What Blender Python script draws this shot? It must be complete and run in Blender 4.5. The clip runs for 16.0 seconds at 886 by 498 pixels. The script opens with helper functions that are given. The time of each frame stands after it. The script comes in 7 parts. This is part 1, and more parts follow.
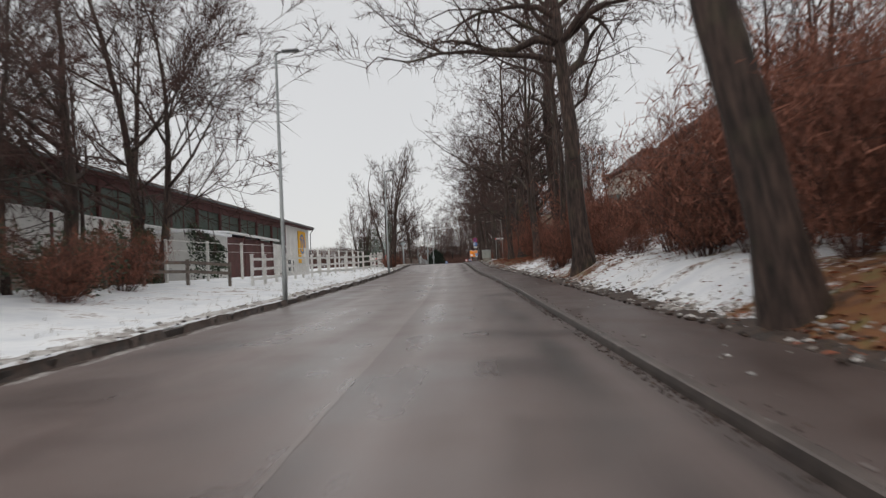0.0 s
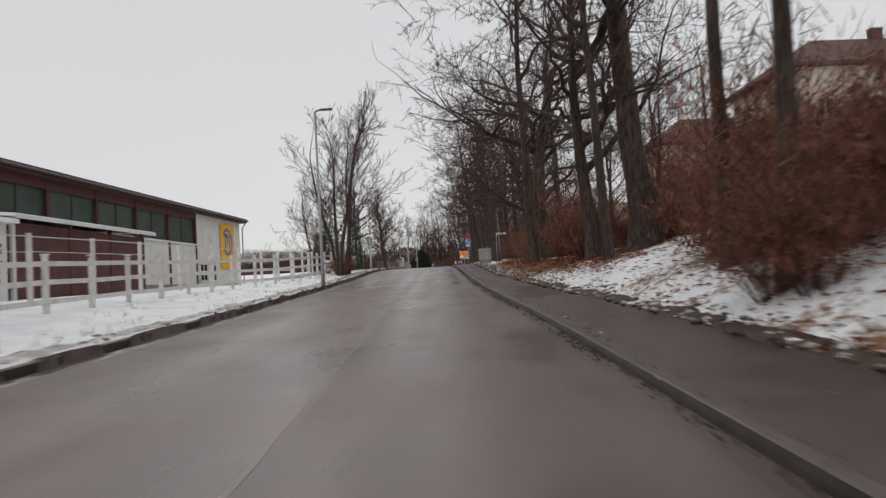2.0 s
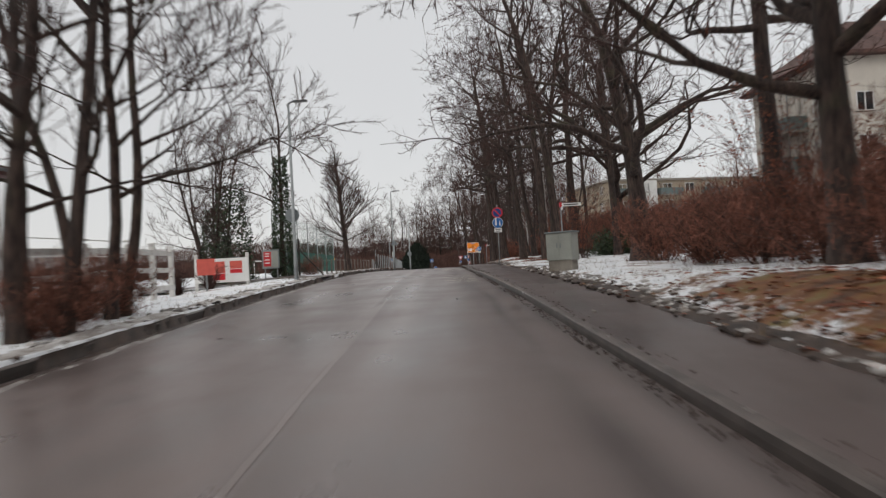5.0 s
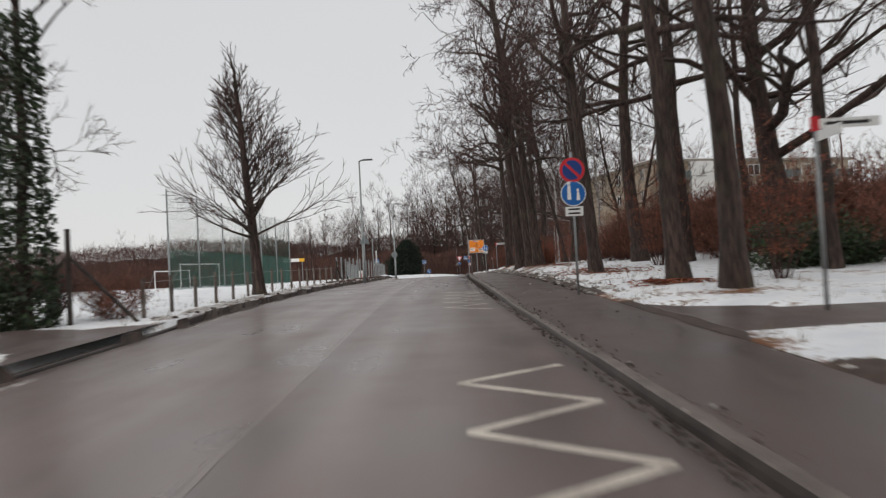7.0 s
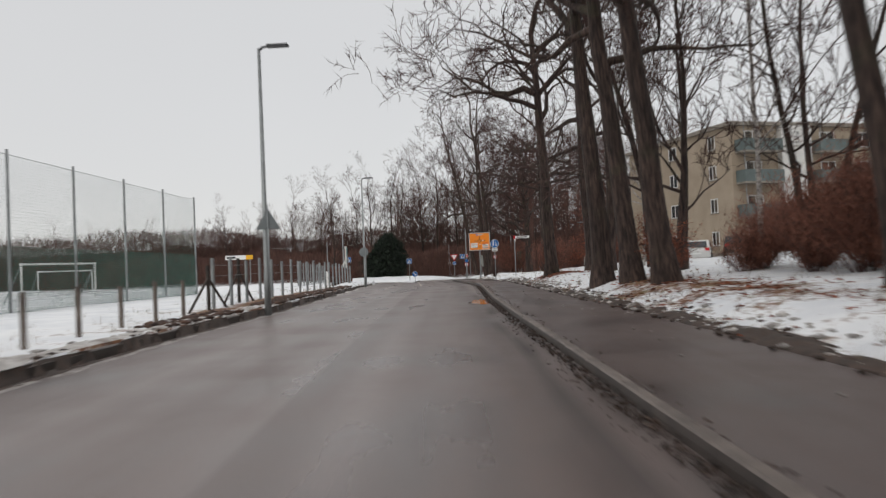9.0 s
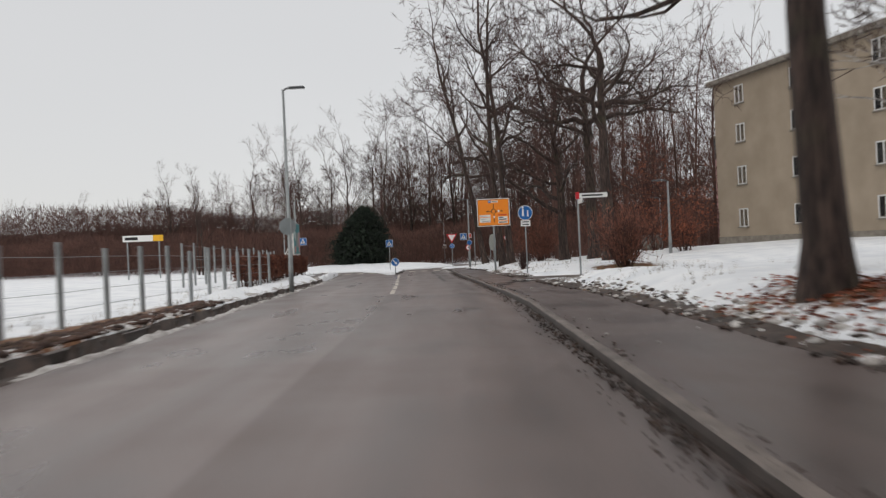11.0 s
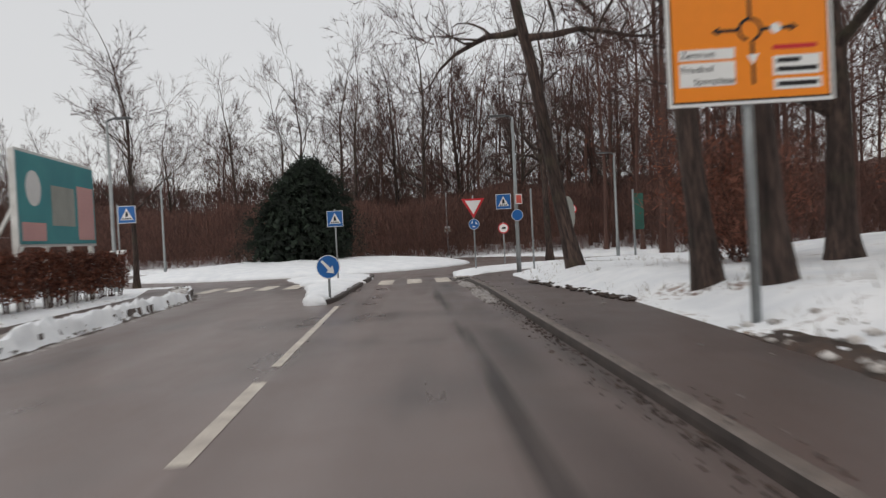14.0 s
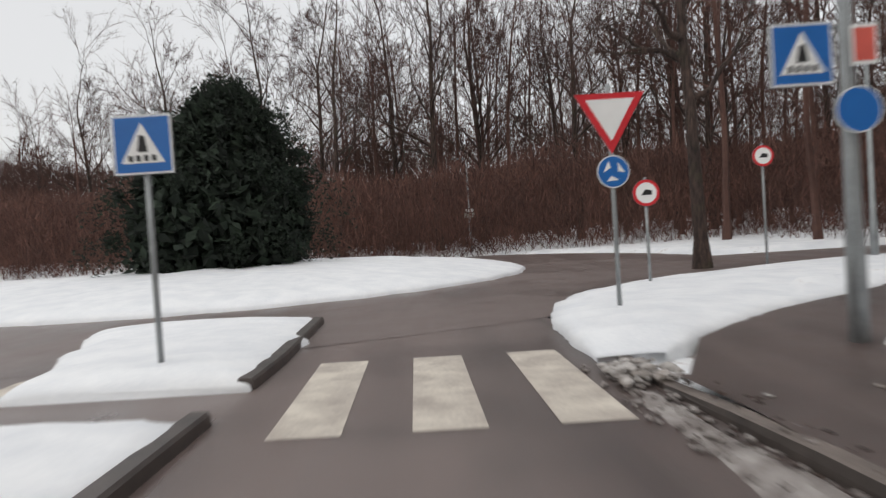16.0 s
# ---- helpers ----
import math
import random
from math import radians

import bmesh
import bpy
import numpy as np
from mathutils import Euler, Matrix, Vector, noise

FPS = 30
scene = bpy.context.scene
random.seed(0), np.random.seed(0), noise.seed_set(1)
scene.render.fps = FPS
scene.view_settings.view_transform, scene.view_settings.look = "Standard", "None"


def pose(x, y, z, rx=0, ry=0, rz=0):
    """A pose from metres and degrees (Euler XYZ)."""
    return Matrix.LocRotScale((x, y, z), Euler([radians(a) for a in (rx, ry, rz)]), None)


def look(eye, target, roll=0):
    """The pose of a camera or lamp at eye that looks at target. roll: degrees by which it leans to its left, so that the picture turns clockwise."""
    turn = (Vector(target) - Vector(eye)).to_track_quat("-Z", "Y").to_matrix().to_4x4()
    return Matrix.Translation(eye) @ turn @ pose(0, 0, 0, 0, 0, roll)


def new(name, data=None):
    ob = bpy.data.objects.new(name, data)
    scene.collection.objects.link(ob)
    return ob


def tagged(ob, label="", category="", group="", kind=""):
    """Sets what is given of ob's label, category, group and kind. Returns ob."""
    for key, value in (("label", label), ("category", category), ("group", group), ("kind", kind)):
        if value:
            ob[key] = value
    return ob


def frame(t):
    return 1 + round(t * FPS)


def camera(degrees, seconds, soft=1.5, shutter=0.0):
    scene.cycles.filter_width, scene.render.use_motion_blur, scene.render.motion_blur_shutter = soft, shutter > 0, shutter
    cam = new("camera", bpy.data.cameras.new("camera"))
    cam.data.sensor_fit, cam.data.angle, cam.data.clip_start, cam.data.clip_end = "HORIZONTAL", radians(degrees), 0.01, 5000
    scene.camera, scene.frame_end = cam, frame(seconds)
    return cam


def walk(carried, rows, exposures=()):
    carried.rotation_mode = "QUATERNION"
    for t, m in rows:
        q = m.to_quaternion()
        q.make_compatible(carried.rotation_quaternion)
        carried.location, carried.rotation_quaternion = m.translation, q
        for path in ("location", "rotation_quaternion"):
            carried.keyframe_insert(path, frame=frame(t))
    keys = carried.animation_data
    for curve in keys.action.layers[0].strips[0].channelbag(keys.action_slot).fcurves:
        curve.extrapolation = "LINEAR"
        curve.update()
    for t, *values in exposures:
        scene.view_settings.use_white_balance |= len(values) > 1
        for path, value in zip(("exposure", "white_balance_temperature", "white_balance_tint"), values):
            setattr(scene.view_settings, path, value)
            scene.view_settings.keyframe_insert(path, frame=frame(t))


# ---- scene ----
PATH = [
    (0.0, pose(5.039, -8.722, -1.257, 92.513, 2.802, 4.204)),
    (0.5, pose(4.776, -2.810, -1.086, 92.299, 2.699, 4.128)),
    (1.0, pose(4.521, 3.129, -0.932, 92.402, 2.980, 4.146)),
    (1.5, pose(4.252, 9.094, -0.740, 92.457, 2.946, 3.318)),
    (2.0, pose(3.954, 15.075, -0.522, 92.613, 3.212, 3.313)),
    (2.5, pose(3.615, 21.062, -0.298, 92.669, 3.191, 3.236)),
    (3.0, pose(3.203, 27.003, -0.083, 92.615, 3.240, 3.193)),
    (3.5, pose(2.745, 32.876, 0.133, 92.234, 3.373, 3.214)),
    (4.0, pose(2.282, 38.721, 0.352, 92.104, 3.376, 3.217)),
    (4.2, pose(2.098, 41.054, 0.438, 92.021, 3.441, 3.293)),
    (6.3, pose(0.598, 65.525, 1.575, 92.058, 2.617, 2.986)),
    (6.5, pose(0.445, 67.798, 1.673, 91.967, 2.805, 2.833)),
    (7.0, pose(0.058, 73.472, 1.873, 91.806, 2.963, 2.709)),
    (7.5, pose(-0.332, 79.127, 2.020, 91.895, 2.845, 2.477)),
    (8.0, pose(-0.692, 84.790, 2.181, 91.825, 3.251, 2.230)),
    (8.5, pose(-0.984, 90.510, 2.350, 91.708, 2.297, 1.935)),
    (9.0, pose(-1.234, 96.242, 2.509, 91.498, 2.443, 1.755)),
    (9.5, pose(-1.458, 101.978, 2.623, 91.102, 2.424, 1.634)),
    (10.0, pose(-1.654, 107.697, 2.671, 90.665, 2.581, 1.563)),
    (10.2, pose(-1.728, 109.980, 2.679, 90.535, 2.737, 1.517)),
    (12.3, pose(-2.268, 133.943, 2.790, 89.235, 2.052, 0.751)),
    (12.5, pose(-2.393, 136.029, 2.764, 89.147, 2.313, 0.836)),
    (13.0, pose(-2.710, 141.254, 2.719, 89.155, 2.231, 0.554)),
    (13.5, pose(-3.022, 146.499, 2.649, 89.016, 2.815, 0.571)),
    (14.0, pose(-3.333, 151.654, 2.604, 88.970, 2.889, 0.720)),
    (14.5, pose(-3.638, 156.705, 2.548, 88.945, 2.930, 0.961)),
    (15.0, pose(-3.929, 161.620, 2.491, 88.758, 2.651, 1.145)),
    (15.5, pose(-4.226, 166.190, 2.468, 88.782, 3.172, 1.192)),
    (16.0, pose(-4.517, 170.542, 2.423, 88.325, 3.670, 0.985)),
]
cam = camera(63, 16.0, soft=1.3, shutter=0.4)
walk(cam, PATH, [(0.0, 0.0, 6720, 10.0), (15.0, 0.0, 6720, 10.0), (16.0, 0.2, 6720, 10.0)])

# ---------------------------------------------------------------- light
world = bpy.data.worlds.new("world")
scene.world = world
world.use_nodes = True
wn, wl = world.node_tree.nodes, world.node_tree.links
wn.clear()
w_out, w_bg = wn.new("ShaderNodeOutputWorld"), wn.new("ShaderNodeBackground")
sky = wn.new("ShaderNodeTexSky")
sky.sky_type, sky.sun_disc = "NISHITA", False
sky.sun_elevation, sky.sun_rotation = radians(28), radians(200)
w_coord, w_sep, w_ramp = wn.new("ShaderNodeTexCoord"), wn.new("ShaderNodeSeparateXYZ"), wn.new("ShaderNodeValToRGB")
w_noise, w_mix, w_scale = wn.new("ShaderNodeTexNoise"), wn.new("ShaderNodeMixRGB"), wn.new("ShaderNodeMixRGB")
w_ramp.color_ramp.elements[0].position, w_ramp.color_ramp.elements[0].color = 0.0, (6.62, 6.71, 6.88, 1)
w_ramp.color_ramp.elements[1].position, w_ramp.color_ramp.elements[1].color = 0.36, (6.20, 6.34, 6.58, 1)
w_high = w_ramp.color_ramp.elements.new(0.9)
w_high.color = (8.9, 9.05, 9.3, 1)
w_noise.inputs["Scale"].default_value = 1.6
w_noise.inputs["Detail"].default_value = 3.0
w_scale.blend_type, w_scale.inputs["Fac"].default_value = "MULTIPLY", 0.10
w_mix.inputs["Fac"].default_value = 0.93
wl.new(w_coord.outputs["Generated"], w_sep.inputs[0])
wl.new(w_sep.outputs["Z"], w_ramp.inputs["Fac"])
wl.new(w_coord.outputs["Generated"], w_noise.inputs["Vector"])
wl.new(w_ramp.outputs["Color"], w_scale.inputs["Color1"])
wl.new(w_noise.outputs["Fac"], w_scale.inputs["Color2"])
wl.new(sky.outputs["Color"], w_mix.inputs["Color1"])
wl.new(w_scale.outputs["Color"], w_mix.inputs["Color2"])
wl.new(w_mix.outputs["Color"], w_bg.inputs["Color"])
w_bg.inputs["Strength"].default_value = 0.115
wl.new(w_bg.outputs["Background"], w_out.inputs["Surface"])
sun_data = bpy.data.lights.new("sun", "SUN")
sun_data.energy, sun_data.angle, sun_data.color = 0.5, radians(25), (1.0, 0.97, 0.93)
sun = new("sun", sun_data)
sun.matrix_world = look((-20, -30, 40), (0, 20, 0))

# ---------------------------------------------------------------- the road's line: camera line x and road height by y
AXIS_Y = np.array([-90, -9, 3, 15, 27, 39, 65.5, 79, 90.5, 102, 110, 134, 146.5, 157, 170.5, 200, 280])
AXIS_X = np.array([8.5, 5.04, 4.52, 3.95, 3.2, 2.28, 0.6, -0.33, -0.98, -1.46, -1.73, -2.27, -3.02, -3.64, -4.52, -6.4, -11.4])
LEVEL_Y = np.array([-120, -20, 10, 40, 70, 100, 130, 160, 200, 300])
LEVEL_Z = np.array([-5.8, -2.84, -1.96, -0.85, 0.52, 1.36, 1.58, 1.27, 0.92, 0.9])


def ax(y):
    """x of the line that the car follows."""
    return float(np.interp(y, AXIS_Y, AXIS_X))


def gz(y):
    """Height of the road, its bends rounded."""
    return float(np.mean(np.interp([y - 9, y - 6, y - 3, y, y + 3, y + 6, y + 9], LEVEL_Y, LEVEL_Z)))


def step(a, b, v):
    t = min(1.0, max(0.0, (v - a) / (b - a)))
    return t * t * (3 - 2 * t)


KERB_L = [(-90, -6.0), (8, -5.95), (20, -5.7), (30, -5.4), (46, -4.97), (56, -4.8), (75, -5.0), (90, -5.3), (98, -5.25), (110, -5.03), (117, -4.78), (130, -4.9), (145, -5.3), (152, -5.35), (160, -5.6), (172, -6.2), (182, -9.0)]
KERB_R = [(-90, 1.86), (30, 1.85), (43, 1.70), (60, 1.66), (78, 1.70), (86, 1.70), (95, 1.60), (106, 1.54), (118, 1.46), (128, 1.62), (141, 1.84), (150, 1.87), (155, 1.76), (164, 1.88), (170, 1.98), (173, 1.94), (176, 1.84), (182, 1.9)]
WALK_R = [(-90, 3.65), (30, 3.6), (44, 3.2), (50, 3.0), (58, 3.0), (75, 3.35), (90, 3.6), (100, 3.75), (110, 3.75), (118, 3.5), (128, 3.45), (150, 3.5), (156, 3.4), (160, 3.6), (164, 3.8), (168, 3.5), (171, 3.25), (175, 3.35), (178, 4.2)]


def along(table, y):
    return float(np.interp(y, [a for a, b in table], [b for a, b in table]))


def land(x, y):
    """Height of the snow-covered ground beside the road."""
    g, u = gz(y), x - ax(y)
    bumps = 0.05 * noise.noise((x * 0.6, y * 0.6, 0)) + 0.10 * noise.noise((x * 0.13, y * 0.13, 3))
    if u > 0:
        edge = along(WALK_R, y)
        d = max(0.0, u - edge)
        bank = 0.8 * step(0, 2.2, d) + 1.3 * step(1.8, 7.5, d) + 1.5 * step(6, 16, d)
        flat = float(np.interp(y, [58, 70, 96, 106, 136, 150, 160, 176], [0.35, 0.10, 0.14, 0.40, 0.45, 0.2, 0.45, 0.3])) * step(0.0, 1.6, d) + 0.55 * step(4, 16, d) + 0.4 * step(15, 30, d)
        low = 1 - 0.85 * step(30, 58, y) - 0.15 * step(58, 72, y)
        mouth = step(78, 81, y) * (1 - step(87, 90, y)) + step(140.5, 143.0, y) * (1 - step(149, 152, y))
        h = 0.10 + (bank * low + flat * (1 - low)) * (1 - 0.8 * mouth * (1 - step(6, 18, d)))
        h += bumps * step(0.2, 2.0, d) * (1 - 0.9 * mouth)
    else:
        edge = along(KERB_L, y)
        d = max(0.0, edge - u)
        yard = float(np.interp(y, [-60, 0, 35, 60, 80, 92, 103, 200], [-2.6, -1.4, -0.45, -0.05, 0.35, 1.2, 1.65, 1.5])) - g
        h = 0.16 + (yard - 0.16) * step(1.5, 9, d) + bumps * step(0.3, 2.5, d)
    h *= 1 - step(176, 186, y) * (1 - step(205, 225, y)) * 0.75
    far = max(0.0, abs(u) - 90) * 0.004 + max(0.0, y - 260) * 0.004
    return g + h + min(far, 5.0)


# ---------------------------------------------------------------- materials
def material(name, base, rough=0.7, dark=None, scale=6.0, fine=60.0, bump=0.15, metal=0.0, mottle=0.5, detail=6.0, spec=0.5):
    """A surface of two tones, broken up at a coarse and a fine scale, with relief."""
    m = bpy.data.materials.new(name)
    m.use_nodes = True
    n, l = m.node_tree.nodes, m.node_tree.links
    b = n["Principled BSDF"]
    co = n.new("ShaderNodeTexCoord")
    n1, n2 = n.new("ShaderNodeTexNoise"), n.new("ShaderNodeTexNoise")
    n1.inputs["Scale"].default_value, n1.inputs["Detail"].default_value = scale, detail
    n2.inputs["Scale"].default_value, n2.inputs["Detail"].default_value = fine, 3.0
    for t in (n1, n2):
        l.new(co.outputs["Object"], t.inputs["Vector"])
    add = n.new("ShaderNodeMath")
    add.operation = "MULTIPLY_ADD"
    add.inputs[1].default_value = 0.45
    l.new(n2.outputs["Fac"], add.inputs[0])
    l.new(n1.outputs["Fac"], add.inputs[2])
    ramp = n.new("ShaderNodeValToRGB")
    dark = dark or tuple(c * (1 - mottle) for c in base)
    ramp.color_ramp.elements[0].position, ramp.color_ramp.elements[0].color = 0.5, (*dark, 1)
    ramp.color_ramp.elements[1].position, ramp.color_ramp.elements[1].color = 0.95, (*base, 1)
    l.new(add.outputs[0], ramp.inputs["Fac"])
    l.new(ramp.outputs["Color"], b.inputs["Base Color"])
    b.inputs["Roughness"].default_value = rough
    b.inputs["Metallic"].default_value = metal
    b.inputs["Specular IOR Level"].default_value = spec
    if bump:
        bp = n.new("ShaderNodeBump")
        bp.inputs["Strength"].default_value, bp.inputs["Distance"].default_value = bump, 0.02
        l.new(add.outputs[0], bp.inputs["Height"])
        l.new(bp.outputs["Normal"], b.inputs["Normal"])
    return m


def ground_material():
    """Snow that lets grass, soil and leaves through in patches."""
    m = bpy.data.materials.new("snowy_ground")
    m.use_nodes = True
    n, l = m.node_tree.nodes, m.node_tree.links
    b = n["Principled BSDF"]
    co = n.new("ShaderNodeTexCoord")
    big, mid, fine, tone = (n.new("ShaderNodeTexNoise") for _ in range(4))
    for t, s, d in ((big, 0.12, 4), (mid, 0.9, 6), (fine, 9.0, 5), (tone, 2.5, 4)):
        t.inputs["Scale"].default_value, t.inputs["Detail"].default_value = s, d
        l.new(co.outputs["Object"], t.inputs["Vector"])
    bare = n.new("ShaderNodeVertexColor")
    bare.layer_name = "bare"
    s1, s2, s3 = (n.new("ShaderNodeMath") for _ in range(3))
    s1.operation, s1.inputs[1].default_value = "MULTIPLY_ADD", 0.55
    l.new(mid.outputs["Fac"], s1.inputs[0])
    s2.operation, s2.inputs[1].default_value = "MULTIPLY_ADD", 0.45
    l.new(fine.outputs["Fac"], s2.inputs[0])
    l.new(s2.outputs[0], s1.inputs[2])
    s2.inputs[2].default_value = 0.0
    s3.operation = "ADD"
    l.new(s1.outputs[0], s3.inputs[0])
    l.new(bare.outputs["Color"], s3.inputs[1])
    cover = n.new("ShaderNodeValToRGB")
    cover.color_ramp.elements[0].position, cover.color_ramp.elements[0].color = 0.70, (1, 1, 1, 1)
    cover.color_ramp.elements[1].position, cover.color_ramp.elements[1].color = 0.80, (0, 0, 0, 1)
    l.new(s3.outputs[0], cover.inputs["Fac"])
    soil = n.new("ShaderNodeValToRGB")
    e = soil.color_ramp.elements
    e[0].position, e[0].color = 0.32, (0.060, 0.028, 0.014, 1)
    e[1].position, e[1].color = 0.68, (0.150, 0.115, 0.035, 1)
    mid_e = e.new(0.52)
    mid_e.color = (0.185, 0.070, 0.022, 1)
    l.new(tone.outputs["Fac"], soil.inputs["Fac"])
    snow = n.new("ShaderNodeValToRGB")
    snow.color_ramp.elements[0].position, snow.color_ramp.elements[0].color = 0.3, (0.70, 0.72, 0.75, 1)
    snow.color_ramp.elements[1].position, snow.color_ramp.elements[1].color = 0.6, (0.86, 0.87, 0.88, 1)
    l.new(mid.outputs["Fac"], snow.inputs["Fac"])
    mix = n.new("ShaderNodeMixRGB")
    l.new(cover.outputs["Color"], mix.inputs["Fac"])
    l.new(soil.outputs["Color"], mix.inputs["Color1"])
    l.new(snow.outputs["Color"], mix.inputs["Color2"])
    l.new(mix.outputs["Color"], b.inputs["Base Color"])
    b.inputs["Roughness"].default_value = 0.75
    bp = n.new("ShaderNodeBump")
    bp.inputs["Strength"].default_value, bp.inputs["Distance"].default_value = 0.6, 0.06
    l.new(s3.outputs[0], bp.inputs["Height"])
    l.new(bp.outputs["Normal"], b.inputs["Normal"])
    return m


def asphalt_material(name, base, wet):
    """Wet asphalt: fine grain, long dull streaks along the lane, damp patches that shine."""
    m = bpy.data.materials.new(name)
    m.use_nodes = True
    n, l = m.node_tree.nodes, m.node_tree.links
    b = n["Principled BSDF"]
    co, mp = n.new("ShaderNodeTexCoord"), n.new("ShaderNodeMapping")
    mp.inputs["Scale"].default_value = (1.0, 0.05, 1.0)
    l.new(co.outputs["Object"], mp.inputs["Vector"])
    streak, patch, grain = (n.new("ShaderNodeTexNoise") for _ in range(3))
    streak.inputs["Scale"].default_value, streak.inputs["Detail"].default_value = 1.6, 3
    patch.inputs["Scale"].default_value, patch.inputs["Detail"].default_value = 0.5, 5
    grain.inputs["Scale"].default_value, grain.inputs["Detail"].default_value = 70, 2
    l.new(mp.outputs["Vector"], streak.inputs["Vector"])
    l.new(co.outputs["Object"], patch.inputs["Vector"])
    l.new(co.outputs["Object"], grain.inputs["Vector"])
    a1, a2 = n.new("ShaderNodeMath"), n.new("ShaderNodeMath")
    a1.operation, a1.inputs[1].default_value = "MULTIPLY_ADD", 0.6
    l.new(streak.outputs["Fac"], a1.inputs[0])
    l.new(patch.outputs["Fac"], a1.inputs[2])
    a2.operation, a2.inputs[1].default_value = "MULTIPLY_ADD", 0.35
    l.new(grain.outputs["Fac"], a2.inputs[0])
    l.new(a1.outputs[0], a2.inputs[2])
    ramp = n.new("ShaderNodeValToRGB")
    ramp.color_ramp.elements[0].position, ramp.color_ramp.elements[0].color = 0.65, (*(c * 0.66 for c in base), 1)
    ramp.color_ramp.elements[1].position, ramp.color_ramp.elements[1].color = 1.25, (*(min(1, c * 1.3) for c in base), 1)
    l.new(a2.outputs[0], ramp.inputs["Fac"])
    lane_tone = n.new("ShaderNodeVertexColor")
    lane_tone.layer_name = "lane"
    tint, gloss = n.new("ShaderNodeMath"), n.new("ShaderNodeMath")
    # lane value also lightens the base colour: painted sky sheen on the tyre tracks
    tint.operation, tint.inputs[1].default_value, tint.inputs[2].default_value = "MULTIPLY_ADD", 0.36, 1.0
    l.new(lane_tone.outputs["Color"], tint.inputs[0])
    shade = n.new("ShaderNodeMixRGB")
    shade.blend_type, shade.inputs["Fac"].default_value = "MULTIPLY", 1.0
    l.new(ramp.outputs["Color"], shade.inputs["Color1"])
    l.new(tint.outputs[0], shade.inputs["Color2"])
    l.new(shade.outputs["Color"], b.inputs["Base Color"])
    rr = n.new("ShaderNodeMapRange")
    rr.inputs["From Min"].default_value, rr.inputs["From Max"].default_value = 0.6, 1.1
    rr.inputs["To Min"].default_value, rr.inputs["To Max"].default_value = wet, wet + 0.22
    l.new(a1.outputs[0], rr.inputs["Value"])
    gloss.operation, gloss.inputs[1].default_value = "MULTIPLY_ADD", -0.12
    l.new(lane_tone.outputs["Color"], gloss.inputs[0])
    l.new(rr.outputs["Result"], gloss.inputs[2])
    l.new(gloss.outputs[0], b.inputs["Roughness"])
    bp = n.new("ShaderNodeBump")
    bp.inputs["Strength"].default_value, bp.inputs["Distance"].default_value = 0.25, 0.006
    l.new(grain.outputs["Fac"], bp.inputs["Height"])
    l.new(bp.outputs["Normal"], b.inputs["Normal"])
    return m


def bark_material():
    """Furrowed oak bark with damp dark runs and a little moss."""
    m = bpy.data.materials.new("oak_bark")
    m.use_nodes = True
    n, l = m.node_tree.nodes, m.node_tree.links
    b = n["Principled BSDF"]
    co, mp = n.new("ShaderNodeTexCoord"), n.new("ShaderNodeMapping")
    mp.inputs["Scale"].default_value = (1.0, 1.0, 0.16)
    l.new(co.outputs["Object"], mp.inputs["Vector"])
    furrow, run, moss = (n.new("ShaderNodeTexNoise") for _ in range(3))
    for t, sc, d, src in ((furrow, 16.0, 6, mp), (run, 2.2, 4, mp), (moss, 1.1, 5, co)):
        t.inputs["Scale"].default_value, t.inputs["Detail"].default_value = sc, d
        l.new(src.outputs["Vector" if src is mp else "Object"], t.inputs["Vector"])
    ramp, wet, green = (n.new("ShaderNodeValToRGB") for _ in range(3))
    ramp.color_ramp.elements[0].position, ramp.color_ramp.elements[0].color = 0.36, (0.020, 0.013, 0.011, 1)
    ramp.color_ramp.elements[1].position, ramp.color_ramp.elements[1].color = 0.66, (0.100, 0.066, 0.055, 1)
    wet.color_ramp.elements[0].position, wet.color_ramp.elements[0].color = 0.35, (0.55, 0.52, 0.50, 1)
    wet.color_ramp.elements[1].position, wet.color_ramp.elements[1].color = 0.65, (1.15, 1.12, 1.08, 1)
    green.color_ramp.elements[0].position, green.color_ramp.elements[0].color = 0.54, (0, 0, 0, 1)
    green.color_ramp.elements[1].position, green.color_ramp.elements[1].color = 0.72, (0.55, 0.55, 0.55, 1)
    l.new(furrow.outputs["Fac"], ramp.inputs["Fac"])
    l.new(run.outputs["Fac"], wet.inputs["Fac"])
    l.new(moss.outputs["Fac"], green.inputs["Fac"])
    mul, mix = n.new("ShaderNodeMixRGB"), n.new("ShaderNodeMixRGB")
    mul.blend_type, mul.inputs["Fac"].default_value = "MULTIPLY", 1.0
    l.new(ramp.outputs["Color"], mul.inputs["Color1"])
    l.new(wet.outputs["Color"], mul.inputs["Color2"])
    l.new(green.outputs["Color"], mix.inputs["Fac"])
    l.new(mul.outputs["Color"], mix.inputs["Color1"])
    mix.inputs["Color2"].default_value = (0.066, 0.064, 0.034, 1)
    l.new(mix.outputs["Color"], b.inputs["Base Color"])
    b.inputs["Roughness"].default_value = 0.85
    bp = n.new("ShaderNodeBump")
    bp.inputs["Strength"].default_value, bp.inputs["Distance"].default_value = 0.9, 0.035
    l.new(furrow.outputs["Fac"], bp.inputs["Height"])
    l.new(bp.outputs["Normal"], b.inputs["Normal"])
    return m


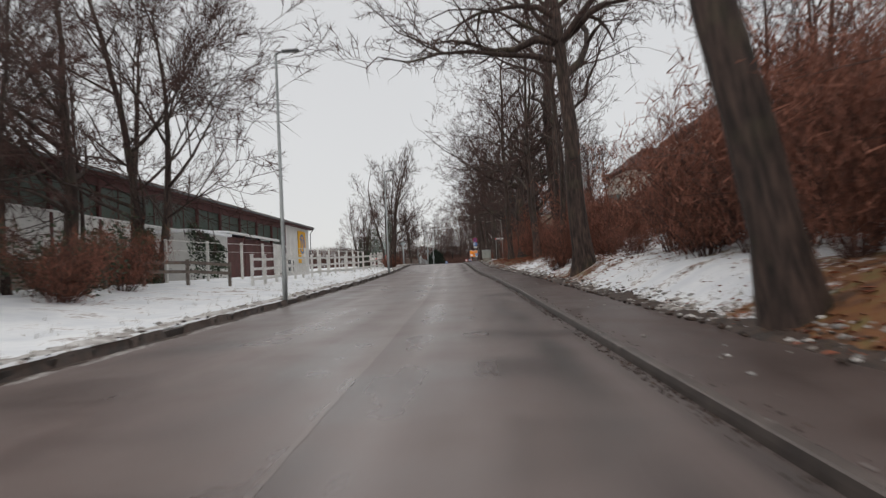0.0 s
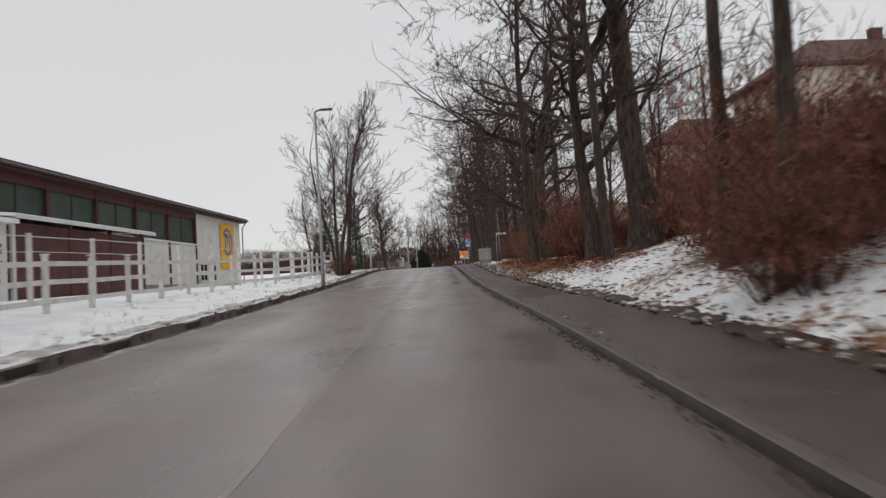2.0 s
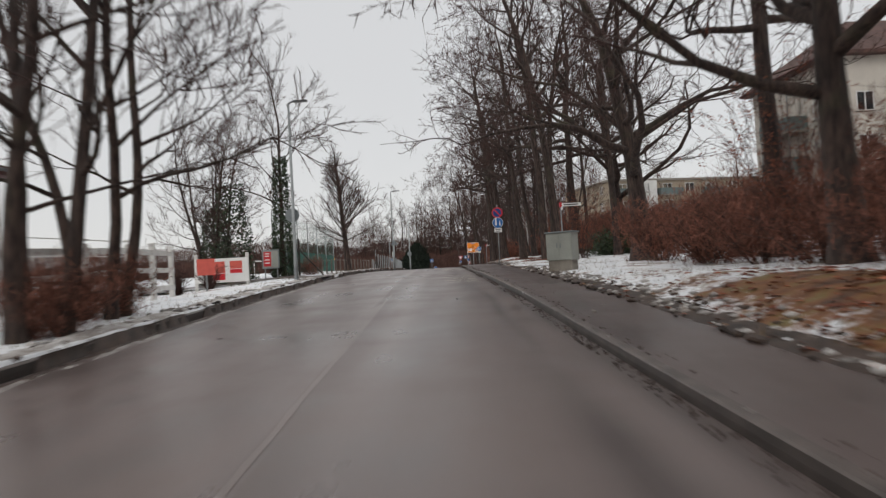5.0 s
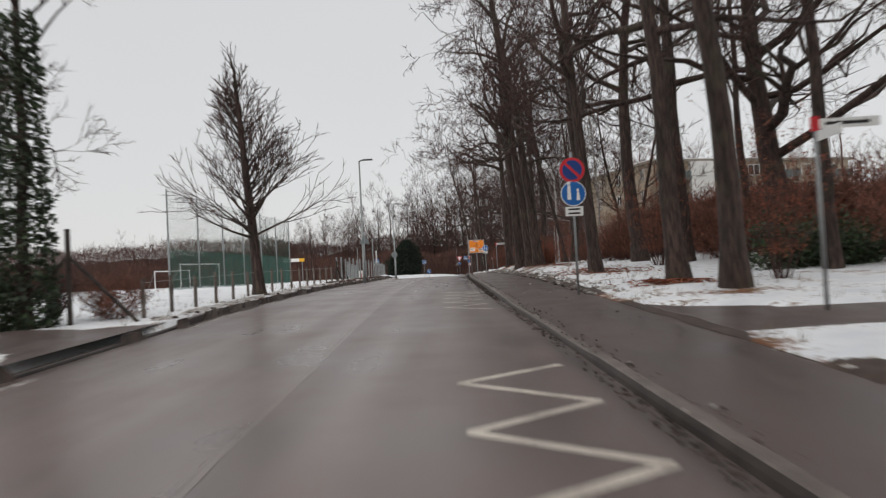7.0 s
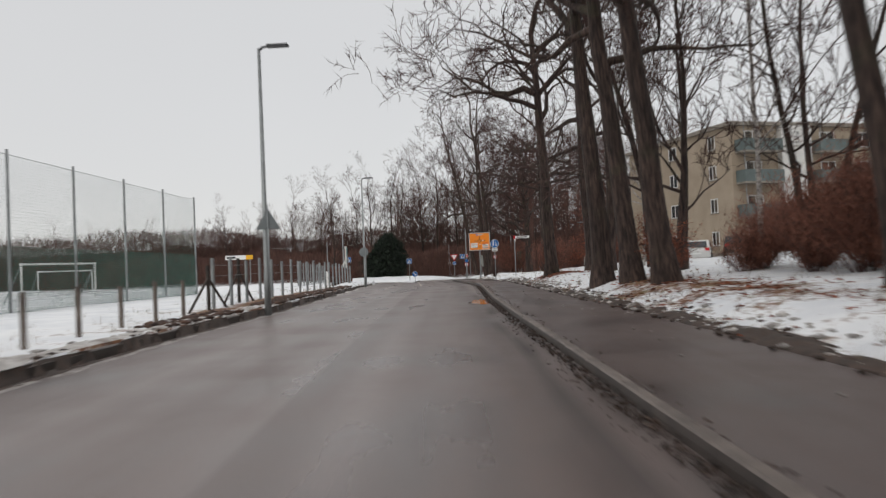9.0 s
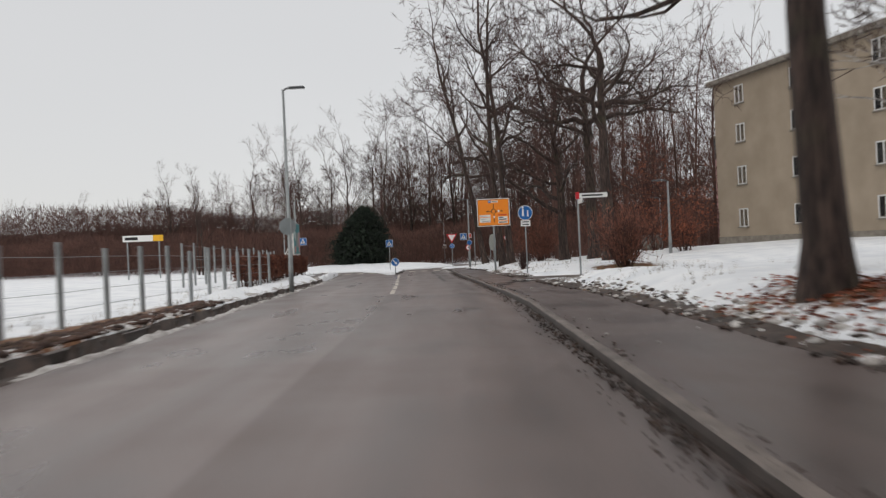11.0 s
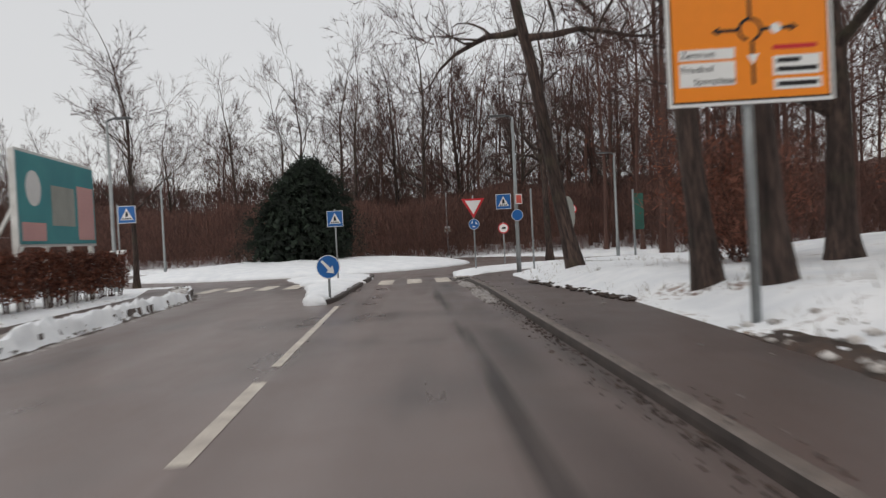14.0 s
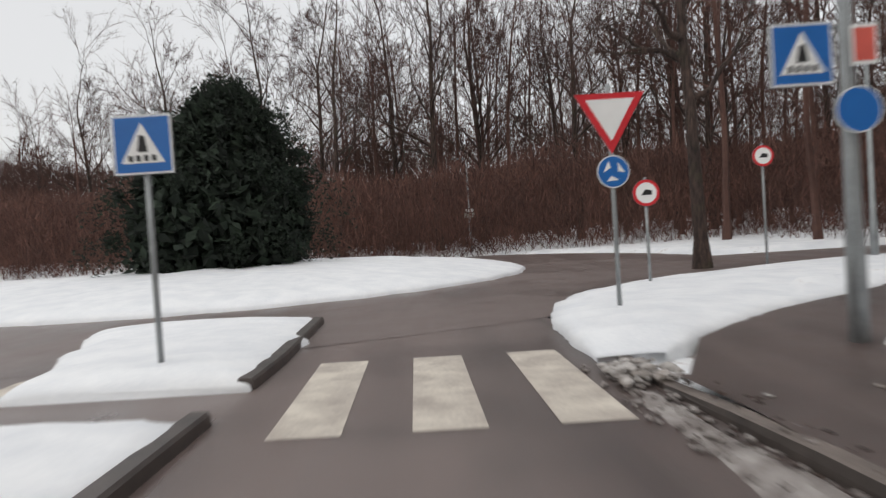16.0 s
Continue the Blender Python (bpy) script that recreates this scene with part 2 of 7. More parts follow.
def varied(m, lo, hi):
    """Lets every loose piece of a mesh take its own tone."""
    n, l = m.node_tree.nodes, m.node_tree.links
    b = n["Principled BSDF"]
    src = b.inputs["Base Color"].links[0].from_socket
    geo, rng_map, mul = n.new("ShaderNodeNewGeometry"), n.new("ShaderNodeMapRange"), n.new("ShaderNodeMixRGB")
    rng_map.inputs["To Min"].default_value, rng_map.inputs["To Max"].default_value = lo, hi
    mul.blend_type, mul.inputs["Fac"].default_value = "MULTIPLY", 1.0
    l.new(geo.outputs["Random Per Island"], rng_map.inputs["Value"])
    l.new(src, mul.inputs["Color1"])
    l.new(rng_map.outputs["Result"], mul.inputs["Color2"])
    l.new(mul.outputs["Color"], b.inputs["Base Color"])


M_GROUND = ground_material()
M_ROAD = asphalt_material("wet_asphalt", (0.116, 0.087, 0.079), 0.29)
M_WALK = asphalt_material("wet_footpath_asphalt", (0.078, 0.056, 0.050), 0.31)
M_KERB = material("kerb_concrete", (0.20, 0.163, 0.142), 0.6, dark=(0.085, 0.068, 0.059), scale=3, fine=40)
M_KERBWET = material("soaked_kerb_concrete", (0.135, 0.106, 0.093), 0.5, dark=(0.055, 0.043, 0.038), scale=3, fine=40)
# darker tones for the road-facing strip of the kerbs
M_KERBDARK = material("darkest_kerb_face", (0.045, 0.036, 0.031), 0.4, dark=(0.018, 0.014, 0.012), scale=4, fine=40)
M_KERBFACE = material("dark_kerb_face", (0.085, 0.068, 0.060), 0.45, dark=(0.030, 0.024, 0.021), scale=4, fine=40)
M_SLUSH = material("dirty_slush", (0.66, 0.64, 0.62), 0.6, dark=(0.20, 0.165, 0.14), scale=2.5, fine=18, bump=0.6)
M_GRIT = material("gritty_slush", (0.40, 0.37, 0.35), 0.6, dark=(0.12, 0.095, 0.085), scale=5, fine=22, bump=0.6)
M_SNOW = material("snow", (0.86, 0.87, 0.88), 0.7, dark=(0.72, 0.74, 0.77), scale=2.0, fine=25, bump=0.3)
M_PAINT = material("worn_road_paint", (0.68, 0.62, 0.53), 0.5, dark=(0.36, 0.31, 0.27), scale=3, fine=30, bump=0.1)
M_JOINT = asphalt_material("pale_asphalt_joint", (0.168, 0.132, 0.120), 0.26)
M_PUDDLE = material("puddle_water", (0.030, 0.024, 0.021), 0.04, scale=3, fine=14, bump=0.05)
M_BARK = bark_material()
M_TWIG = material("bare_twigs", (0.088, 0.044, 0.035), 0.9, dark=(0.036, 0.018, 0.015), scale=1.5, fine=20, bump=0)
M_BIRCH = material("birch_bark", (0.62, 0.58, 0.54), 0.8, dark=(0.07, 0.055, 0.05), scale=9, fine=14, bump=0.3)
M_IVY = material("ivy_leaves", (0.045, 0.070, 0.030), 0.5, dark=(0.012, 0.022, 0.010), scale=3, fine=12, bump=0)
M_EVERGREEN = material("yew_needles", (0.017, 0.028, 0.016), 0.9, dark=(0.005, 0.009, 0.006), scale=2, fine=9, bump=0)
M_LAUREL = material("laurel_leaves", (0.050, 0.085, 0.032), 0.45, dark=(0.018, 0.030, 0.012), scale=3, fine=12, bump=0)
M_BEECH = material("dead_beech_leaves", (0.19, 0.062, 0.032), 0.8, dark=(0.065, 0.020, 0.013), scale=2, fine=10, bump=0)
M_THICKET = material("brown_thicket", (0.29, 0.118, 0.078), 0.9, dark=(0.11, 0.042, 0.028), scale=0.8, fine=8, bump=0)
M_FARWOOD = material("far_wood", (0.128, 0.066, 0.052), 0.95, dark=(0.056, 0.029, 0.023), scale=0.3, fine=4, bump=0)
M_BRUSH = material("brown_brushwood", (0.165, 0.080, 0.060), 0.9, dark=(0.056, 0.027, 0.022), scale=0.5, fine=6, bump=0)
M_RUSTLEAF = material("russet_leaves", (0.34, 0.105, 0.05), 0.8, dark=(0.15, 0.045, 0.026), scale=3, fine=12, bump=0)
M_STEEL = material("galvanised_steel", (0.34, 0.36, 0.36), 0.45, dark=(0.22, 0.23, 0.235), scale=3, fine=30, metal=0.5, bump=0.05)
M_LAMP = material("lamp_head_grey", (0.10, 0.105, 0.11), 0.5, scale=5)
M_WHITEWOOD = material("white_painted_rail", (0.74, 0.73, 0.70), 0.5, dark=(0.52, 0.50, 0.47), scale=3, fine=25, bump=0.15)
M_GREYWOOD = material("weathered_wood", (0.20, 0.165, 0.14), 0.9, dark=(0.09, 0.07, 0.06), scale=5, fine=30, bump=0.4)
M_OLDWOOD = material("soaked_fence_wood", (0.060, 0.046, 0.038), 0.8, dark=(0.022, 0.017, 0.014), scale=6, fine=30, bump=0.4)
M_PLASTER = material("white_plaster", (0.70, 0.69, 0.66), 0.85, dark=(0.56, 0.55, 0.53), scale=1.2, fine=30, bump=0.2)
M_BEIGE = material("beige_render", (0.40, 0.325, 0.245), 0.9, dark=(0.31, 0.25, 0.185), scale=0.7, fine=35, bump=0.2)
M_PINK = material("pink_render", (0.62, 0.36, 0.34), 0.9, dark=(0.52, 0.29, 0.28), scale=0.7, fine=35, bump=0.2)
M_CREAM = material("cream_render", (0.62, 0.57, 0.50), 0.9, dark=(0.5, 0.46, 0.41), scale=0.7, fine=35, bump=0.2)
M_ROOF = material("brown_roof_tiles", (0.12, 0.060, 0.048), 0.85, dark=(0.055, 0.030, 0.026), scale=1.5, fine=12, bump=0.4)
M_FASCIA = material("dark_red_fascia", (0.11, 0.035, 0.032), 0.7, dark=(0.06, 0.02, 0.02), scale=2)
M_BRICKRED = material("red_brown_boards", (0.13, 0.048, 0.042), 0.8, dark=(0.07, 0.028, 0.026), scale=2, fine=20)
M_GREENGLASS = material("green_netting_panel", (0.055, 0.085, 0.065), 0.35, dark=(0.025, 0.042, 0.034), scale=0.8, fine=15, bump=0.1)
M_WINDOW = material("window_glass", (0.030, 0.036, 0.042), 0.08, dark=(0.015, 0.018, 0.02), scale=0.6, bump=0)
M_FRAME = material("white_window_frame", (0.72, 0.71, 0.69), 0.5, mottle=0.1)
M_BALCONY = material("balcony_panel", (0.125, 0.155, 0.150), 0.5, dark=(0.085, 0.11, 0.107), scale=1)
M_CABINET = material("grey_cabinet", (0.36, 0.37, 0.33), 0.6, dark=(0.27, 0.28, 0.25), scale=1.5, fine=25, bump=0.1)
M_CONCRETE = material("stained_concrete", (0.30, 0.27, 0.23), 0.9, dark=(0.17, 0.145, 0.12), scale=3)
M_ORANGE = material("orange_sign_face", (0.90, 0.26, 0.012), 0.4, mottle=0.06, bump=0)
M_YELLOW = material("yellow_banner", (0.84, 0.44, 0.02), 0.6, mottle=0.12, bump=0.05)
M_BLUE = material("blue_sign_face", (0.010, 0.13, 0.42), 0.35, mottle=0.1, bump=0)
M_DBLUE = material("dark_blue_sign_face", (0.012, 0.05, 0.22), 0.35, mottle=0.1, bump=0)
M_EMBLEM = material("blue_emblem", (0.10, 0.20, 0.46), 0.5, mottle=0.25, bump=0)
M_RED = material("red_sign_face", (0.62, 0.025, 0.035), 0.35, mottle=0.1, bump=0)
M_WHITE = material("white_sign_face", (0.80, 0.80, 0.78), 0.4, mottle=0.06, bump=0)
M_BLACK = material("black_sign_ink", (0.012, 0.011, 0.011), 0.5, bump=0)
M_SIGNBACK = material("grey_sign_back", (0.23, 0.255, 0.26), 0.5, dark=(0.17, 0.19, 0.195), scale=2, metal=0.3, bump=0)
M_GREENNET = material("green_fence", (0.018, 0.105, 0.075), 0.6, dark=(0.012, 0.06, 0.045), scale=1)
M_TEAL = material("teal_poster", (0.07, 0.33, 0.34), 0.5, dark=(0.04, 0.22, 0.25), scale=0.5, bump=0)
M_ROSE = material("red_white_banner", (0.70, 0.12, 0.09), 0.5, mottle=0.2, bump=0)
M_TYRE = material("tyre_rubber", (0.012, 0.012, 0.012), 0.8)
M_CARWHITE = material("white_car_paint", (0.68, 0.68, 0.66), 0.25, mottle=0.05, bump=0)
M_CARDARK = material("dark_car_paint", (0.018, 0.028, 0.027), 0.2, mottle=0.05, bump=0)
M_DEADLEAF = material("raked_dead_leaves", (0.085, 0.044, 0.029), 0.8, dark=(0.045, 0.020, 0.013), scale=8, fine=30, bump=0.6)
M_STRAW = material("withered_grass", (0.20, 0.14, 0.065), 0.8, dark=(0.08, 0.055, 0.028), scale=6, fine=20, bump=0)
M_LEAFLITTER = material("leaf_litter", (0.070, 0.042, 0.030), 0.7, dark=(0.020, 0.014, 0.011), scale=4, fine=20, bump=0.5)


for m, lo, hi in ((M_THICKET, 0.45, 1.5), (M_RUSTLEAF, 0.5, 1.4), (M_BRUSH, 0.5, 1.5), (M_BEECH, 0.5, 1.5), (M_IVY, 0.5, 1.6), (M_EVERGREEN, 0.5, 1.7), (M_LAUREL, 0.6, 1.4), (M_SLUSH, 0.55, 1.25), (M_DEADLEAF, 0.4, 1.6), (M_LEAFLITTER, 0.5, 1.6), (M_STRAW, 0.5, 1.4)):
    varied(m, lo, hi)

# ---------------------------------------------------------------- mesh helpers
class Shape:
    """Gathers plain geometry: vertices and faces."""

    def __init__(self):
        self.v, self.f = [], []

    def add(self, verts, faces):
        k = len(self.v)
        self.v += [tuple(p) for p in verts]
        self.f += [tuple(i + k for i in face) for face in faces]
        return self

    def box(self, x0, x1, y0, y1, z0, z1, m=None):
        p = [(x, y, z) for x in (x0, x1) for y in (y0, y1) for z in (z0, z1)]
        if m is not None:
            p = [m @ Vector(q) for q in p]
        return self.add(p, [(0, 1, 3, 2), (4, 6, 7, 5), (0, 4, 5, 1), (2, 3, 7, 6), (0, 2, 6, 4), (1, 5, 7, 3)])

    def bar(self, a, b, w, h):
        """A square bar from a to b."""
        a, b = Vector(a), Vector(b)
        d = (b - a).normalized()
        s = d.cross(Vector((0, 0, 1)))
        s = s.normalized() if s.length > 1e-4 else Vector((1, 0, 0))
        t = s.cross(d)
        p = [q + s * i * w / 2 + t * j * h / 2 for q in (a, b) for i, j in ((-1, -1), (1, -1), (1, 1), (-1, 1))]
        return self.add(p, [(0, 3, 2, 1), (4, 5, 6, 7), (0, 1, 5, 4), (1, 2, 6, 5), (2, 3, 7, 6), (3, 0, 4, 7)])

    def tube(self, pts, radii, k=8, cap=True):
        """A round, tapering tube through points."""
        pts = [Vector(p) for p in pts]
        n, base = len(pts), len(self.v)
        side = None
        for i, p in enumerate(pts):
            d = (pts[min(i + 1, n - 1)] - pts[max(i - 1, 0)])
            d = d.normalized() if d.length > 1e-9 else Vector((0, 0, 1))
            if side is None:
                side = d.cross(Vector((0.31, 0.77, 0.55)))
                if side.length < 1e-3:
                    side = d.cross(Vector((1, 0, 0)))
            side = (side - d * side.dot(d))
            side = side.normalized() if side.length > 1e-6 else d.orthogonal().normalized()
            up = d.cross(side)
            for j in range(k):
                a = 2 * math.pi * j / k
                q = p + (side * math.cos(a) + up * math.sin(a)) * radii[i]
                self.v.append((q.x, q.y, q.z))
        for i in range(n - 1):
            for j in range(k):
                a, b = base + i * k + j, base + i * k + (j + 1) % k
                self.f.append((a, b, b + k, a + k))
        if cap:
            self.f.append(tuple(base + j for j in range(k - 1, -1, -1)))
            self.f.append(tuple(base + (n - 1) * k + j for j in range(k)))
        return self

    def disc(self, r, y, cx=0, cz=0, k=28, thick=0.004):
        """A round plate that faces -y."""
        p = [(cx + r * math.cos(2 * math.pi * j / k), yy, cz + r * math.sin(2 * math.pi * j / k)) for yy in (y, y + thick) for j in range(k)]
        f = [tuple(range(k)), tuple(range(2 * k - 1, k - 1, -1))] + [(j, j + k, (j + 1) % k + k, (j + 1) % k) for j in range(k)]
        return self.add(p, f)

    def poly(self, pts, y, thick=0.004):
        """A flat outline of (x, z) points that faces -y."""
        k = len(pts)
        p = [(x, yy, z) for yy in (y, y + thick) for x, z in pts]
        f = [tuple(range(k)), tuple(range(2 * k - 1, k - 1, -1))] + [(j, j + k, (j + 1) % k + k, (j + 1) % k) for j in range(k)]
        return self.add(p, f)

    def mesh(self, name, mat, smooth=False):
        me = bpy.data.meshes.new(name)
        me.from_pydata(self.v, [], self.f)
        me.materials.append(mat)
        if smooth:
            me.polygons.foreach_set("use_smooth", [True] * len(me.polygons))
        me.update()
        return me


def part(name, shape, mat, parent=None, label="", smooth=False, at=None):
    ob = new(name, shape.mesh(name, mat, smooth))
    if at is not None:
        ob.matrix_basis = at
    if parent is not None:
        ob.parent = parent
    if label:
        tagged(ob, label)
    return ob


def bevel(ob, width, segments=2):
    b = ob.modifiers.new("bevel", "BEVEL")
    b.width, b.segments, b.limit_method = width, segments, "ANGLE"
    return ob


def thing(name, label, category, m, group=""):
    ob = new(name)
    ob.empty_display_size = 0.2
    ob.matrix_basis = m
    return tagged(ob, label, category, group)


def at(y, u, dz=0.0, turn=0.0):
    """A place beside the road, on the land: y along it, u to the right of the driven line."""
    x = ax(y) + u
    return pose(x, y, land(x, y) + dz, 0, 0, turn)


def at_xy(x, y, dz=0.0, turn=0.0):
    return pose(x, y, land(x, y) + dz, 0, 0, turn)


# ---------------------------------------------------------------- ground, road, footpaths
ISLAND = (ax(194) - 6.0, 194.0, 9.6)


SIDE_LANE = [(2.9, 85.3, 7.4), (3.7, 84.8, 5.4), (4.4, 84.5, 3.7), (5.9, 84.2, 2.8), (7.5, 84.4, 2.7), (10, 84.6, 2.8), (16, 84.9, 3.0), (30, 85.0, 3.4), (60, 85.0, 4.0)]
YARD_LANE = [(3.0, 146.3, 8.6), (3.8, 146.4, 6.6), (4.6, 146.5, 6.0), (7, 146.4, 5.0), (10, 146.6, 4.8), (16, 146.6, 4.6), (30, 146.5, 4.6), (60, 146, 4.6)]
DRIVE = [(-4.9, 84.6, 6.0), (-5.6, 84.9, 4.4), (-6.4, 85.1, 2.8), (-7.4, 85.1, 2.0), (-9.5, 85.0, 1.8), (-14, 84.6, 2.0), (-25, 84.0, 2.6), (-45, 83.5, 3.5)]


def on_lane(table, u, y):
    """Whether a place lies on a lane given by rows of (u, y, width)."""
    rows = sorted(table)
    if not rows[0][0] <= u <= rows[-1][0]:
        return False
    us = [r[0] for r in rows]
    return abs(y - float(np.interp(u, us, [r[1] for r in rows]))) < float(np.interp(u, us, [r[2] for r in rows])) / 2 - 0.2


def paved(x, y):
    u = x - ax(y)
    if y < 183 and along(KERB_L, y) - 0.09 < u < along(WALK_R, y) - 0.02:
        return True
    if 158.0 < y < 177 and -1.45 < u - along(KERB_L, y) <= 0:
        return True
    d = math.hypot(x - ISLAND[0], y - ISLAND[1])
    if d < 16:
        return True
    if 176 < y < 189 and 1.5 < u < 30:
        pts = ((2.68, 174.0), (2.8, 175.8), (3.4, 177.2), (4.6, 178.5), (6.3, 179.9), (8.8, 181.7), (12.5, 184.2), (20, 186.4), (45, 187.0))
        for (ua, ya), (ub, yb) in zip(pts, pts[1:]):
            t = min(1, max(0, ((u - ua) * (ub - ua) + (y - ya) * (yb - ya)) / ((ub - ua) ** 2 + (yb - ya) ** 2)))
            if math.hypot(u - ua - t * (ub - ua), y - ya - t * (yb - ya)) < 1.1:
                return True
        if y > 177.5 and u < 4 + (y - 180) * 1.1 and u < 12:
            return True
    if 70 < y < 100 and (on_lane(SIDE_LANE, u, y) or on_lane(DRIVE, u, y)):
        return True
    if 138 < y < 155 and on_lane(YARD_LANE, u, y):
        return True
    if 187.5 < y < 194.5 and u > 0:
        return True
    return 188 < y < 196 and u < -14


BARE = [  # y, u, radius along y, radius across, amount
    (50, 5.0, 9, 2.2, 0.48), (44, 6.6, 5, 2.4, 0.42), (57, 4.6, 6, 1.5, 0.40), (45.5, 5.0, 6, 1.35, 0.46), (51, 4.9, 3.5, 0.8, 0.36), (38, 5.2, 4, 1.2, 0.30), (29, 6.4, 3, 1.5, 0.30), (20, 5.0, 5, 1.6, 0.30), (-1.5, 5.2, 6, 2.2, 0.40), (112, 5.5, 7, 1.6, 0.30), (100, 6, 2.5, 1.5, 0.25),
    (126, -5.9, 12, 0.7, 0.45), (8, -9.2, 14, 1.6, 0.14), (18, -10, 12, 2.5, 0.16), (150, -6.6, 7, 0.7, 0.25), (30, 9, 26, 4, 0.19), (10, 8, 24, 3.5, 0.20), (80, 7, 30, 5, 0.1), (160, 6, 14, 4, 0.08), (96, 12, 12, 3, 0.2), (35, 12, 30, 5, 0.22),
    (75, -9.5, 6, 2.0, 0.25), (86, -8.5, 2.0, 2.0, 0.25), (117, -6.0, 4, 0.5, 0.35), (150.9, 8.55, 1.4, 1.4, 0.44), (153.6, 4.5, 0.6, 0.6, 0.40), (88.0, 5.9, 1.2, 0.9, 0.3), (90.9, 5.7, 1.2, 0.9, 0.3), (128, 4.9, 2, 1, 0.3), (162.5, 5.0, 2.5, 1, 0.18)]


def bareness(x, y):
    u = x - ax(y)
    b = 0.0
    for yy, uu, ry, ru, amount in BARE:
        q = ((y - yy) / ry) ** 2 + ((u - uu) / ru) ** 2
        if q < 4:
            b = max(b, amount * (1 - step(0.3, 1.8, math.sqrt(q))))
    e = along(WALK_R, y)
    if u > 0:
        b = max(b, (0.30 - 0.13 * step(140, 152, y)) * (1 - step(0.15, 0.75, u - e)), 0.165 * (1 - step(10, 24, u)) * (1 - 0.45 * step(75, 140, y)))
    else:
        b = max(b, 0.13 * (1 - step(-7, -10, u)), (0.10 + 0.14 * step(70, 100, y)) * step(along(KERB_L, y) - 0.40, along(KERB_L, y) - 0.12, u) if y < 135 else 0)
    return b


def ground_sheet():
    ys = [-90 + 3 * i for i in range(26)] + [-12 + 0.8 * i for i in range(276)]
    ys += [ys[-1] + 1.2 * i for i in range(1, 31)]
    while ys[-1] < 900:
        ys.append(ys[-1] + max(1.5, (ys[-1] - 235) * 0.12))
    ds = [0.0]
    while ds[-1] < 700:
        d = ds[-1]
        ds.append(d + (0.3 if d < 0.6 else 0.5 if d < 12 else 0.5 + (d - 12) * 0.13))
    verts, tone, w = [], [], 2 * len(ds) + 3
    for y in ys:
        kl, wr = along(KERB_L, y), along(WALK_R, y)
        row = [kl - 0.12 - d for d in reversed(ds)] + [kl - 0.05, 0.0, wr - 0.06] + [wr + 0.06 + d for d in ds]
        for u in row:
            x = ax(y) + u
            z = land(x, y)
            if paved(x, y):
                z = z - 0.07 if u < kl - 0.6 and 70 < y < 100 and on_lane(DRIVE, u, y) else min(z, gz(y)) - 0.09
            verts.append((x, y, z))
            tone.append(bareness(x, y) if abs(u) < 40 and -15 < y < 215 else 0.0)
    faces = [(j * w + i, j * w + i + 1, (j + 1) * w + i + 1, (j + 1) * w + i) for j in range(len(ys) - 1) for i in range(w - 1)]
    me = bpy.data.meshes.new("ground")
    me.from_pydata(verts, [], faces)
    me.materials.append(M_GROUND)
    layer = me.color_attributes.new("bare", "FLOAT_COLOR", "POINT")
    layer.data.foreach_set("color", [c for t in tone for c in (t, t, t, 1.0)])
    me.polygons.foreach_set("use_smooth", [True] * len(me.polygons))
    return tagged(new("ground", me), "snow-covered ground with bare leafy patches", "ground", kind="structure")


ground_sheet()


def strip(rows, mat, name, cols=6):
    """A band between two edges: rows of (left point, right point)."""
    s = Shape()
    verts = [tuple(Vector(a).lerp(Vector(b), i / cols)) for a, b in rows for i in range(cols + 1)]
    w = cols + 1
    s.add(verts, [(j * w + i, j * w + i + 1, (j + 1) * w + i + 1, (j + 1) * w + i) for j in range(len(rows) - 1) for i in range(cols)])
    return new(name, s.mesh(name, mat, True))


def steps(a, b, d):
    n = max(1, int(round((b - a) / d)))
    return [a + (b - a) * i / n for i in range(n + 1)]


road = strip([((ax(y) + along(KERB_L, y), y, gz(y) - 0.03), (ax(y) + along(KERB_R, y), y, gz(y) - 0.03)) for y in steps(-90, 183, 1)], M_ROAD, "road", 84)
# damp streaks; the southern ones also hold the trees' dark reflection as colour
DAMP_AND_REFLECTED = [(-9, 9, 1.15, 0.34), (30, 42, 1.2, 0.16), (43, 58, 0.98, 0.24), (58, 70, 1.0, 0.14), (96, 124, 1.1, 0.16), (138, 152, 1.25, 0.26), (152, 170, 1.18, 0.34), (168, 176, 1.15, 0.24), (150, 174, 0.70, 0.11), (151, 173, 0.72, 0.09)]  # from y, to y, u, width
# lane tone: painted sheen of tracks and band, less the dark streaks
sheen_and_wear = []
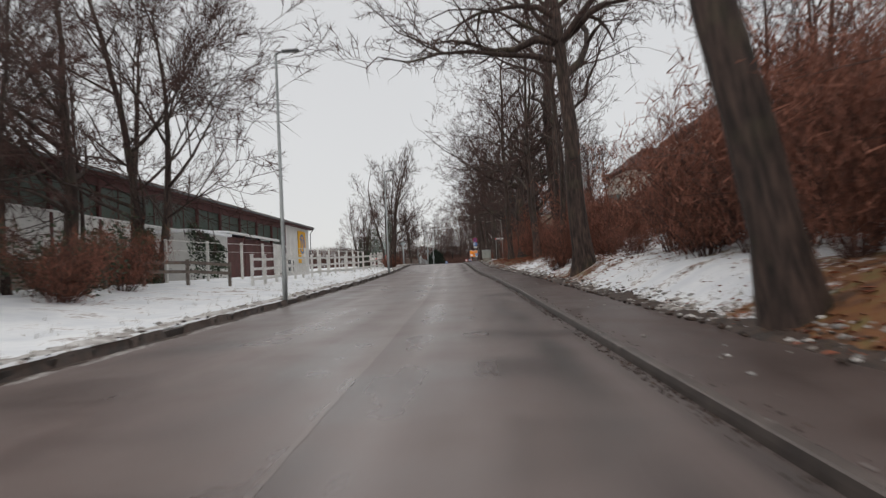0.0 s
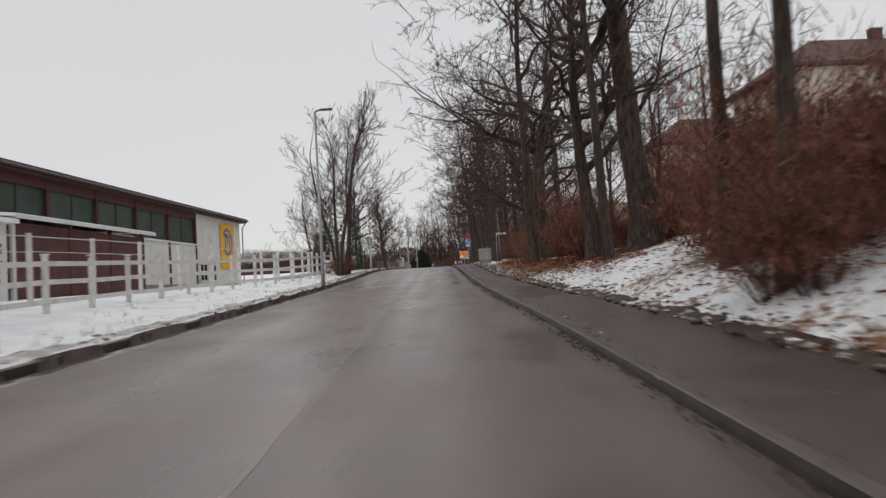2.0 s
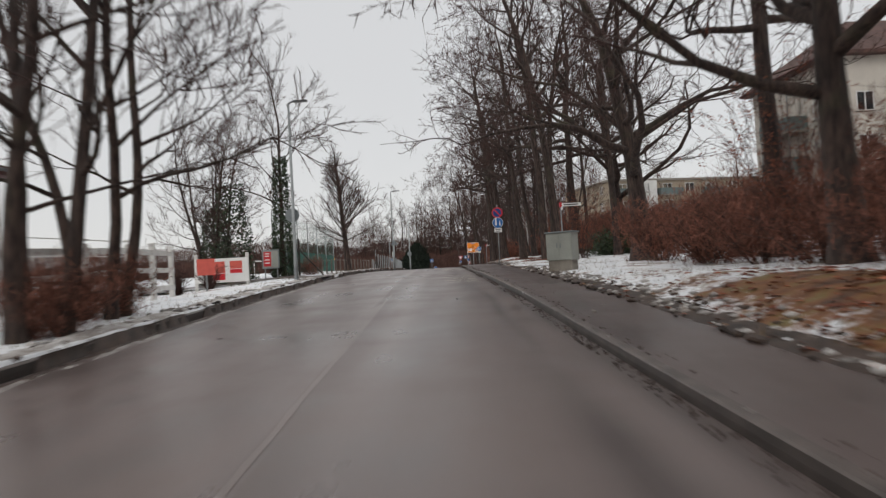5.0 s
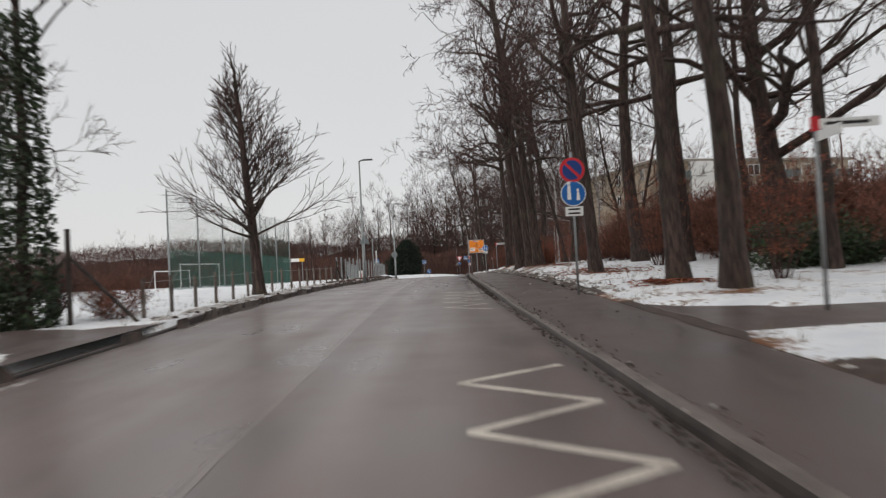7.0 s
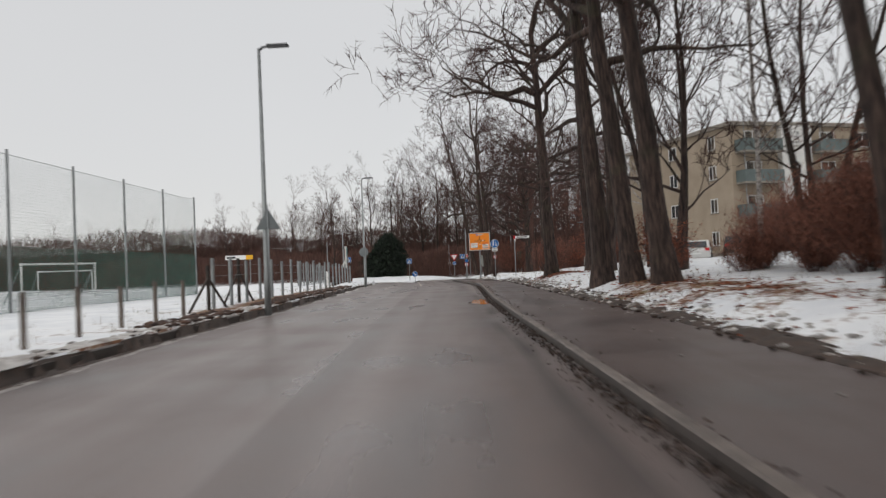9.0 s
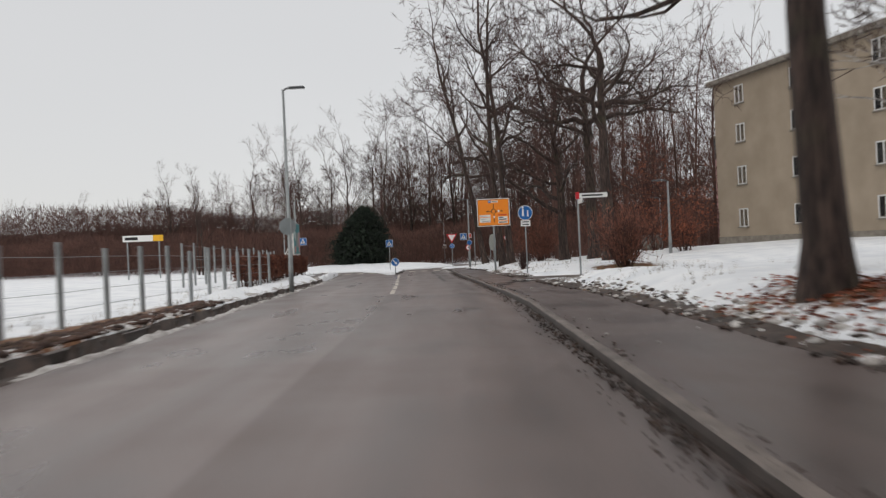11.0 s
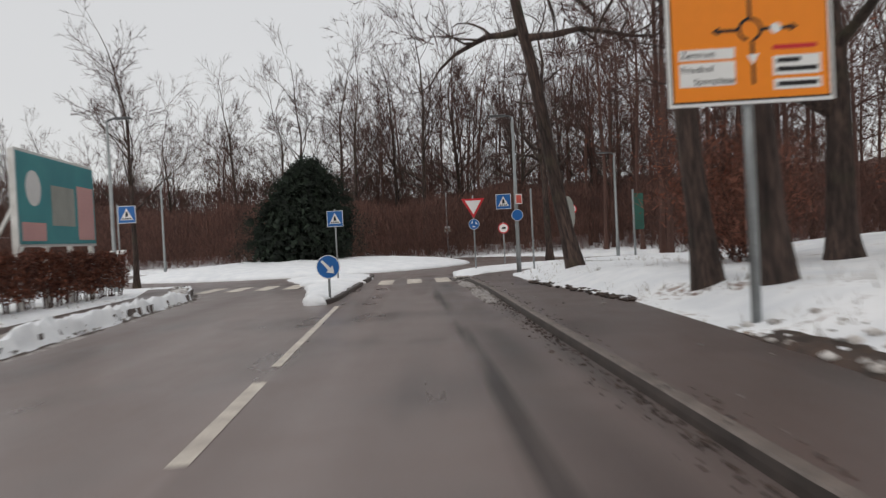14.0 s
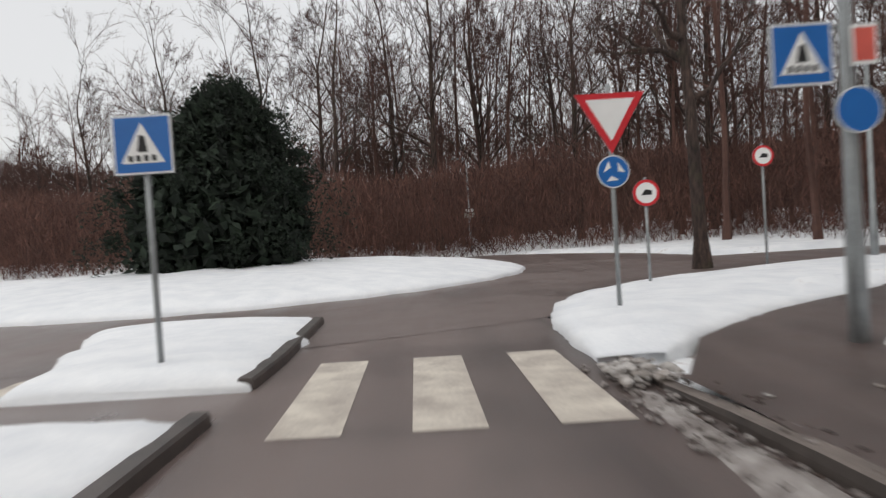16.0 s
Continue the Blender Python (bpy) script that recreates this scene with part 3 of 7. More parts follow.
for v in road.data.vertices:
    u, w = v.co.x - ax(v.co.y), 0.7 + 0.6 * noise.noise((v.co.x * 0.8, v.co.y * 0.06, 2))
    joint = -1.27 if v.co.y < 66 else -1.44
    band = 0.55 * math.exp(-((u - joint) / 0.55) ** 2) if u < joint else 0.0
    damp = 1.5 * math.exp(-((u - along(KERB_R, v.co.y) + 0.12) / 0.13) ** 2) * max(0, 0.6 + 0.8 * noise.noise((v.co.y * 0.3, 3, 1)))
    for y0, y1, c, q in DAMP_AND_REFLECTED:
        if y0 < v.co.y < y1:
            c += 0.10 * noise.noise((v.co.y * 0.25, c, 5))
            damp += 1.5 * math.exp(-((u - c) / (q * 0.7)) ** 2) * max(0, 0.6 + 1.2 * noise.noise((v.co.y * 0.4, c, 0))) * min(1, (v.co.y - y0) / 3, (y1 - v.co.y) / 3)
    sheen_and_wear.append(band - min(damp, 1.7) + w * sum(k * math.exp(-((u - c) / d) ** 2) for c, d, k in ((-0.75, 0.28, 0.7), (-2.6, 0.35, 0.4), (-3.4, 0.4, 0.7), (0.15, 0.3, 0.35), (0.85, 0.28, -0.8), (1.6, 0.3, -0.4), (-4.8, 0.5, -0.4))))
layer = road.data.color_attributes.new("lane", "FLOAT_COLOR", "POINT")
layer.data.foreach_set("color", [c for t in sheen_and_wear for c in (t, t, t, 1.0)])
tagged(road, "wet grey-brown asphalt road with faint tyre tracks", "road", kind="structure")
DROPS = [(82, 90), (140, 152)]


def dropped(y):
    """How far the kerb is lowered, 0 to 1, where a lane crosses."""
    return max(step(a - 1.2, a + 0.3, y) * (1 - step(b - 0.3, b + 1.2, y)) for a, b in DROPS)


footpath = strip([((ax(y) + along(KERB_R, y) + 0.12, y, gz(y) + 0.075 - 0.045 * dropped(y)), (ax(y) + along(WALK_R, y) + 0.25, y, gz(y) + 0.085)) for y in steps(-90, 176, 2)], M_WALK, "pavement", 3)
tagged(footpath, "dark wet asphalt footpath beside the road", "footpath", kind="structure")


left_path = strip([((ax(y) + along(KERB_L, y) - 1.6, y, gz(y) + 0.115), (ax(y) + along(KERB_L, y) - 0.14, y, gz(y) + 0.105)) for y in steps(157.6, 177, 1.5)], M_WALK, "pavement_left", 3)
tagged(left_path, "narrow wet footpath behind a snow berm", "footpath", kind="structure")


def lane(points, width, mat, name, label, dz):
    """A paved band along a line of (x, y, half-width factor)."""
    rows = []
    for i, (x, y, k) in enumerate(points):
        a, b = points[max(0, i - 1)], points[min(len(points) - 1, i + 1)]
        d = Vector((b[0] - a[0], b[1] - a[1], 0)).normalized()
        s = Vector((-d.y, d.x, 0)) * width * k / 2
        rows.append(((x + s.x, y + s.y, gz(y + s.y) + dz), (x - s.x, y - s.y, gz(y - s.y) + dz)))
    return tagged(strip(rows, mat, name, 6), label, "road", kind="structure")


def side_road(table, name, label, height):
    """A lane that leaves the road square: rows of (u, y, mouth width), cut off at the footpath or kerb."""
    rows = []
    for u, y, w in table:
        edge = []
        for k in range(9):
            v = y + w * (k / 8 - 0.5)
            x = ax(v) + (max(u, along(WALK_R, v) + 0.14) if u > 0 else min(u, along(KERB_L, v) - 0.10))
            edge.append((x, v, height(x, v)))
        rows.append(edge)
    s, n = Shape(), 9
    s.add([p for r in rows for p in r], [(j * n + i, (j + 1) * n + i, (j + 1) * n + i + 1, j * n + i + 1) for j in range(len(rows) - 1) for i in range(n - 1)])
    return tagged(new(name, s.mesh(name, M_WALK, True)), label, "road", kind="structure")


side_road(SIDE_LANE, "road_side_lane", "narrow wet asphalt side lane", lambda x, y: gz(y) + 0.078)
side_road(YARD_LANE, "road_yard_lane", "wet asphalt yard entrance with puddles", lambda x, y: gz(y) + 0.078)
side_road(DRIVE, "road_driveway", "wet asphalt driveway crossing the verge", lambda x, y: max(land(x, y) - 0.005, gz(y) + 0.015) if x > -7.5 else land(x, y) + 0.055)
lane([(ISLAND[0] + a, 191 + a * 0.02, 1) for a in (6, 12, 18, 30, 60, 120)], 7.0, M_ROAD, "road_east_arm", "wet asphalt road leaving the roundabout", -0.034)
lane([(ISLAND[0] - a, 192.5, 1) for a in (6, 12, 18, 30, 60, 120)], 7.5, M_ROAD, "road_west_arm", "wet asphalt road leaving the roundabout", -0.036)


CORNER_PATH = [(ax(174) + 2.68, 174.0, 0.8), (ax(176) + 2.8, 175.8, 0.9), (ax(177) + 3.4, 177.2, 0.9), (ax(178) + 4.6, 178.5, 1), (ax(180) + 6.3, 179.9, 1), (ax(182) + 8.8, 181.7, 1), (ax(184) + 12.5, 184.2, 1), (ax(188) + 20, 186.4, 1), (ax(188) + 45, 187.0, 1)]
lane(CORNER_PATH, 1.75, M_WALK, "pavement_corner", "dark wet footpath bending round the corner", 0.078)


def corner_snow():
    """The snowy corner between footpath and roundabout, with its kerb."""
    outer = [(1.66, 177.2), (1.66, 178.4), (1.74, 179.7), (2.1, 181.4), (3.0, 183.3), (4.8, 185.2), (8.0, 187.0), (12.5, 187.9)]
    inner = [(2.1, 177.3), (2.75, 177.9), (3.9, 179.1), (5.4, 180.3), (7.0, 181.6), (9.2, 183.2), (11.4, 184.8), (14.0, 186.6)]
    s, n, rows = Shape(), 9, []
    pairs = []
    for k in range(len(outer) - 1):
        for q in range(8):
            t = q / 8
            mixed = [outer[k][c] + (outer[k + 1][c] - outer[k][c]) * t for c in (0, 1)] + [inner[k][c] + (inner[k + 1][c] - inner[k][c]) * t for c in (0, 1)]
            w1, w2 = 0.10 * noise.noise((k + t, 1, 5)) + 0.07 * noise.noise(((k + t) * 5, 1, 5)), 0.16 * noise.noise((k + t, 4, 9)) + 0.08 * noise.noise(((k + t) * 6, 2, 5))
            pairs.append(((mixed[0] + w1, mixed[1]), (mixed[2] + 0.22 + w2, mixed[3])))
    for k, ((ua, ya), (ub, yb)) in enumerate(pairs):
        grow = min(1.0, 0.15 + k / 7)
        row = [(ax(ya) + ua, ya, gz(ya) - 0.05)]
        for i in range(n + 1):
            t = i / n
            u, y = ua + (ub - ua) * t, ya + (yb - ya) * t
            row.append((ax(y) + u, y, gz(y) + 0.07 * grow + 0.13 * grow * math.sin(math.pi * min(1, t * 0.98 + 0.01)) ** 0.6 + 0.03 * noise.noise((u * 2, y * 2, 1))))
        row.append((ax(yb) + ub, yb, gz(yb) - 0.10))
        rows.append(row)
    w = n + 3
    s.add([p for r in rows for p in r], [(j * w + i, j * w + i + 1, (j + 1) * w + i + 1, (j + 1) * w + i) for j in range(len(rows) - 1) for i in range(w - 1)])
    s.f.append(tuple(range(w)))
    return tagged(new("ground_corner", s.mesh("ground_corner", M_SNOW, True)), "snow-covered corner between footpath and roundabout", "traffic island", kind="structure")


corner_snow()


def bank_snow():
    """Clean snow that meets the bending footpath on its outer side."""
    edge = [(4.0, 164.5), (3.66, 167.6), (3.34, 170.2), (3.25, 172.2), (3.28, 174.2), (3.4, 175.6), (3.9, 176.7), (5.1, 177.7), (6.9, 179.0), (9.5, 180.8), (13.0, 183.2)]
    s, n, rows = Shape(), 12, []
    for k in range(len(edge) - 1):
        (ua, ya), (ub, yb) = edge[k], edge[k + 1]
        ln = math.hypot(ub - ua, yb - ya)
        for q in range(9):
            t = q / 9
            u0 = ua + (ub - ua) * t + 0.12 * noise.noise((k + t, 3, 1)) + 0.08 * noise.noise(((k + t) * 6, 3, 1))
            y0, row = ya + (yb - ya) * t, []
            du, dy = (yb - ya) / ln, -(ub - ua) / ln
            for i in range(n + 1):
                d = 4.5 * (i / n) ** 1.5
                u, y = u0 + du * d, y0 + dy * d * 0.5
                x = ax(y) + u
                top = max(land(x, y), gz(y) + 0.10) + 0.05 * (1 - i / n) * min(1, i * 0.6) + 0.02 * noise.noise((x * 3, y * 3, 2))
                row.append((x, y, gz(y) - 0.06 if i == 0 else land(x, y) - 0.12 if i == n else top - 0.2 * max(0.0, 1 - (k + t) * 2)))
            rows.append(row)
    w = n + 1
    s.add([p for r in rows for p in r], [(j * w + i, j * w + i + 1, (j + 1) * w + i + 1, (j + 1) * w + i) for j in range(len(rows) - 1) for i in range(n)])
    return tagged(new("ground_bank", s.mesh("ground_bank", M_SNOW, True)), "clean snow bank beside the bending footpath", "snow bank", kind="structure")


bank_snow()


def ring(cx, cy, r0, r1, z, mat, name, k=72, n=4):
    s = Shape()
    verts = []
    for i in range(n + 1):
        r = r0 + (r1 - r0) * i / n
        for j in range(k):
            a = 2 * math.pi * j / k
            y = cy + r * math.sin(a)
            verts.append((cx + r * math.cos(a), y, gz(y) + z))
    s.add(verts, [(i * k + j, (i + 1) * k + j, (i + 1) * k + (j + 1) % k, i * k + (j + 1) % k) for i in range(n) for j in range(k)])
    return new(name, s.mesh(name, mat, True))


tagged(ring(ISLAND[0], ISLAND[1], 8.5, 15.8, -0.026, M_ROAD, "road_roundabout"), "wet asphalt ring of a small roundabout", "road", kind="structure")


def mound():
    cx, cy, r = ISLAND
    s = Shape()
    k, verts = 220, []
    prof = [(r, -0.06), (r - 0.02, 0.03), (r - 0.10, 0.09), (r - 0.30, 0.15), (r - 0.7, 0.22), (r - 1.5, 0.34), (r - 3.5, 0.52), (r - 6, 0.65), (0.6, 0.7)]
    for rr, h in prof:
        for j in range(k):
            a = 2 * math.pi * j / k
            wave = 0.16 * noise.noise((math.cos(a) * 9, math.sin(a) * 9, 4)) + 0.09 * noise.noise((math.cos(a) * 32, math.sin(a) * 32, 7)) if rr > r - 1 else 0.0
            x, y = cx + (rr + wave) * math.cos(a), cy + (rr + wave) * math.sin(a)
            verts.append((x, y, gz(y) + h + (0.06 * noise.noise((x, y, 5)) if h > 0.15 else 0)))
    s.add(verts, [(i * k + j, i * k + (j + 1) % k, (i + 1) * k + (j + 1) % k, (i + 1) * k + j) for i in range(len(prof) - 1) for j in range(k)])
    s.f.append(tuple(range((len(prof) - 1) * k, len(prof) * k)))
    return tagged(new("ground_island", s.mesh("ground_island", M_SNOW, True)), "snow-covered central island of the roundabout", "traffic island", kind="structure")


mound()


def kerb(table, side, top, name, y0, y1, gaps=(), sink=0.6, mat=M_KERB, face=M_KERBFACE):
    """A kerb: a low rounded edge along the road, dropped where drives cross."""
    s = Shape()
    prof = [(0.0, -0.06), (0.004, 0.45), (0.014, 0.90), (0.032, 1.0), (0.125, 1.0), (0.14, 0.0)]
    rows = []
    for y in steps(y0, y1, 1.0):
        low = max([0.0] + [step(a - 1.2, a + 0.3, y) * (1 - step(b - 0.3, b + 1.2, y)) for a, b in gaps])
        e, h = along(table, y), top * (1 - sink * low) * (1 - 0.95 * step(174.2, 176.4, y))
        rows.append([(ax(y) + e + side * a, y, gz(y) - 0.03 + (h + 0.03) * b) for a, b in prof])
    n = len(prof)
    s.add([p for r in rows for p in r], [(j * n + i, j * n + i + 1, (j + 1) * n + i + 1, (j + 1) * n + i) for j in range(len(rows) - 1) for i in range(n - 1)])
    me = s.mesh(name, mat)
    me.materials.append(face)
    # the two strips that face the road take the darker face material
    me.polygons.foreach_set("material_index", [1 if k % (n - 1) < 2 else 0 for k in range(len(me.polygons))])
    return tagged(new(name, me), "weathered concrete kerb, wet", "kerb", kind="structure")


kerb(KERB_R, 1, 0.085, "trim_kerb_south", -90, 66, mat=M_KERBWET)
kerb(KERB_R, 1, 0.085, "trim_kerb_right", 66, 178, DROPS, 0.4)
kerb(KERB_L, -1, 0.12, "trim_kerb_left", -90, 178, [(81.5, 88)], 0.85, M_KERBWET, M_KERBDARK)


# ---------------------------------------------------------------- trees
def wander(rng, p, d, length, n, kink, lift, floor=-9.0):
    """Points of a crooked branch."""
    pts, q, v = [Vector(p)], Vector(p), Vector(d).normalized()
    for _ in range(n):
        v = v + Vector((rng.uniform(-kink, kink), rng.uniform(-kink, kink), rng.uniform(-kink, kink) + lift))
        v.normalize()
        if q.z + v.z * length / n < floor:
            v.z = abs(v.z) * 0.6 + 0.25
            v.normalize()
        q = q + v * (length / n)
        pts.append(q.copy())
    return pts, v


def fork(rng, d, angle):
    """A direction that leaves d by an angle, turned about it by chance."""
    d = Vector(d).normalized()
    s = d.orthogonal().normalized()
    s.rotate(Matrix.Rotation(rng.uniform(0, 2 * math.pi), 3, d))
    return (d * math.cos(angle) + s * math.sin(angle)).normalized()


def limb(rng, wood, twig, p, d, length, r, level, spec):
    """One branch with all that grows on it."""
    if level >= spec.get("blade", 3):
        tip, w = Vector(p) + Vector(d) * length, max(spec.get("thin", 0.009), r) * spec.get("fine", 1.1)
        side = Vector(d).cross(Vector((rng.gauss(0, 1), rng.gauss(0, 1), rng.gauss(0, 1)))).normalized() * w
        twig.add([Vector(p) - side, Vector(p) + side, tip], [(0, 1, 2)])
        return
    n = spec.get("segs", (6, 5, 3, 1))[min(level, 3)]
    kink = spec["kink"] * (1.0 if level < 2 else 0.8)
    pts, v = wander(rng, p, d, length, n, kink, spec["lift"] * (1 if level else 0.6), spec.get("floor", -9.0))
    radii = [max(spec.get("thin", 0.010), r * (1 - 0.85 * (i / n) ** 0.9)) for i in range(n + 1)]
    (wood if level < 2 else twig).tube(pts, radii, spec.get("sides", (6, 4, 3, 3))[min(level, 3)], cap=False)
    if level >= spec["levels"]:
        return
    kids = spec["kids"][min(level, len(spec["kids"]) - 1)]
    for i in range(kids):
        t = rng.uniform(0.25, 1.0) if i else 1.0
        f = t * n
        j = min(n - 1, int(f))
        q = pts[j].lerp(pts[j + 1], f - j)
        w = (pts[j + 1] - pts[j]).normalized()
        ang = rng.uniform(0.35, 0.5 + spec["spread"])
        limb(rng, wood, twig, q, fork(rng, w, ang), length * rng.uniform(0.38, 0.62) * (1.15 - 0.35 * t) * (spec.get("tip", 1.0) if level == 2 else 1.0), max(0.012, radii[j] * rng.uniform(0.45, 0.7)), level + 1, spec)


def tree_meshes(seed, spec):
    """Trunk-and-limb mesh and twig mesh of one bare tree, at the origin."""
    rng = random.Random(seed)
    wood, twig = Shape(), Shape()
    h, r = spec["height"], spec["radius"]
    stems = spec.get("stems", 1)
    for k in range(stems):
        lean = Vector((spec.get("lean", 0), 0, 1))
        p0 = Vector((0, 0, -0.3))
        if stems > 1:
            a = 2 * math.pi * k / stems + rng.uniform(-0.4, 0.4)
            p0 = Vector((0.35 * math.cos(a), 0.35 * math.sin(a), -0.3))
            lean = Vector((0.22 * math.cos(a) * rng.uniform(0.3, 1.2), 0.22 * math.sin(a) * rng.uniform(0.3, 1.2), 1))
        hh = h * spec["trunk"] * rng.uniform(0.85, 1.1)
        n = 12
        pts, v = wander(rng, p0, lean, hh + 0.3, n, spec.get("trunk_kink", 0.06), 0.02)
        if stems == 1:
            k = pts[int(n * 0.7)]
            drift = Vector((k.x / k.z - lean.x, k.y / k.z, 0))
            pts = [q - drift * max(0.0, q.z) for q in pts]
        rad = []
        for i in range(n + 1):
            z = pts[i].z
            flare = 1 + 0.5 * math.exp(-max(0, z) / 0.3)
            rad.append(r * flare * (1 - 0.62 * (i / n)))
        wood.tube(pts, rad, 11 if not spec.get("sides") else 6, cap=False)
        first = spec["first"]
        for i in range(spec["limbs"]):
            t = first + (1 - first) * (i + rng.random()) / spec["limbs"]
            f = min(n - 0.01, t * n)
            j = int(f)
            q = pts[j].lerp(pts[j + 1], f - j)
            out = spec["out"] * (1.1 - 0.65 * (t - first) / (1 - first))
            d = fork(rng, (pts[j + 1] - pts[j]).normalized(), out * rng.uniform(0.75, 1.2))
            ln = h * spec["reach"] * rng.uniform(0.7, 1.15) * (1.0 - spec.get("narrow", 0.35) * (t - first) / (1 - first))
            limb(rng, wood, twig, q, d, ln, rad[j] * rng.uniform(0.38, 0.6) * spec.get("stout", 1.0), 0, spec)
        for t, turn, ln, rise, thick in spec.get("arms", ()):
            j = int(t * n)
            d = Vector((math.cos(radians(turn)), math.sin(radians(turn)), rise)).normalized()
            limb(rng, wood, twig, pts[j], d, ln, thick, 0, dict(spec, kids=(9, 6, 6), lift=0.0))
        limb(rng, wood, twig, pts[-1], v, h * (1 - spec["trunk"]) * 0.9, rad[-1], 0, spec)
    return wood, twig


OAK = dict(height=19, radius=0.37, trunk=0.58, first=0.36, limbs=12, out=1.42, reach=0.40, kink=0.46, lift=0.035, levels=3, kids=(6, 6, 9), spread=0.75, tip=0.8, floor=5.4, stout=1.3)
OAK_ARMED = dict(OAK, limbs=9, first=0.54, floor=7.0, kink=0.52, arms=((0.64, 178, 5.4, 0.36, 0.22), (0.76, 200, 4.8, 0.55, 0.17), (0.66, 8, 5.0, 0.2, 0.16), (0.84, 340, 4.6, 0.5, 0.13)), trunk=0.62)
OAK_FORKED = dict(OAK, limbs=9, first=0.62, kink=0.5, arms=((0.80, 178, 5.2, 0.42, 0.20), (0.90, 200, 4.6, 0.6, 0.15), (0.82, 8, 4.2, 0.45, 0.15)), trunk=0.62, floor=8.0)
OAK_HIGH = dict(height=22, radius=0.30, trunk=0.68, first=0.42, limbs=12, out=1.32, reach=0.27, kink=0.42, lift=0.04, levels=3, kids=(6, 5, 9), spread=0.7, tip=0.8, floor=6.0, stout=1.3)
FAN = dict(height=16, radius=0.21, trunk=0.62, first=0.24, limbs=8, out=1.2, reach=0.46, kink=0.15, lift=0.03, levels=3, kids=(8, 6, 10), spread=0.4, stems=3, trunk_kink=0.06)
STEMMY = dict(fine=0.5, height=11.5, radius=0.13, trunk=0.7, first=0.25, limbs=8, out=1.05, reach=0.32, kink=0.22, lift=0.09, levels=3, kids=(6, 5, 7), spread=0.4, stems=3, trunk_kink=0.07)
LIME = dict(fine=0.6, stout=0.55, height=8.4, radius=0.21, trunk=0.82, first=0.30, limbs=72, out=0.98, reach=0.31, kink=0.08, lift=0.06, levels=3, kids=(6, 3, 2), spread=0.3, trunk_kink=0.03, narrow=0.68)
SPREADING = dict(height=13, radius=0.26, trunk=0.5, first=0.3, limbs=10, out=1.2, reach=0.42, kink=0.22, lift=0.03, levels=3, kids=(7, 6, 8), spread=0.45, lean=0.05)
WOODTREE = dict(height=18, radius=0.17, trunk=0.72, first=0.45, limbs=9, out=0.75, reach=0.24, kink=0.2, lift=0.12, levels=3, kids=(6, 5, 5), spread=0.4)
ROUNDED = dict(fine=1.1, height=20, radius=0.22, trunk=0.60, first=0.36, limbs=11, out=0.95, reach=0.36, kink=0.20, lift=0.06, levels=3, kids=(6, 6, 7), spread=0.5, narrow=0.45)
SLIM = dict(height=14, radius=0.10, trunk=0.8, first=0.35, limbs=14, out=1.0, reach=0.16, kink=0.2, lift=0.06, levels=2, kids=(6, 5), spread=0.4)

KINDS = {}


def tree_kind(key, seed, spec, bark=M_BARK):
    wood, twig = tree_meshes(seed, spec)
    KINDS[key] = (wood.mesh("trunk", bark, True), twig.mesh("crown", M_TWIG))


for key, seed, spec in (("oak_a", 3, OAK), ("oak_c", 21, OAK), ("high_a", 5, OAK_HIGH), ("high_b", 12, OAK_HIGH), ("high_c", 33, OAK_HIGH), ("stemmy", 4, STEMMY), ("stemmy_b", 14, STEMMY),
                        ("lime", 6, LIME), ("fan", 23, FAN), ("spreading", 9, SPREADING), ("spreading_b", 17, SPREADING), ("wood_a", 41, WOODTREE), ("wood_b", 42, WOODTREE), ("wood_c", 43, WOODTREE), ("armed", 27, OAK_ARMED), ("forked", 64, OAK_FORKED), ("round_a", 61, ROUNDED), ("round_b", 62, ROUNDED), ("round_c", 63, ROUNDED)):
    tree_kind(key, seed, spec)
tree_kind("birch", 51, SLIM, M_BIRCH)


def tree(key, m, scale, turn, label, group, fat=1.0, lean=0.0):
    ob = thing("tree", label, "tree", m @ pose(0, 0, 0, 0, lean, 0) @ pose(0, 0, 0, 0, 0, turn), group)
    for name, me in zip(("trunk", "crown"), KINDS[key]):
        p = new(name, me)
        p.parent = ob
        p.scale = (scale * fat, scale * fat, scale) if name == "trunk" and fat != 1.0 else (scale,) * 3
    return ob


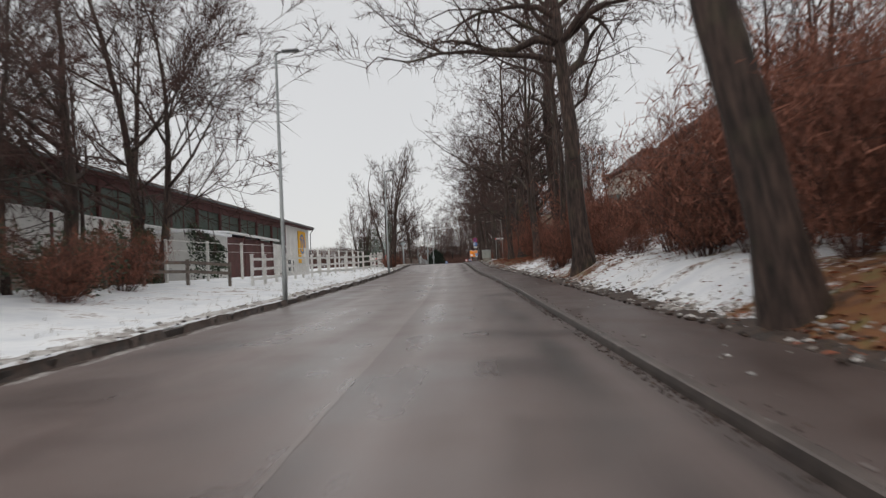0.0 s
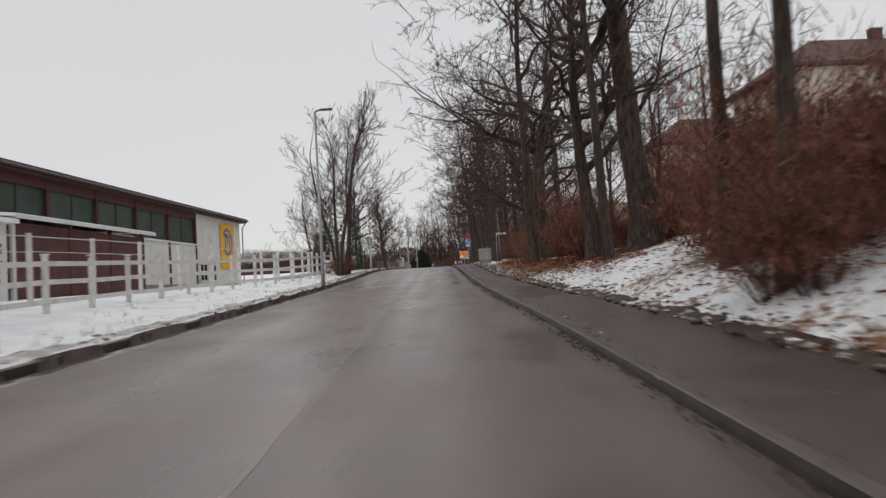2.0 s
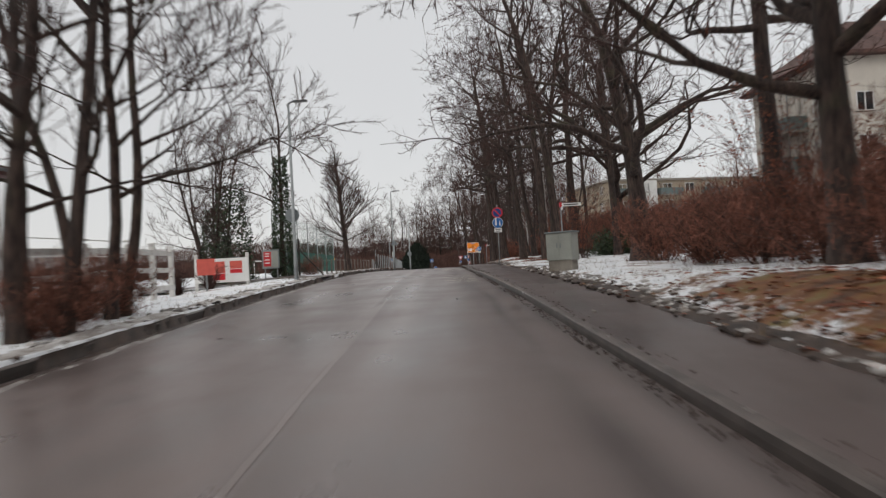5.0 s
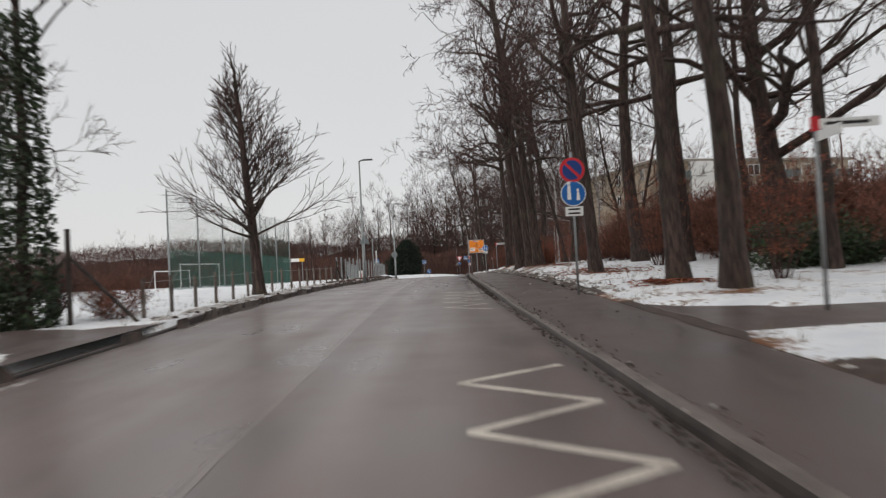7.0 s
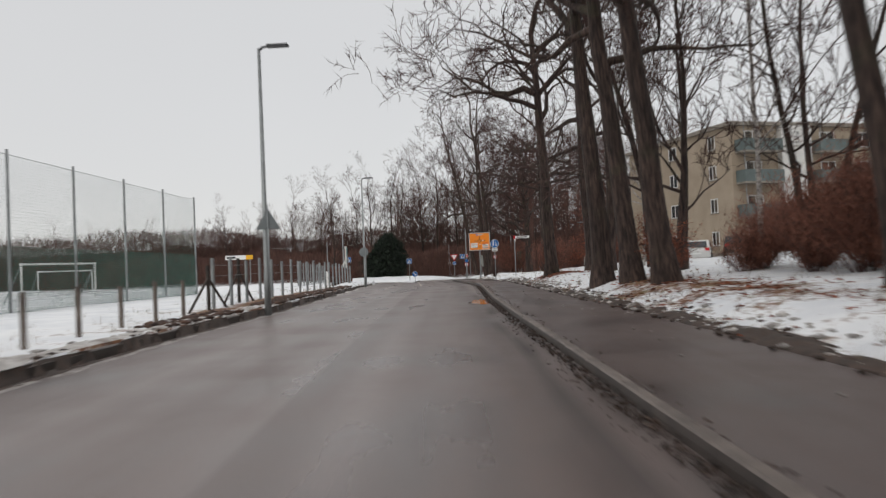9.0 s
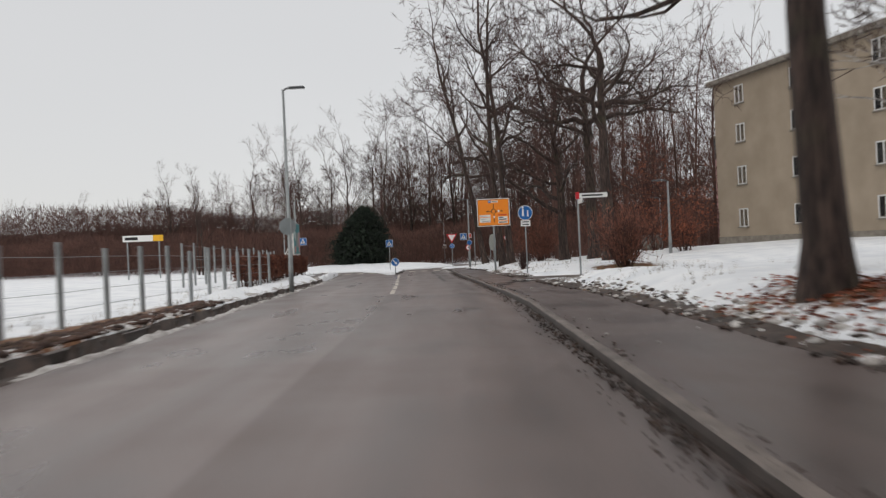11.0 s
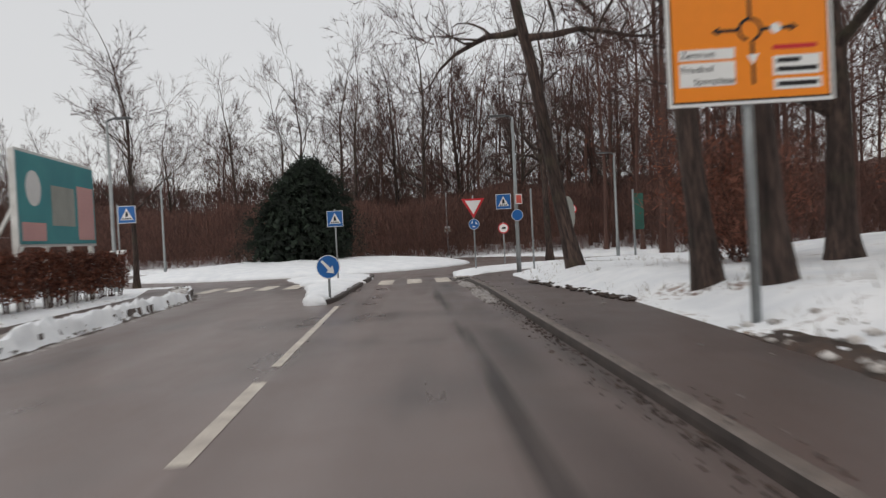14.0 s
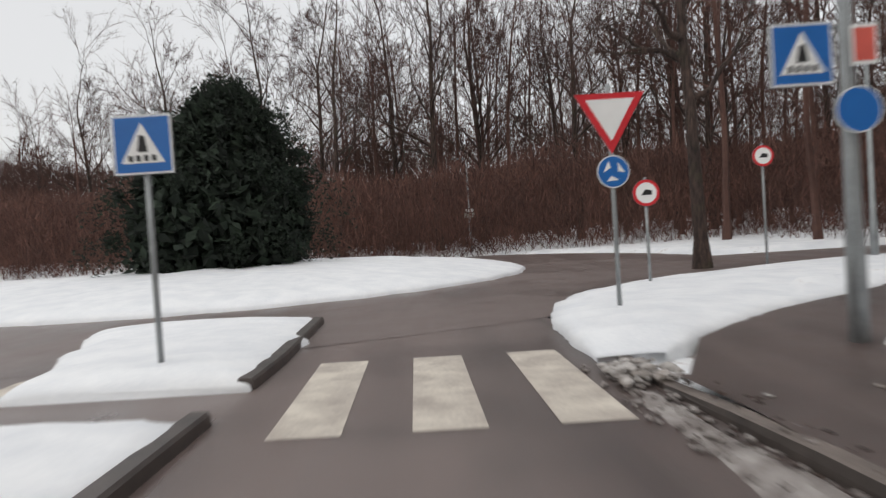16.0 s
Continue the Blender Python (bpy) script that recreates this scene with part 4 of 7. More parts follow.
OAK_LABEL = "tall bare oak with crooked dark limbs on the snowy verge"
RIGHT_TREES = [  # kind, y, u, scale, turn, trunk width, lean
    ("high_a", 0.9, 4.25, 1.2, 30, 1.0, -9.5), ("forked", 19.4, 4.76, 1.05, 0, 1.05, -3), ("wood_b", 25.4, 4.87, 0.95, 40, 1.0, 0), ("wood_c", 28.4, 5.31, 0.95, 10, 1.0, 0),
    ("high_b", 37.4, 5.36, 0.9, 10, 0.6, -2), ("high_a", 40.6, 7.4, 1.05, 60, 1.6, -2.5), ("oak_a", 41.9, 5.92, 0.95, 250, 0.8, -3.5), ("high_b", 49.8, 4.73, 0.95, 320, 0.8, -1.2), ("armed", 59.0, 6.7, 1.0, 0, 1.3, 1.5),
    ("oak_c", 64, 7.5, 0.95, 80, 1.0, -1.5), ("high_a", 72, 10, 1.0, 190, 1.0, -1.5), ("oak_a", 99.5, 12.2, 1.0, 200, 1.35, -5), ("oak_a", 81.5, 8.7, 1.05, 140, 1.15, -5), ("high_c", 88.8, 6.28, 1.0, 30, 0.9, -5), ("high_a", 92.1, 6.23, 0.95, 300, 0.9, -3.2),
    ("wood_c", 92.8, 10.4, 1.0, 20, 1.3, -1.5), ("high_b", 99.1, 5.58, 0.95, 80, 0.8, -3.7), ("high_a", 102.1, 9.63, 1.0, 140, 1.1, -1.2), ("high_c", 106.0, 8.96, 1.0, 200, 1.1, -1.2), ("wood_a", 107.7, 7.25, 1.15, 40, 1.2, -5),
    ("high_a", 113.4, 5.3, 1.0, 220, 0.95, -6), ("high_c", 115.4, 5.0, 0.95, 130, 0.95, -5), ("forked", 117.0, 4.55, 1.0, 75, 0.8, -3), ("forked", 128.2, 4.7, 0.95, 20, 0.8, -2), ("wood_b", 127.7, 7.1, 1.2, 350, 1.3, -1.5),
    ("high_a", 133.2, 7.4, 0.95, 110, 0.9, -1.5), ("wood_a", 133.0, 10.4, 1.0, 10, 1.0, -1.5), ("high_b", 161.7, 5.1, 0.95, 210, 0.72, -4), ("high_c", 163.3, 4.8, 0.95, 170, 0.72, -3), ("oak_a", 167.3, 9.4, 0.9, 60, 1.0, -1.5),
    ("high_a", 171.5, 4.6, 0.95, 320, 0.75, -10), ("high_b", 188.8, 7.3, 0.7, 20, 0.9, -1.5), ("wood_a", 104, 13, 1.05, 77, 1.0, -1.5),
    ("wood_b", 110.5, 12.0, 1.0, 280, 1.0, -1.5), ("stemmy", 123.5, 8.6, 1.15, 30, 1.0, 0), ("stemmy_b", 119.0, 11.6, 1.0, 90, 1.0, 0), ("forked", 162.31, 10.07, 0.95, 30, 1.0, -1), ("forked", 157.07, 9.61, 0.95, 200, 1.0, -1)]
for key, y, u, sc, turn, fat, lean in RIGHT_TREES:
    tree(key, at(y, u, -0.05), sc, turn, OAK_LABEL, "roadside oaks", fat=fat, lean=lean)
for y, u, turn in ((131.5, 8.8, 0), (136.5, 11, 70), (118, 9.5, 150)):
    tree("birch", at(y, u, -0.05), 0.9, turn, "slender birch with peeling white bark", "birches")
tree("fan", at_xy(-11.3, 24.3, -0.05), 1.15, 40, "bare spreading tree beside the riding hall", "yard trees")
for key, y, u, sc, turn in (("spreading_b", 17, -14.5, 1.3, 120), ("spreading", 13, -15.5, 1.2, 300), ("wood_a", 20, -19, 0.8, 20), ("wood_b", 14, -15, 0.8, 220), ("wood_c", 25, -19, 0.85, 90), ("wood_a", 11, -20, 0.9, 10), ("wood_b", 28, -20, 0.8, 50), ("spreading", 8, -13, 0.9, 230)):
    tree(key, at(y, u, -0.05), sc, turn, "bare dark tree in a thicket by the yard", "yard trees")
for key, y, u, sc, turn in (("stemmy", 60.5, -5.9, 1.0, 160), ("stemmy_b", 63.5, -6.3, 0.9, 80)):
    tree(key, at(y, u, -0.05), sc, turn, "many-stemmed bare tree growing by the kerb", "kerb trees")
tree("lime", at(98, -6.15, -0.05), 0.98, 0, "bare young lime with an egg-shaped crown", "field trees", lean=-4.0)
for key, x, y, sc, turn in (("round_b", -8.75, 87.2, 0.62, 30), ("stemmy", -12.0, 86.6, 0.75, 150), ("stemmy_b", -13.2, 88.2, 0.75, 20)):
    tree(key, at_xy(x, y, -0.05), sc, turn, "ivy-clad bare tree beside the driveway", "driveway trees")
for key, y, u, sc, turn in (("round_a", 182, -11.5, 0.6, 60), ("wood_c", 192, -22, 0.55, 60), ("wood_a", 184, -20, 0.55, 90)):
    tree(key, at(y, u, -0.05), sc, turn, "bare tree near the roundabout", "roundabout trees")


# ---------------------------------------------------------------- shrubs, thickets, hedges, woods
def leaf_cloud(rng, shape, n, size, place, slim=0.35):
    """n small leaves or leaf sprays, each a bent pair of triangles."""
    for _ in range(n):
        p = Vector(place())
        a = Vector((rng.gauss(0, 1), rng.gauss(0, 1), rng.gauss(0, 1))).normalized()
        b = a.orthogonal().normalized()
        b.rotate(Matrix.Rotation(rng.uniform(0, 6.28), 3, a))
        s = size * rng.uniform(0.6, 1.4)
        w = a.cross(b) * s * slim
        shape.add([p, p + b * s * 0.5 + w, p + b * s + a * s * 0.15, p + b * s * 0.5 - w], [(0, 1, 2), (0, 2, 3)])


def twig_cloud(rng, shape, n, size, place, width, up=0.8):
    """n thin twigs, each one narrow blade, more upright than not."""
    for _ in range(n):
        p = Vector(place())
        d = Vector((rng.gauss(0, 0.55), rng.gauss(0, 0.55), rng.gauss(up, 0.45))).normalized() * size * rng.uniform(0.5, 1.3)
        side = d.cross(Vector((rng.gauss(0, 1), rng.gauss(0, 1), rng.gauss(0, 1)))).normalized() * width
        shape.add([p - side, p + side, p + d], [(0, 1, 2)])


def shrub_meshes(seed, height, width, stems, leaves, leaf, mat_leaf, slim=0.35, mat_stem=M_TWIG):
    rng = random.Random(seed)
    wood, leafage, tips = Shape(), Shape(), []
    for _ in range(stems):
        a, o = rng.uniform(0, 6.28), rng.random() ** 0.7
        d = Vector((math.cos(a) * o * width / height * 0.9, math.sin(a) * o * width / height * 0.9, 1))
        p = Vector((math.cos(a) * o * width * 0.12, math.sin(a) * o * width * 0.12, -0.1))
        ln = height * rng.uniform(0.7, 1.1)
        pts, v = wander(rng, p, d, ln, 4, 0.16, -0.01)
        wood.tube(pts, [0.022, 0.018, 0.014, 0.010, 0.006], 3, cap=False)
        tips += pts[1:]
        for _ in range(3):
            q = pts[rng.randint(1, 3)]
            side, _v = wander(rng, q, fork(rng, v, rng.uniform(0.4, 1.0)), ln * rng.uniform(0.25, 0.5), 2, 0.2, 0.02)
            wood.tube(side, [0.012, 0.009, 0.005], 3, cap=False)
            tips += side
    spread = 0.10 if slim == 0.3 else 0.22
    spot = lambda: rng.choice(tips) + Vector((rng.gauss(0, spread), rng.gauss(0, spread), rng.gauss(0, spread))) * width * 0.35
    if slim == 0.065:
        twig_cloud(rng, leafage, int(leaves * 2.4), leaf, spot, 0.015)
    else:
        leaf_cloud(rng, leafage, leaves, leaf, spot, slim)
    return wood.mesh("branchwork", mat_stem), leafage.mesh("foliage", mat_leaf)


SHRUBS = {}
for i, (key, args) in enumerate((("thicket_a", (3.4, 3.0, 26, 1350, 0.44, M_THICKET, 0.065)), ("thicket_b", (4.2, 3.2, 26, 1350, 0.47, M_THICKET, 0.065)), ("thicket_c", (2.4, 2.6, 26, 1350, 0.36, M_THICKET, 0.065)),
                                 ("ivy_bush", (2.8, 2.6, 18, 2600, 0.14, M_IVY)), ("bare_shrub", (2.8, 1.9, 70, 1100, 0.42, M_THICKET, 0.065)), ("small_shrub", (1.25, 0.5, 40, 110, 0.26, M_TWIG, 0.065)), ("laurel", (1.5, 2.2, 24, 3000, 0.13, M_LAUREL)), ("beech_sapling", (3.2, 1.8, 24, 3000, 0.085, M_RUSTLEAF)), ("young_beech", (7.0, 3.0, 30, 3800, 0.085, M_RUSTLEAF, 0.3)))):
    SHRUBS[key] = shrub_meshes(70 + i, *args)


def shrub(key, m, scale, turn, label, group=""):
    ob = thing("shrub", label, "shrub", m @ pose(0, 0, 0, 0, 0, turn), group)
    for name, me in zip(("branchwork", "foliage"), SHRUBS[key]):
        p = new(name, me)
        p.parent, p.scale = ob, (scale,) * 3
    return ob


rng = random.Random(77)
THICKET_LABEL = "dense reddish-brown winter thicket on the bank"
for y0, y1, u0, u1, d, lo in ((-11, 16, 7.4, 15, 2.6, 0.8), (16, 47, 8.4, 15, 2.4, 0.5), (47, 60, 11.5, 17, 2.6, 0.36), (60, 79, 7.5, 14, 2.8, 0.6), (48, 62, 10, 12, 3.2, 0.32), (93, 106, 13, 20, 2.6, 0.7), (106, 116, 12.5, 20, 2.4, 0.9), (116, 126, 15.5, 22, 2.4, 0.9), (126, 140, 18, 24, 2.6, 0.9)):
    y = y0
    while y < y1:
        u = u0 + rng.uniform(0, 1)
        while u < u1:
            shrub(rng.choice(("thicket_a", "thicket_c", "thicket_c") if y > 16 else ("thicket_a", "thicket_b", "thicket_c")), at(y + rng.uniform(-1, 1), u + rng.uniform(-0.6, 0.6), -0.05), rng.uniform(lo, lo + 0.4), rng.uniform(0, 360), THICKET_LABEL, "bank thicket")
            u += rng.uniform(2.2, 3.4)
        y += d
for y, u, sc in ((1.5, 7.2, 0.8), (24, 6.6, 0.9), (27.5, 6.8, 1.0), (30.5, 6.2, 0.8), (33, 8.2, 1.1), (28.8, 5.6, 0.55), (42, 8.6, 0.6), (18.2, 6.4, 0.5), (20.6, 6.0, 0.45), (109, 17, 0.7), (124, 18, 0.6), (117.5, 8.8, 0.5), (118.8, 9.8, 0.55), (117.0, 10.6, 0.5), (116.2, 12.0, 0.6), (99.5, 12.0, 1.0), (101.5, 11.0, 0.9), (103.5, 12.5, 1.1), (98, 13.2, 1.2), (105, 14.0, 1.1)):
    shrub("thicket_c", at(y, u, -0.05), sc, y * 40, "low reddish-brown shrub under the oaks", "low shrubs")
for y, u, sc in ((54.5, 6.9, 0.6), (115.5, 5.9, 0.5), (117.5, 6.4, 0.55),  (170, 14.5, 1.0), (158.5, 14, 1.0)):
    shrub("beech_sapling", at(y, u, -0.05), sc, y * 31, "young beech holding its russet winter leaves", "beech saplings")
for y, u, sc in ((44.5, 9.5, 0.65), (46.5, 9.8, 0.8), (57.5, 9.6, 0.6), (55.5, 7.6, 0.7), (60, 7.6, 0.6), (68, 8.6, 0.7), (168.5, 15.8, 1.05), (169.6, 7.4, 0.6), (90.5, 8.0, 0.55), (101.5, 8.5, 0.6)):
    shrub("young_beech", at(y, u, -0.05), sc, y * 57, "slender young beech still holding russet leaves", "young beeches")
shrub("thicket_b", at(28.6, 6.6, -0.05), 0.95, 12, "spreading reddish-brown bush among the oaks", "low shrubs")
for y, u, sc in ((3.0, 6.2, 0.7), (5.6, 6.6, 0.9), (8.2, 6.7, 0.95), (10.4, 6.4, 0.8), (12.0, 7.6, 1.0), (14.5, 8.2, 0.9), (7.0, 8.4, 1.05), (24.4, 4.75, 0.5), (25.2, 4.5, 0.36), (25.0, 6.6, 0.62), (26.8, 5.7, 0.55), (28.8, 6.6, 0.6), (30.5, 7.2, 0.6), (43.6, 6.0, 0.72), (45.6, 6.3, 0.6), (41.5, 9.0, 0.8), (117.6, 9.3, 0.42), (116.4, 10.3, 0.5), (115.2, 9.6, 0.5), (114.4, 10.6, 0.7), (113.4, 9.9, 0.6), (112.6, 11.2, 0.85), (112.0, 10.2, 0.65), (168.6, 7.9, 0.7), (170.4, 8.4, 0.8)):
    shrub("thicket_b", at(y, u, -0.05), sc, y * 53, "large reddish-brown bush leaning over the bank", "bank bushes")
for y, u, sc, turn in ((12, 10.2, 0.5, 10), (17, 11.0, 0.6, 80), (45, 11.5, 0.5, 20), (48, 10.4, 0.5, 120), (51, 11.4, 0.55, 200), (55, 12.4, 0.6, 10), (58, 10.6, 0.55, 300), (13, 10.6, 0.6, 40), (14.5, 12, 0.7, 140), (62, 11.5, 0.6, 150)):
    tree("wood_b" if y % 2 else "round_c", at(y, u, -0.05), sc, turn, "slender young bare tree in the bank thicket", "bank trees")
shrub("bare_shrub", at_xy(5.3, 150.9, -0.05), 0.95, 20, "round bare shrub in a ring of fallen leaves", "lawn shrubs")
shrub("small_shrub", at_xy(1.1, 153.6, -0.03), 0.72, 0, "small dark shrub poking through snow", "lawn shrubs")
for y, u, sc in ((94.5, 10.2, 1.0), (95.5, 12.3, 0.9), (93.8, 11.5, 0.75)):
    shrub("laurel", at(y, u, -0.05), sc, y * 50, "green cherry laurel bush in the snow", "laurels")
for y, u, sc in ((17, -12.5, 0.75), (12, -12, 0.85), (7, -13, 0.9), (20, -15, 0.9), (2, -14, 0.9), (26, -17, 0.8), (14, -17, 1.0), (-3, -13.5, 1.0)):
    shrub("thicket_a" if y % 2 else "thicket_c", at(y, u, -0.05), sc, y * 37, "dark tangled thicket beside the yard fence", "yard thicket")
for y, u, sc in ((6, -13.5, 1.0), (10, -14.8, 1.1), (14, -13.0, 0.9), (18, -14.6, 1.0), (1, -13.8, 1.1), (25.5, -15.8, 0.8)):
    shrub("ivy_bush", at(y, u, -0.05), sc, y * 71, "dark ivy-smothered bush by the yard fence", "yard thicket")
for y, u, sc in ((60.6, -5.9, 0.5), (62.0, -6.2, 0.42), (63.6, -6.3, 0.5)):
    shrub("thicket_c", at(y, u, -0.05), sc, y * 91, "low bare shoots at the foot of a tree", "kerb shoots")
shrub("thicket_c", at_xy(-7.75, 88.6, -0.05), 0.42, 10, "clipped brown bush by the driveway", "driveway bushes")
for y, u in ((88, -8.6), (90.5, -9.2), (76.5, -9.6), (78, -8.9)):
    shrub("small_shrub", at(y, u, -0.03), 0.9, y * 60, "withered weeds in the snowy verge", "driveway bushes")


def ivy_on(x, y, radius, top, seed):
    """A sleeve of ivy round a trunk."""
    r2, s = random.Random(seed), Shape()
    def spot():
        z, a = top * r2.random() ** 1.3, r2.uniform(0, 6.28)
        w = radius * (1.25 - 0.6 * z / top) * r2.uniform(0.75, 1.25)
        return (w * math.cos(a), w * math.sin(a), z)
    leaf_cloud(r2, s, 4000, 0.12, spot)
    ob = part("ivy", s, M_IVY)
    ob.matrix_basis = at_xy(x, y)
    return tagged(ob, "dense dark ivy climbing the tree trunk", "ivy")


ivy_on(-8.75, 87.2, 0.42, 6.2, 1)
ivy_on(-11.1, 86.3, 0.85, 5.0, 2)
ivy_on(-12.6, 88.0, 0.7, 4.0, 3)
ivy_on(ax(23.5) - 14.5, 23.5, 0.5, 2.5, 4)


def hedge():
    """A clipped beech hedge along the footpath before the roundabout."""
    r2, leafage, wood = random.Random(5), Shape(), Shape()
    def spot():
        y = r2.uniform(148.5, 174)
        x = float(np.interp(y, [148, 152, 174], [-10.6, -11.2, -13.9])) + r2.choice((-0.42, 0.42, r2.uniform(-0.42, 0.42))) * r2.uniform(0.8, 1.1)
        return (x, y, land(x, y) + 0.25 + 1.05 * r2.random() ** 0.75 + (0.05 * math.sin(y * 3)))
    leaf_cloud(r2, leafage, 44000, 0.085, spot)
    for i in range(240):
        y = 148.5 + 25.5 * i / 240
        x = float(np.interp(y, [148, 152, 174], [-10.6, -11.2, -13.9])) + r2.uniform(-0.3, 0.3)
        z = land(x, y)
        wood.tube([(x, y, z - 0.1), (x + r2.uniform(-0.1, 0.1), y + r2.uniform(-0.1, 0.1), z + 0.6), (x + r2.uniform(-0.2, 0.2), y + r2.uniform(-0.2, 0.2), z + 1.15)], [0.02, 0.015, 0.008], 3, cap=False)
    ob = thing("hedge", "clipped beech hedge with dead rust-brown leaves", "hedge", pose(0, 0, 0))
    part("foliage", leafage, M_BEECH, ob)
    part("branchwork", wood, M_TWIG, ob)


hedge()


def evergreen(x, y, height, width):
    """A dark yew: broad below, drawn up to a ragged tip."""
    r2, leafage, wood = random.Random(6), Shape(), Shape()
    def girth(z):
        return width * 0.5 * float(np.interp(z / height, [0, 0.08, 0.3, 0.5, 0.7, 0.86, 0.96, 1.04], [0.86, 0.98, 1.0, 0.86, 0.60, 0.34, 0.16, 0.04]))
    blobs = []
    for i in range(150):
        a, z = r2.uniform(0, 6.28), height * r2.random() ** 0.85
        w = girth(z) * r2.uniform(0.62, 1.0) * (1 + 0.13 * math.sin(2 * a + 1) + 0.10 * math.sin(5 * a + z * 1.7))
        blobs.append((Vector((w * math.cos(a) + 0.55 * z / height, w * math.sin(a), z)), r2.uniform(0.18, 0.9) * (1.15 - 0.55 * z / height)))
    def spot():
        c, r = r2.choice(blobs)
        d = Vector((r2.gauss(0, 1), r2.gauss(0, 1), r2.gauss(0, 1) + 0.2)).normalized()
        return c + d * r * r2.uniform(0.5, 1.2)
    leaf_cloud(r2, leafage, 34000, 0.13, spot, 0.2)
    def heart():
        z, a = height * 0.92 * r2.random(), r2.uniform(0, 6.28)
        w = girth(z) * 0.85 * r2.random() ** 0.5
        return (w * math.cos(a) + 0.55 * z / height, w * math.sin(a), z)
    leaf_cloud(r2, leafage, 9000, 0.42, heart, 0.3)
    for i in range(5):
        a = i * 1.25
        wood.tube([(0.1 * math.cos(a), 0.1 * math.sin(a), -0.2), (0.4 * math.cos(a), 0.4 * math.sin(a), height * 0.4), (0.4 + 0.4 * math.cos(a), 0.4 * math.sin(a), height * 0.75)], [0.12, 0.08, 0.03], 6, cap=False)
    ob = thing("evergreen", "large dark evergreen yew on the traffic island", "tree", pose(x, y, gz(y) + 0.5))
    part("trunk", wood, M_BARK, ob)
    part("crown", leafage, M_EVERGREEN, ob)


evergreen(-12.0, 193.0, 5.8, 6.2)


def wood_stand(name, spots, seed, label, lo, hi):
    """Many bare trees of a wood as one mass."""
    r2 = random.Random(seed)
    kinds = []
    for k in range(5):
        spec = dict(WOODTREE, limbs=9, levels=3, kids=(6, 8, 4), height=18, radius=0.14, trunk=0.70, reach=0.27, first=0.38, out=0.95, lift=0.09, kink=0.24, spread=0.5, trunk_kink=0.05, sides=(3, 3, 3, 3), segs=(3, 1, 1, 1), thin=0.014, blade=2)
        w, t = tree_meshes(seed * 10 + k, spec)
        v = np.array(w.v + t.v)
        kinds.append((v, [f for f in w.f] + [tuple(i + len(w.v) for i in f) for f in t.f]))
    s = Shape()
    for x, y in spots:
        v, f = kinds[r2.randrange(5)]
        a, sc = r2.uniform(0, 6.28), r2.uniform(lo, hi) / 18
        c, d = math.cos(a) * sc, math.sin(a) * sc
        z = land(x, y)
        s.add(np.stack([x + v[:, 0] * c - v[:, 1] * d, y + v[:, 0] * d + v[:, 1] * c, z + v[:, 2] * sc], 1).tolist(), f)
    ob = new(name, s.mesh(name, M_FARWOOD))
    return tagged(ob, label, "woodland", kind="stuff")


r3 = random.Random(19)
FRONT_TREES = [(-43.0, 222, 0.74), (-36.5, 226, 0.62), (-31.5, 224, 0.86), (-27.5, 229, 0.8), (-24.0, 221, 0.9), (-20.5, 226, 0.94), (-17.0, 219, 0.98), (-14.0, 224, 1.05), (-11.5, 215, 1.0), (-8.5, 221, 1.1), (-5.5, 216, 1.08), (-2.5, 222, 1.12)]
for k in range(10):
    FRONT_TREES.append((r3.uniform(-1, 38), r3.uniform(210, 226), r3.uniform(0.95, 1.15)))
for k, (x, y, sc) in enumerate(FRONT_TREES):
    tree(("round_a", "round_b", "round_c")[k % 3], at_xy(x, y, -0.05), sc, 77 * k, "tall bare tree with a rounded crown at the wood's edge", "wood edge trees")
north = [(r3.uniform(-40, -16) if k < 30 else r3.uniform(-16, 0) if k < 56 else r3.uniform(-4, 44), r3.uniform(216, 250)) for k in range(86)]


wood_stand("wood_northwest", [q for q in north if q[0] <= -16], 4, "lower bare woodland beyond the roundabout", 9.0, 14.0)
wood_stand("wood_north", [q for q in north if -16 < q[0] <= -4], 1, "tall bare woodland behind the roundabout", 14.0, 21.0)
wood_stand("wood_northeast", [q for q in north if q[0] > -4], 5, "tall dense bare woodland behind the roundabout", 16.0, 23.0)
east = [(ax(150) + r3.uniform(10, 42), r3.uniform(186, 216)) for _ in range(60)]
wood_stand("wood_east", east, 2, "tall bare trees beside the roundabout", 16, 22)
rise = [(ax(80) + r3.uniform(26, 60), r3.uniform(112, 145)) for _ in range(22)] + [(ax(30) + r3.uniform(16, 24), r3.uniform(0, 62)) for _ in range(8)] + [(ax(170) + r3.uniform(13, 30), r3.uniform(166, 186)) for _ in range(18)]
wood_stand("wood_rise", rise, 6, "bare trees on the rise before the houses", 9, 15)
west = [(r3.uniform(-190, -42), r3.uniform(226, 256)) for _ in range(34)]
wood_stand("wood_west", west, 3, "distant bare wood beyond the sports field", 9, 13)


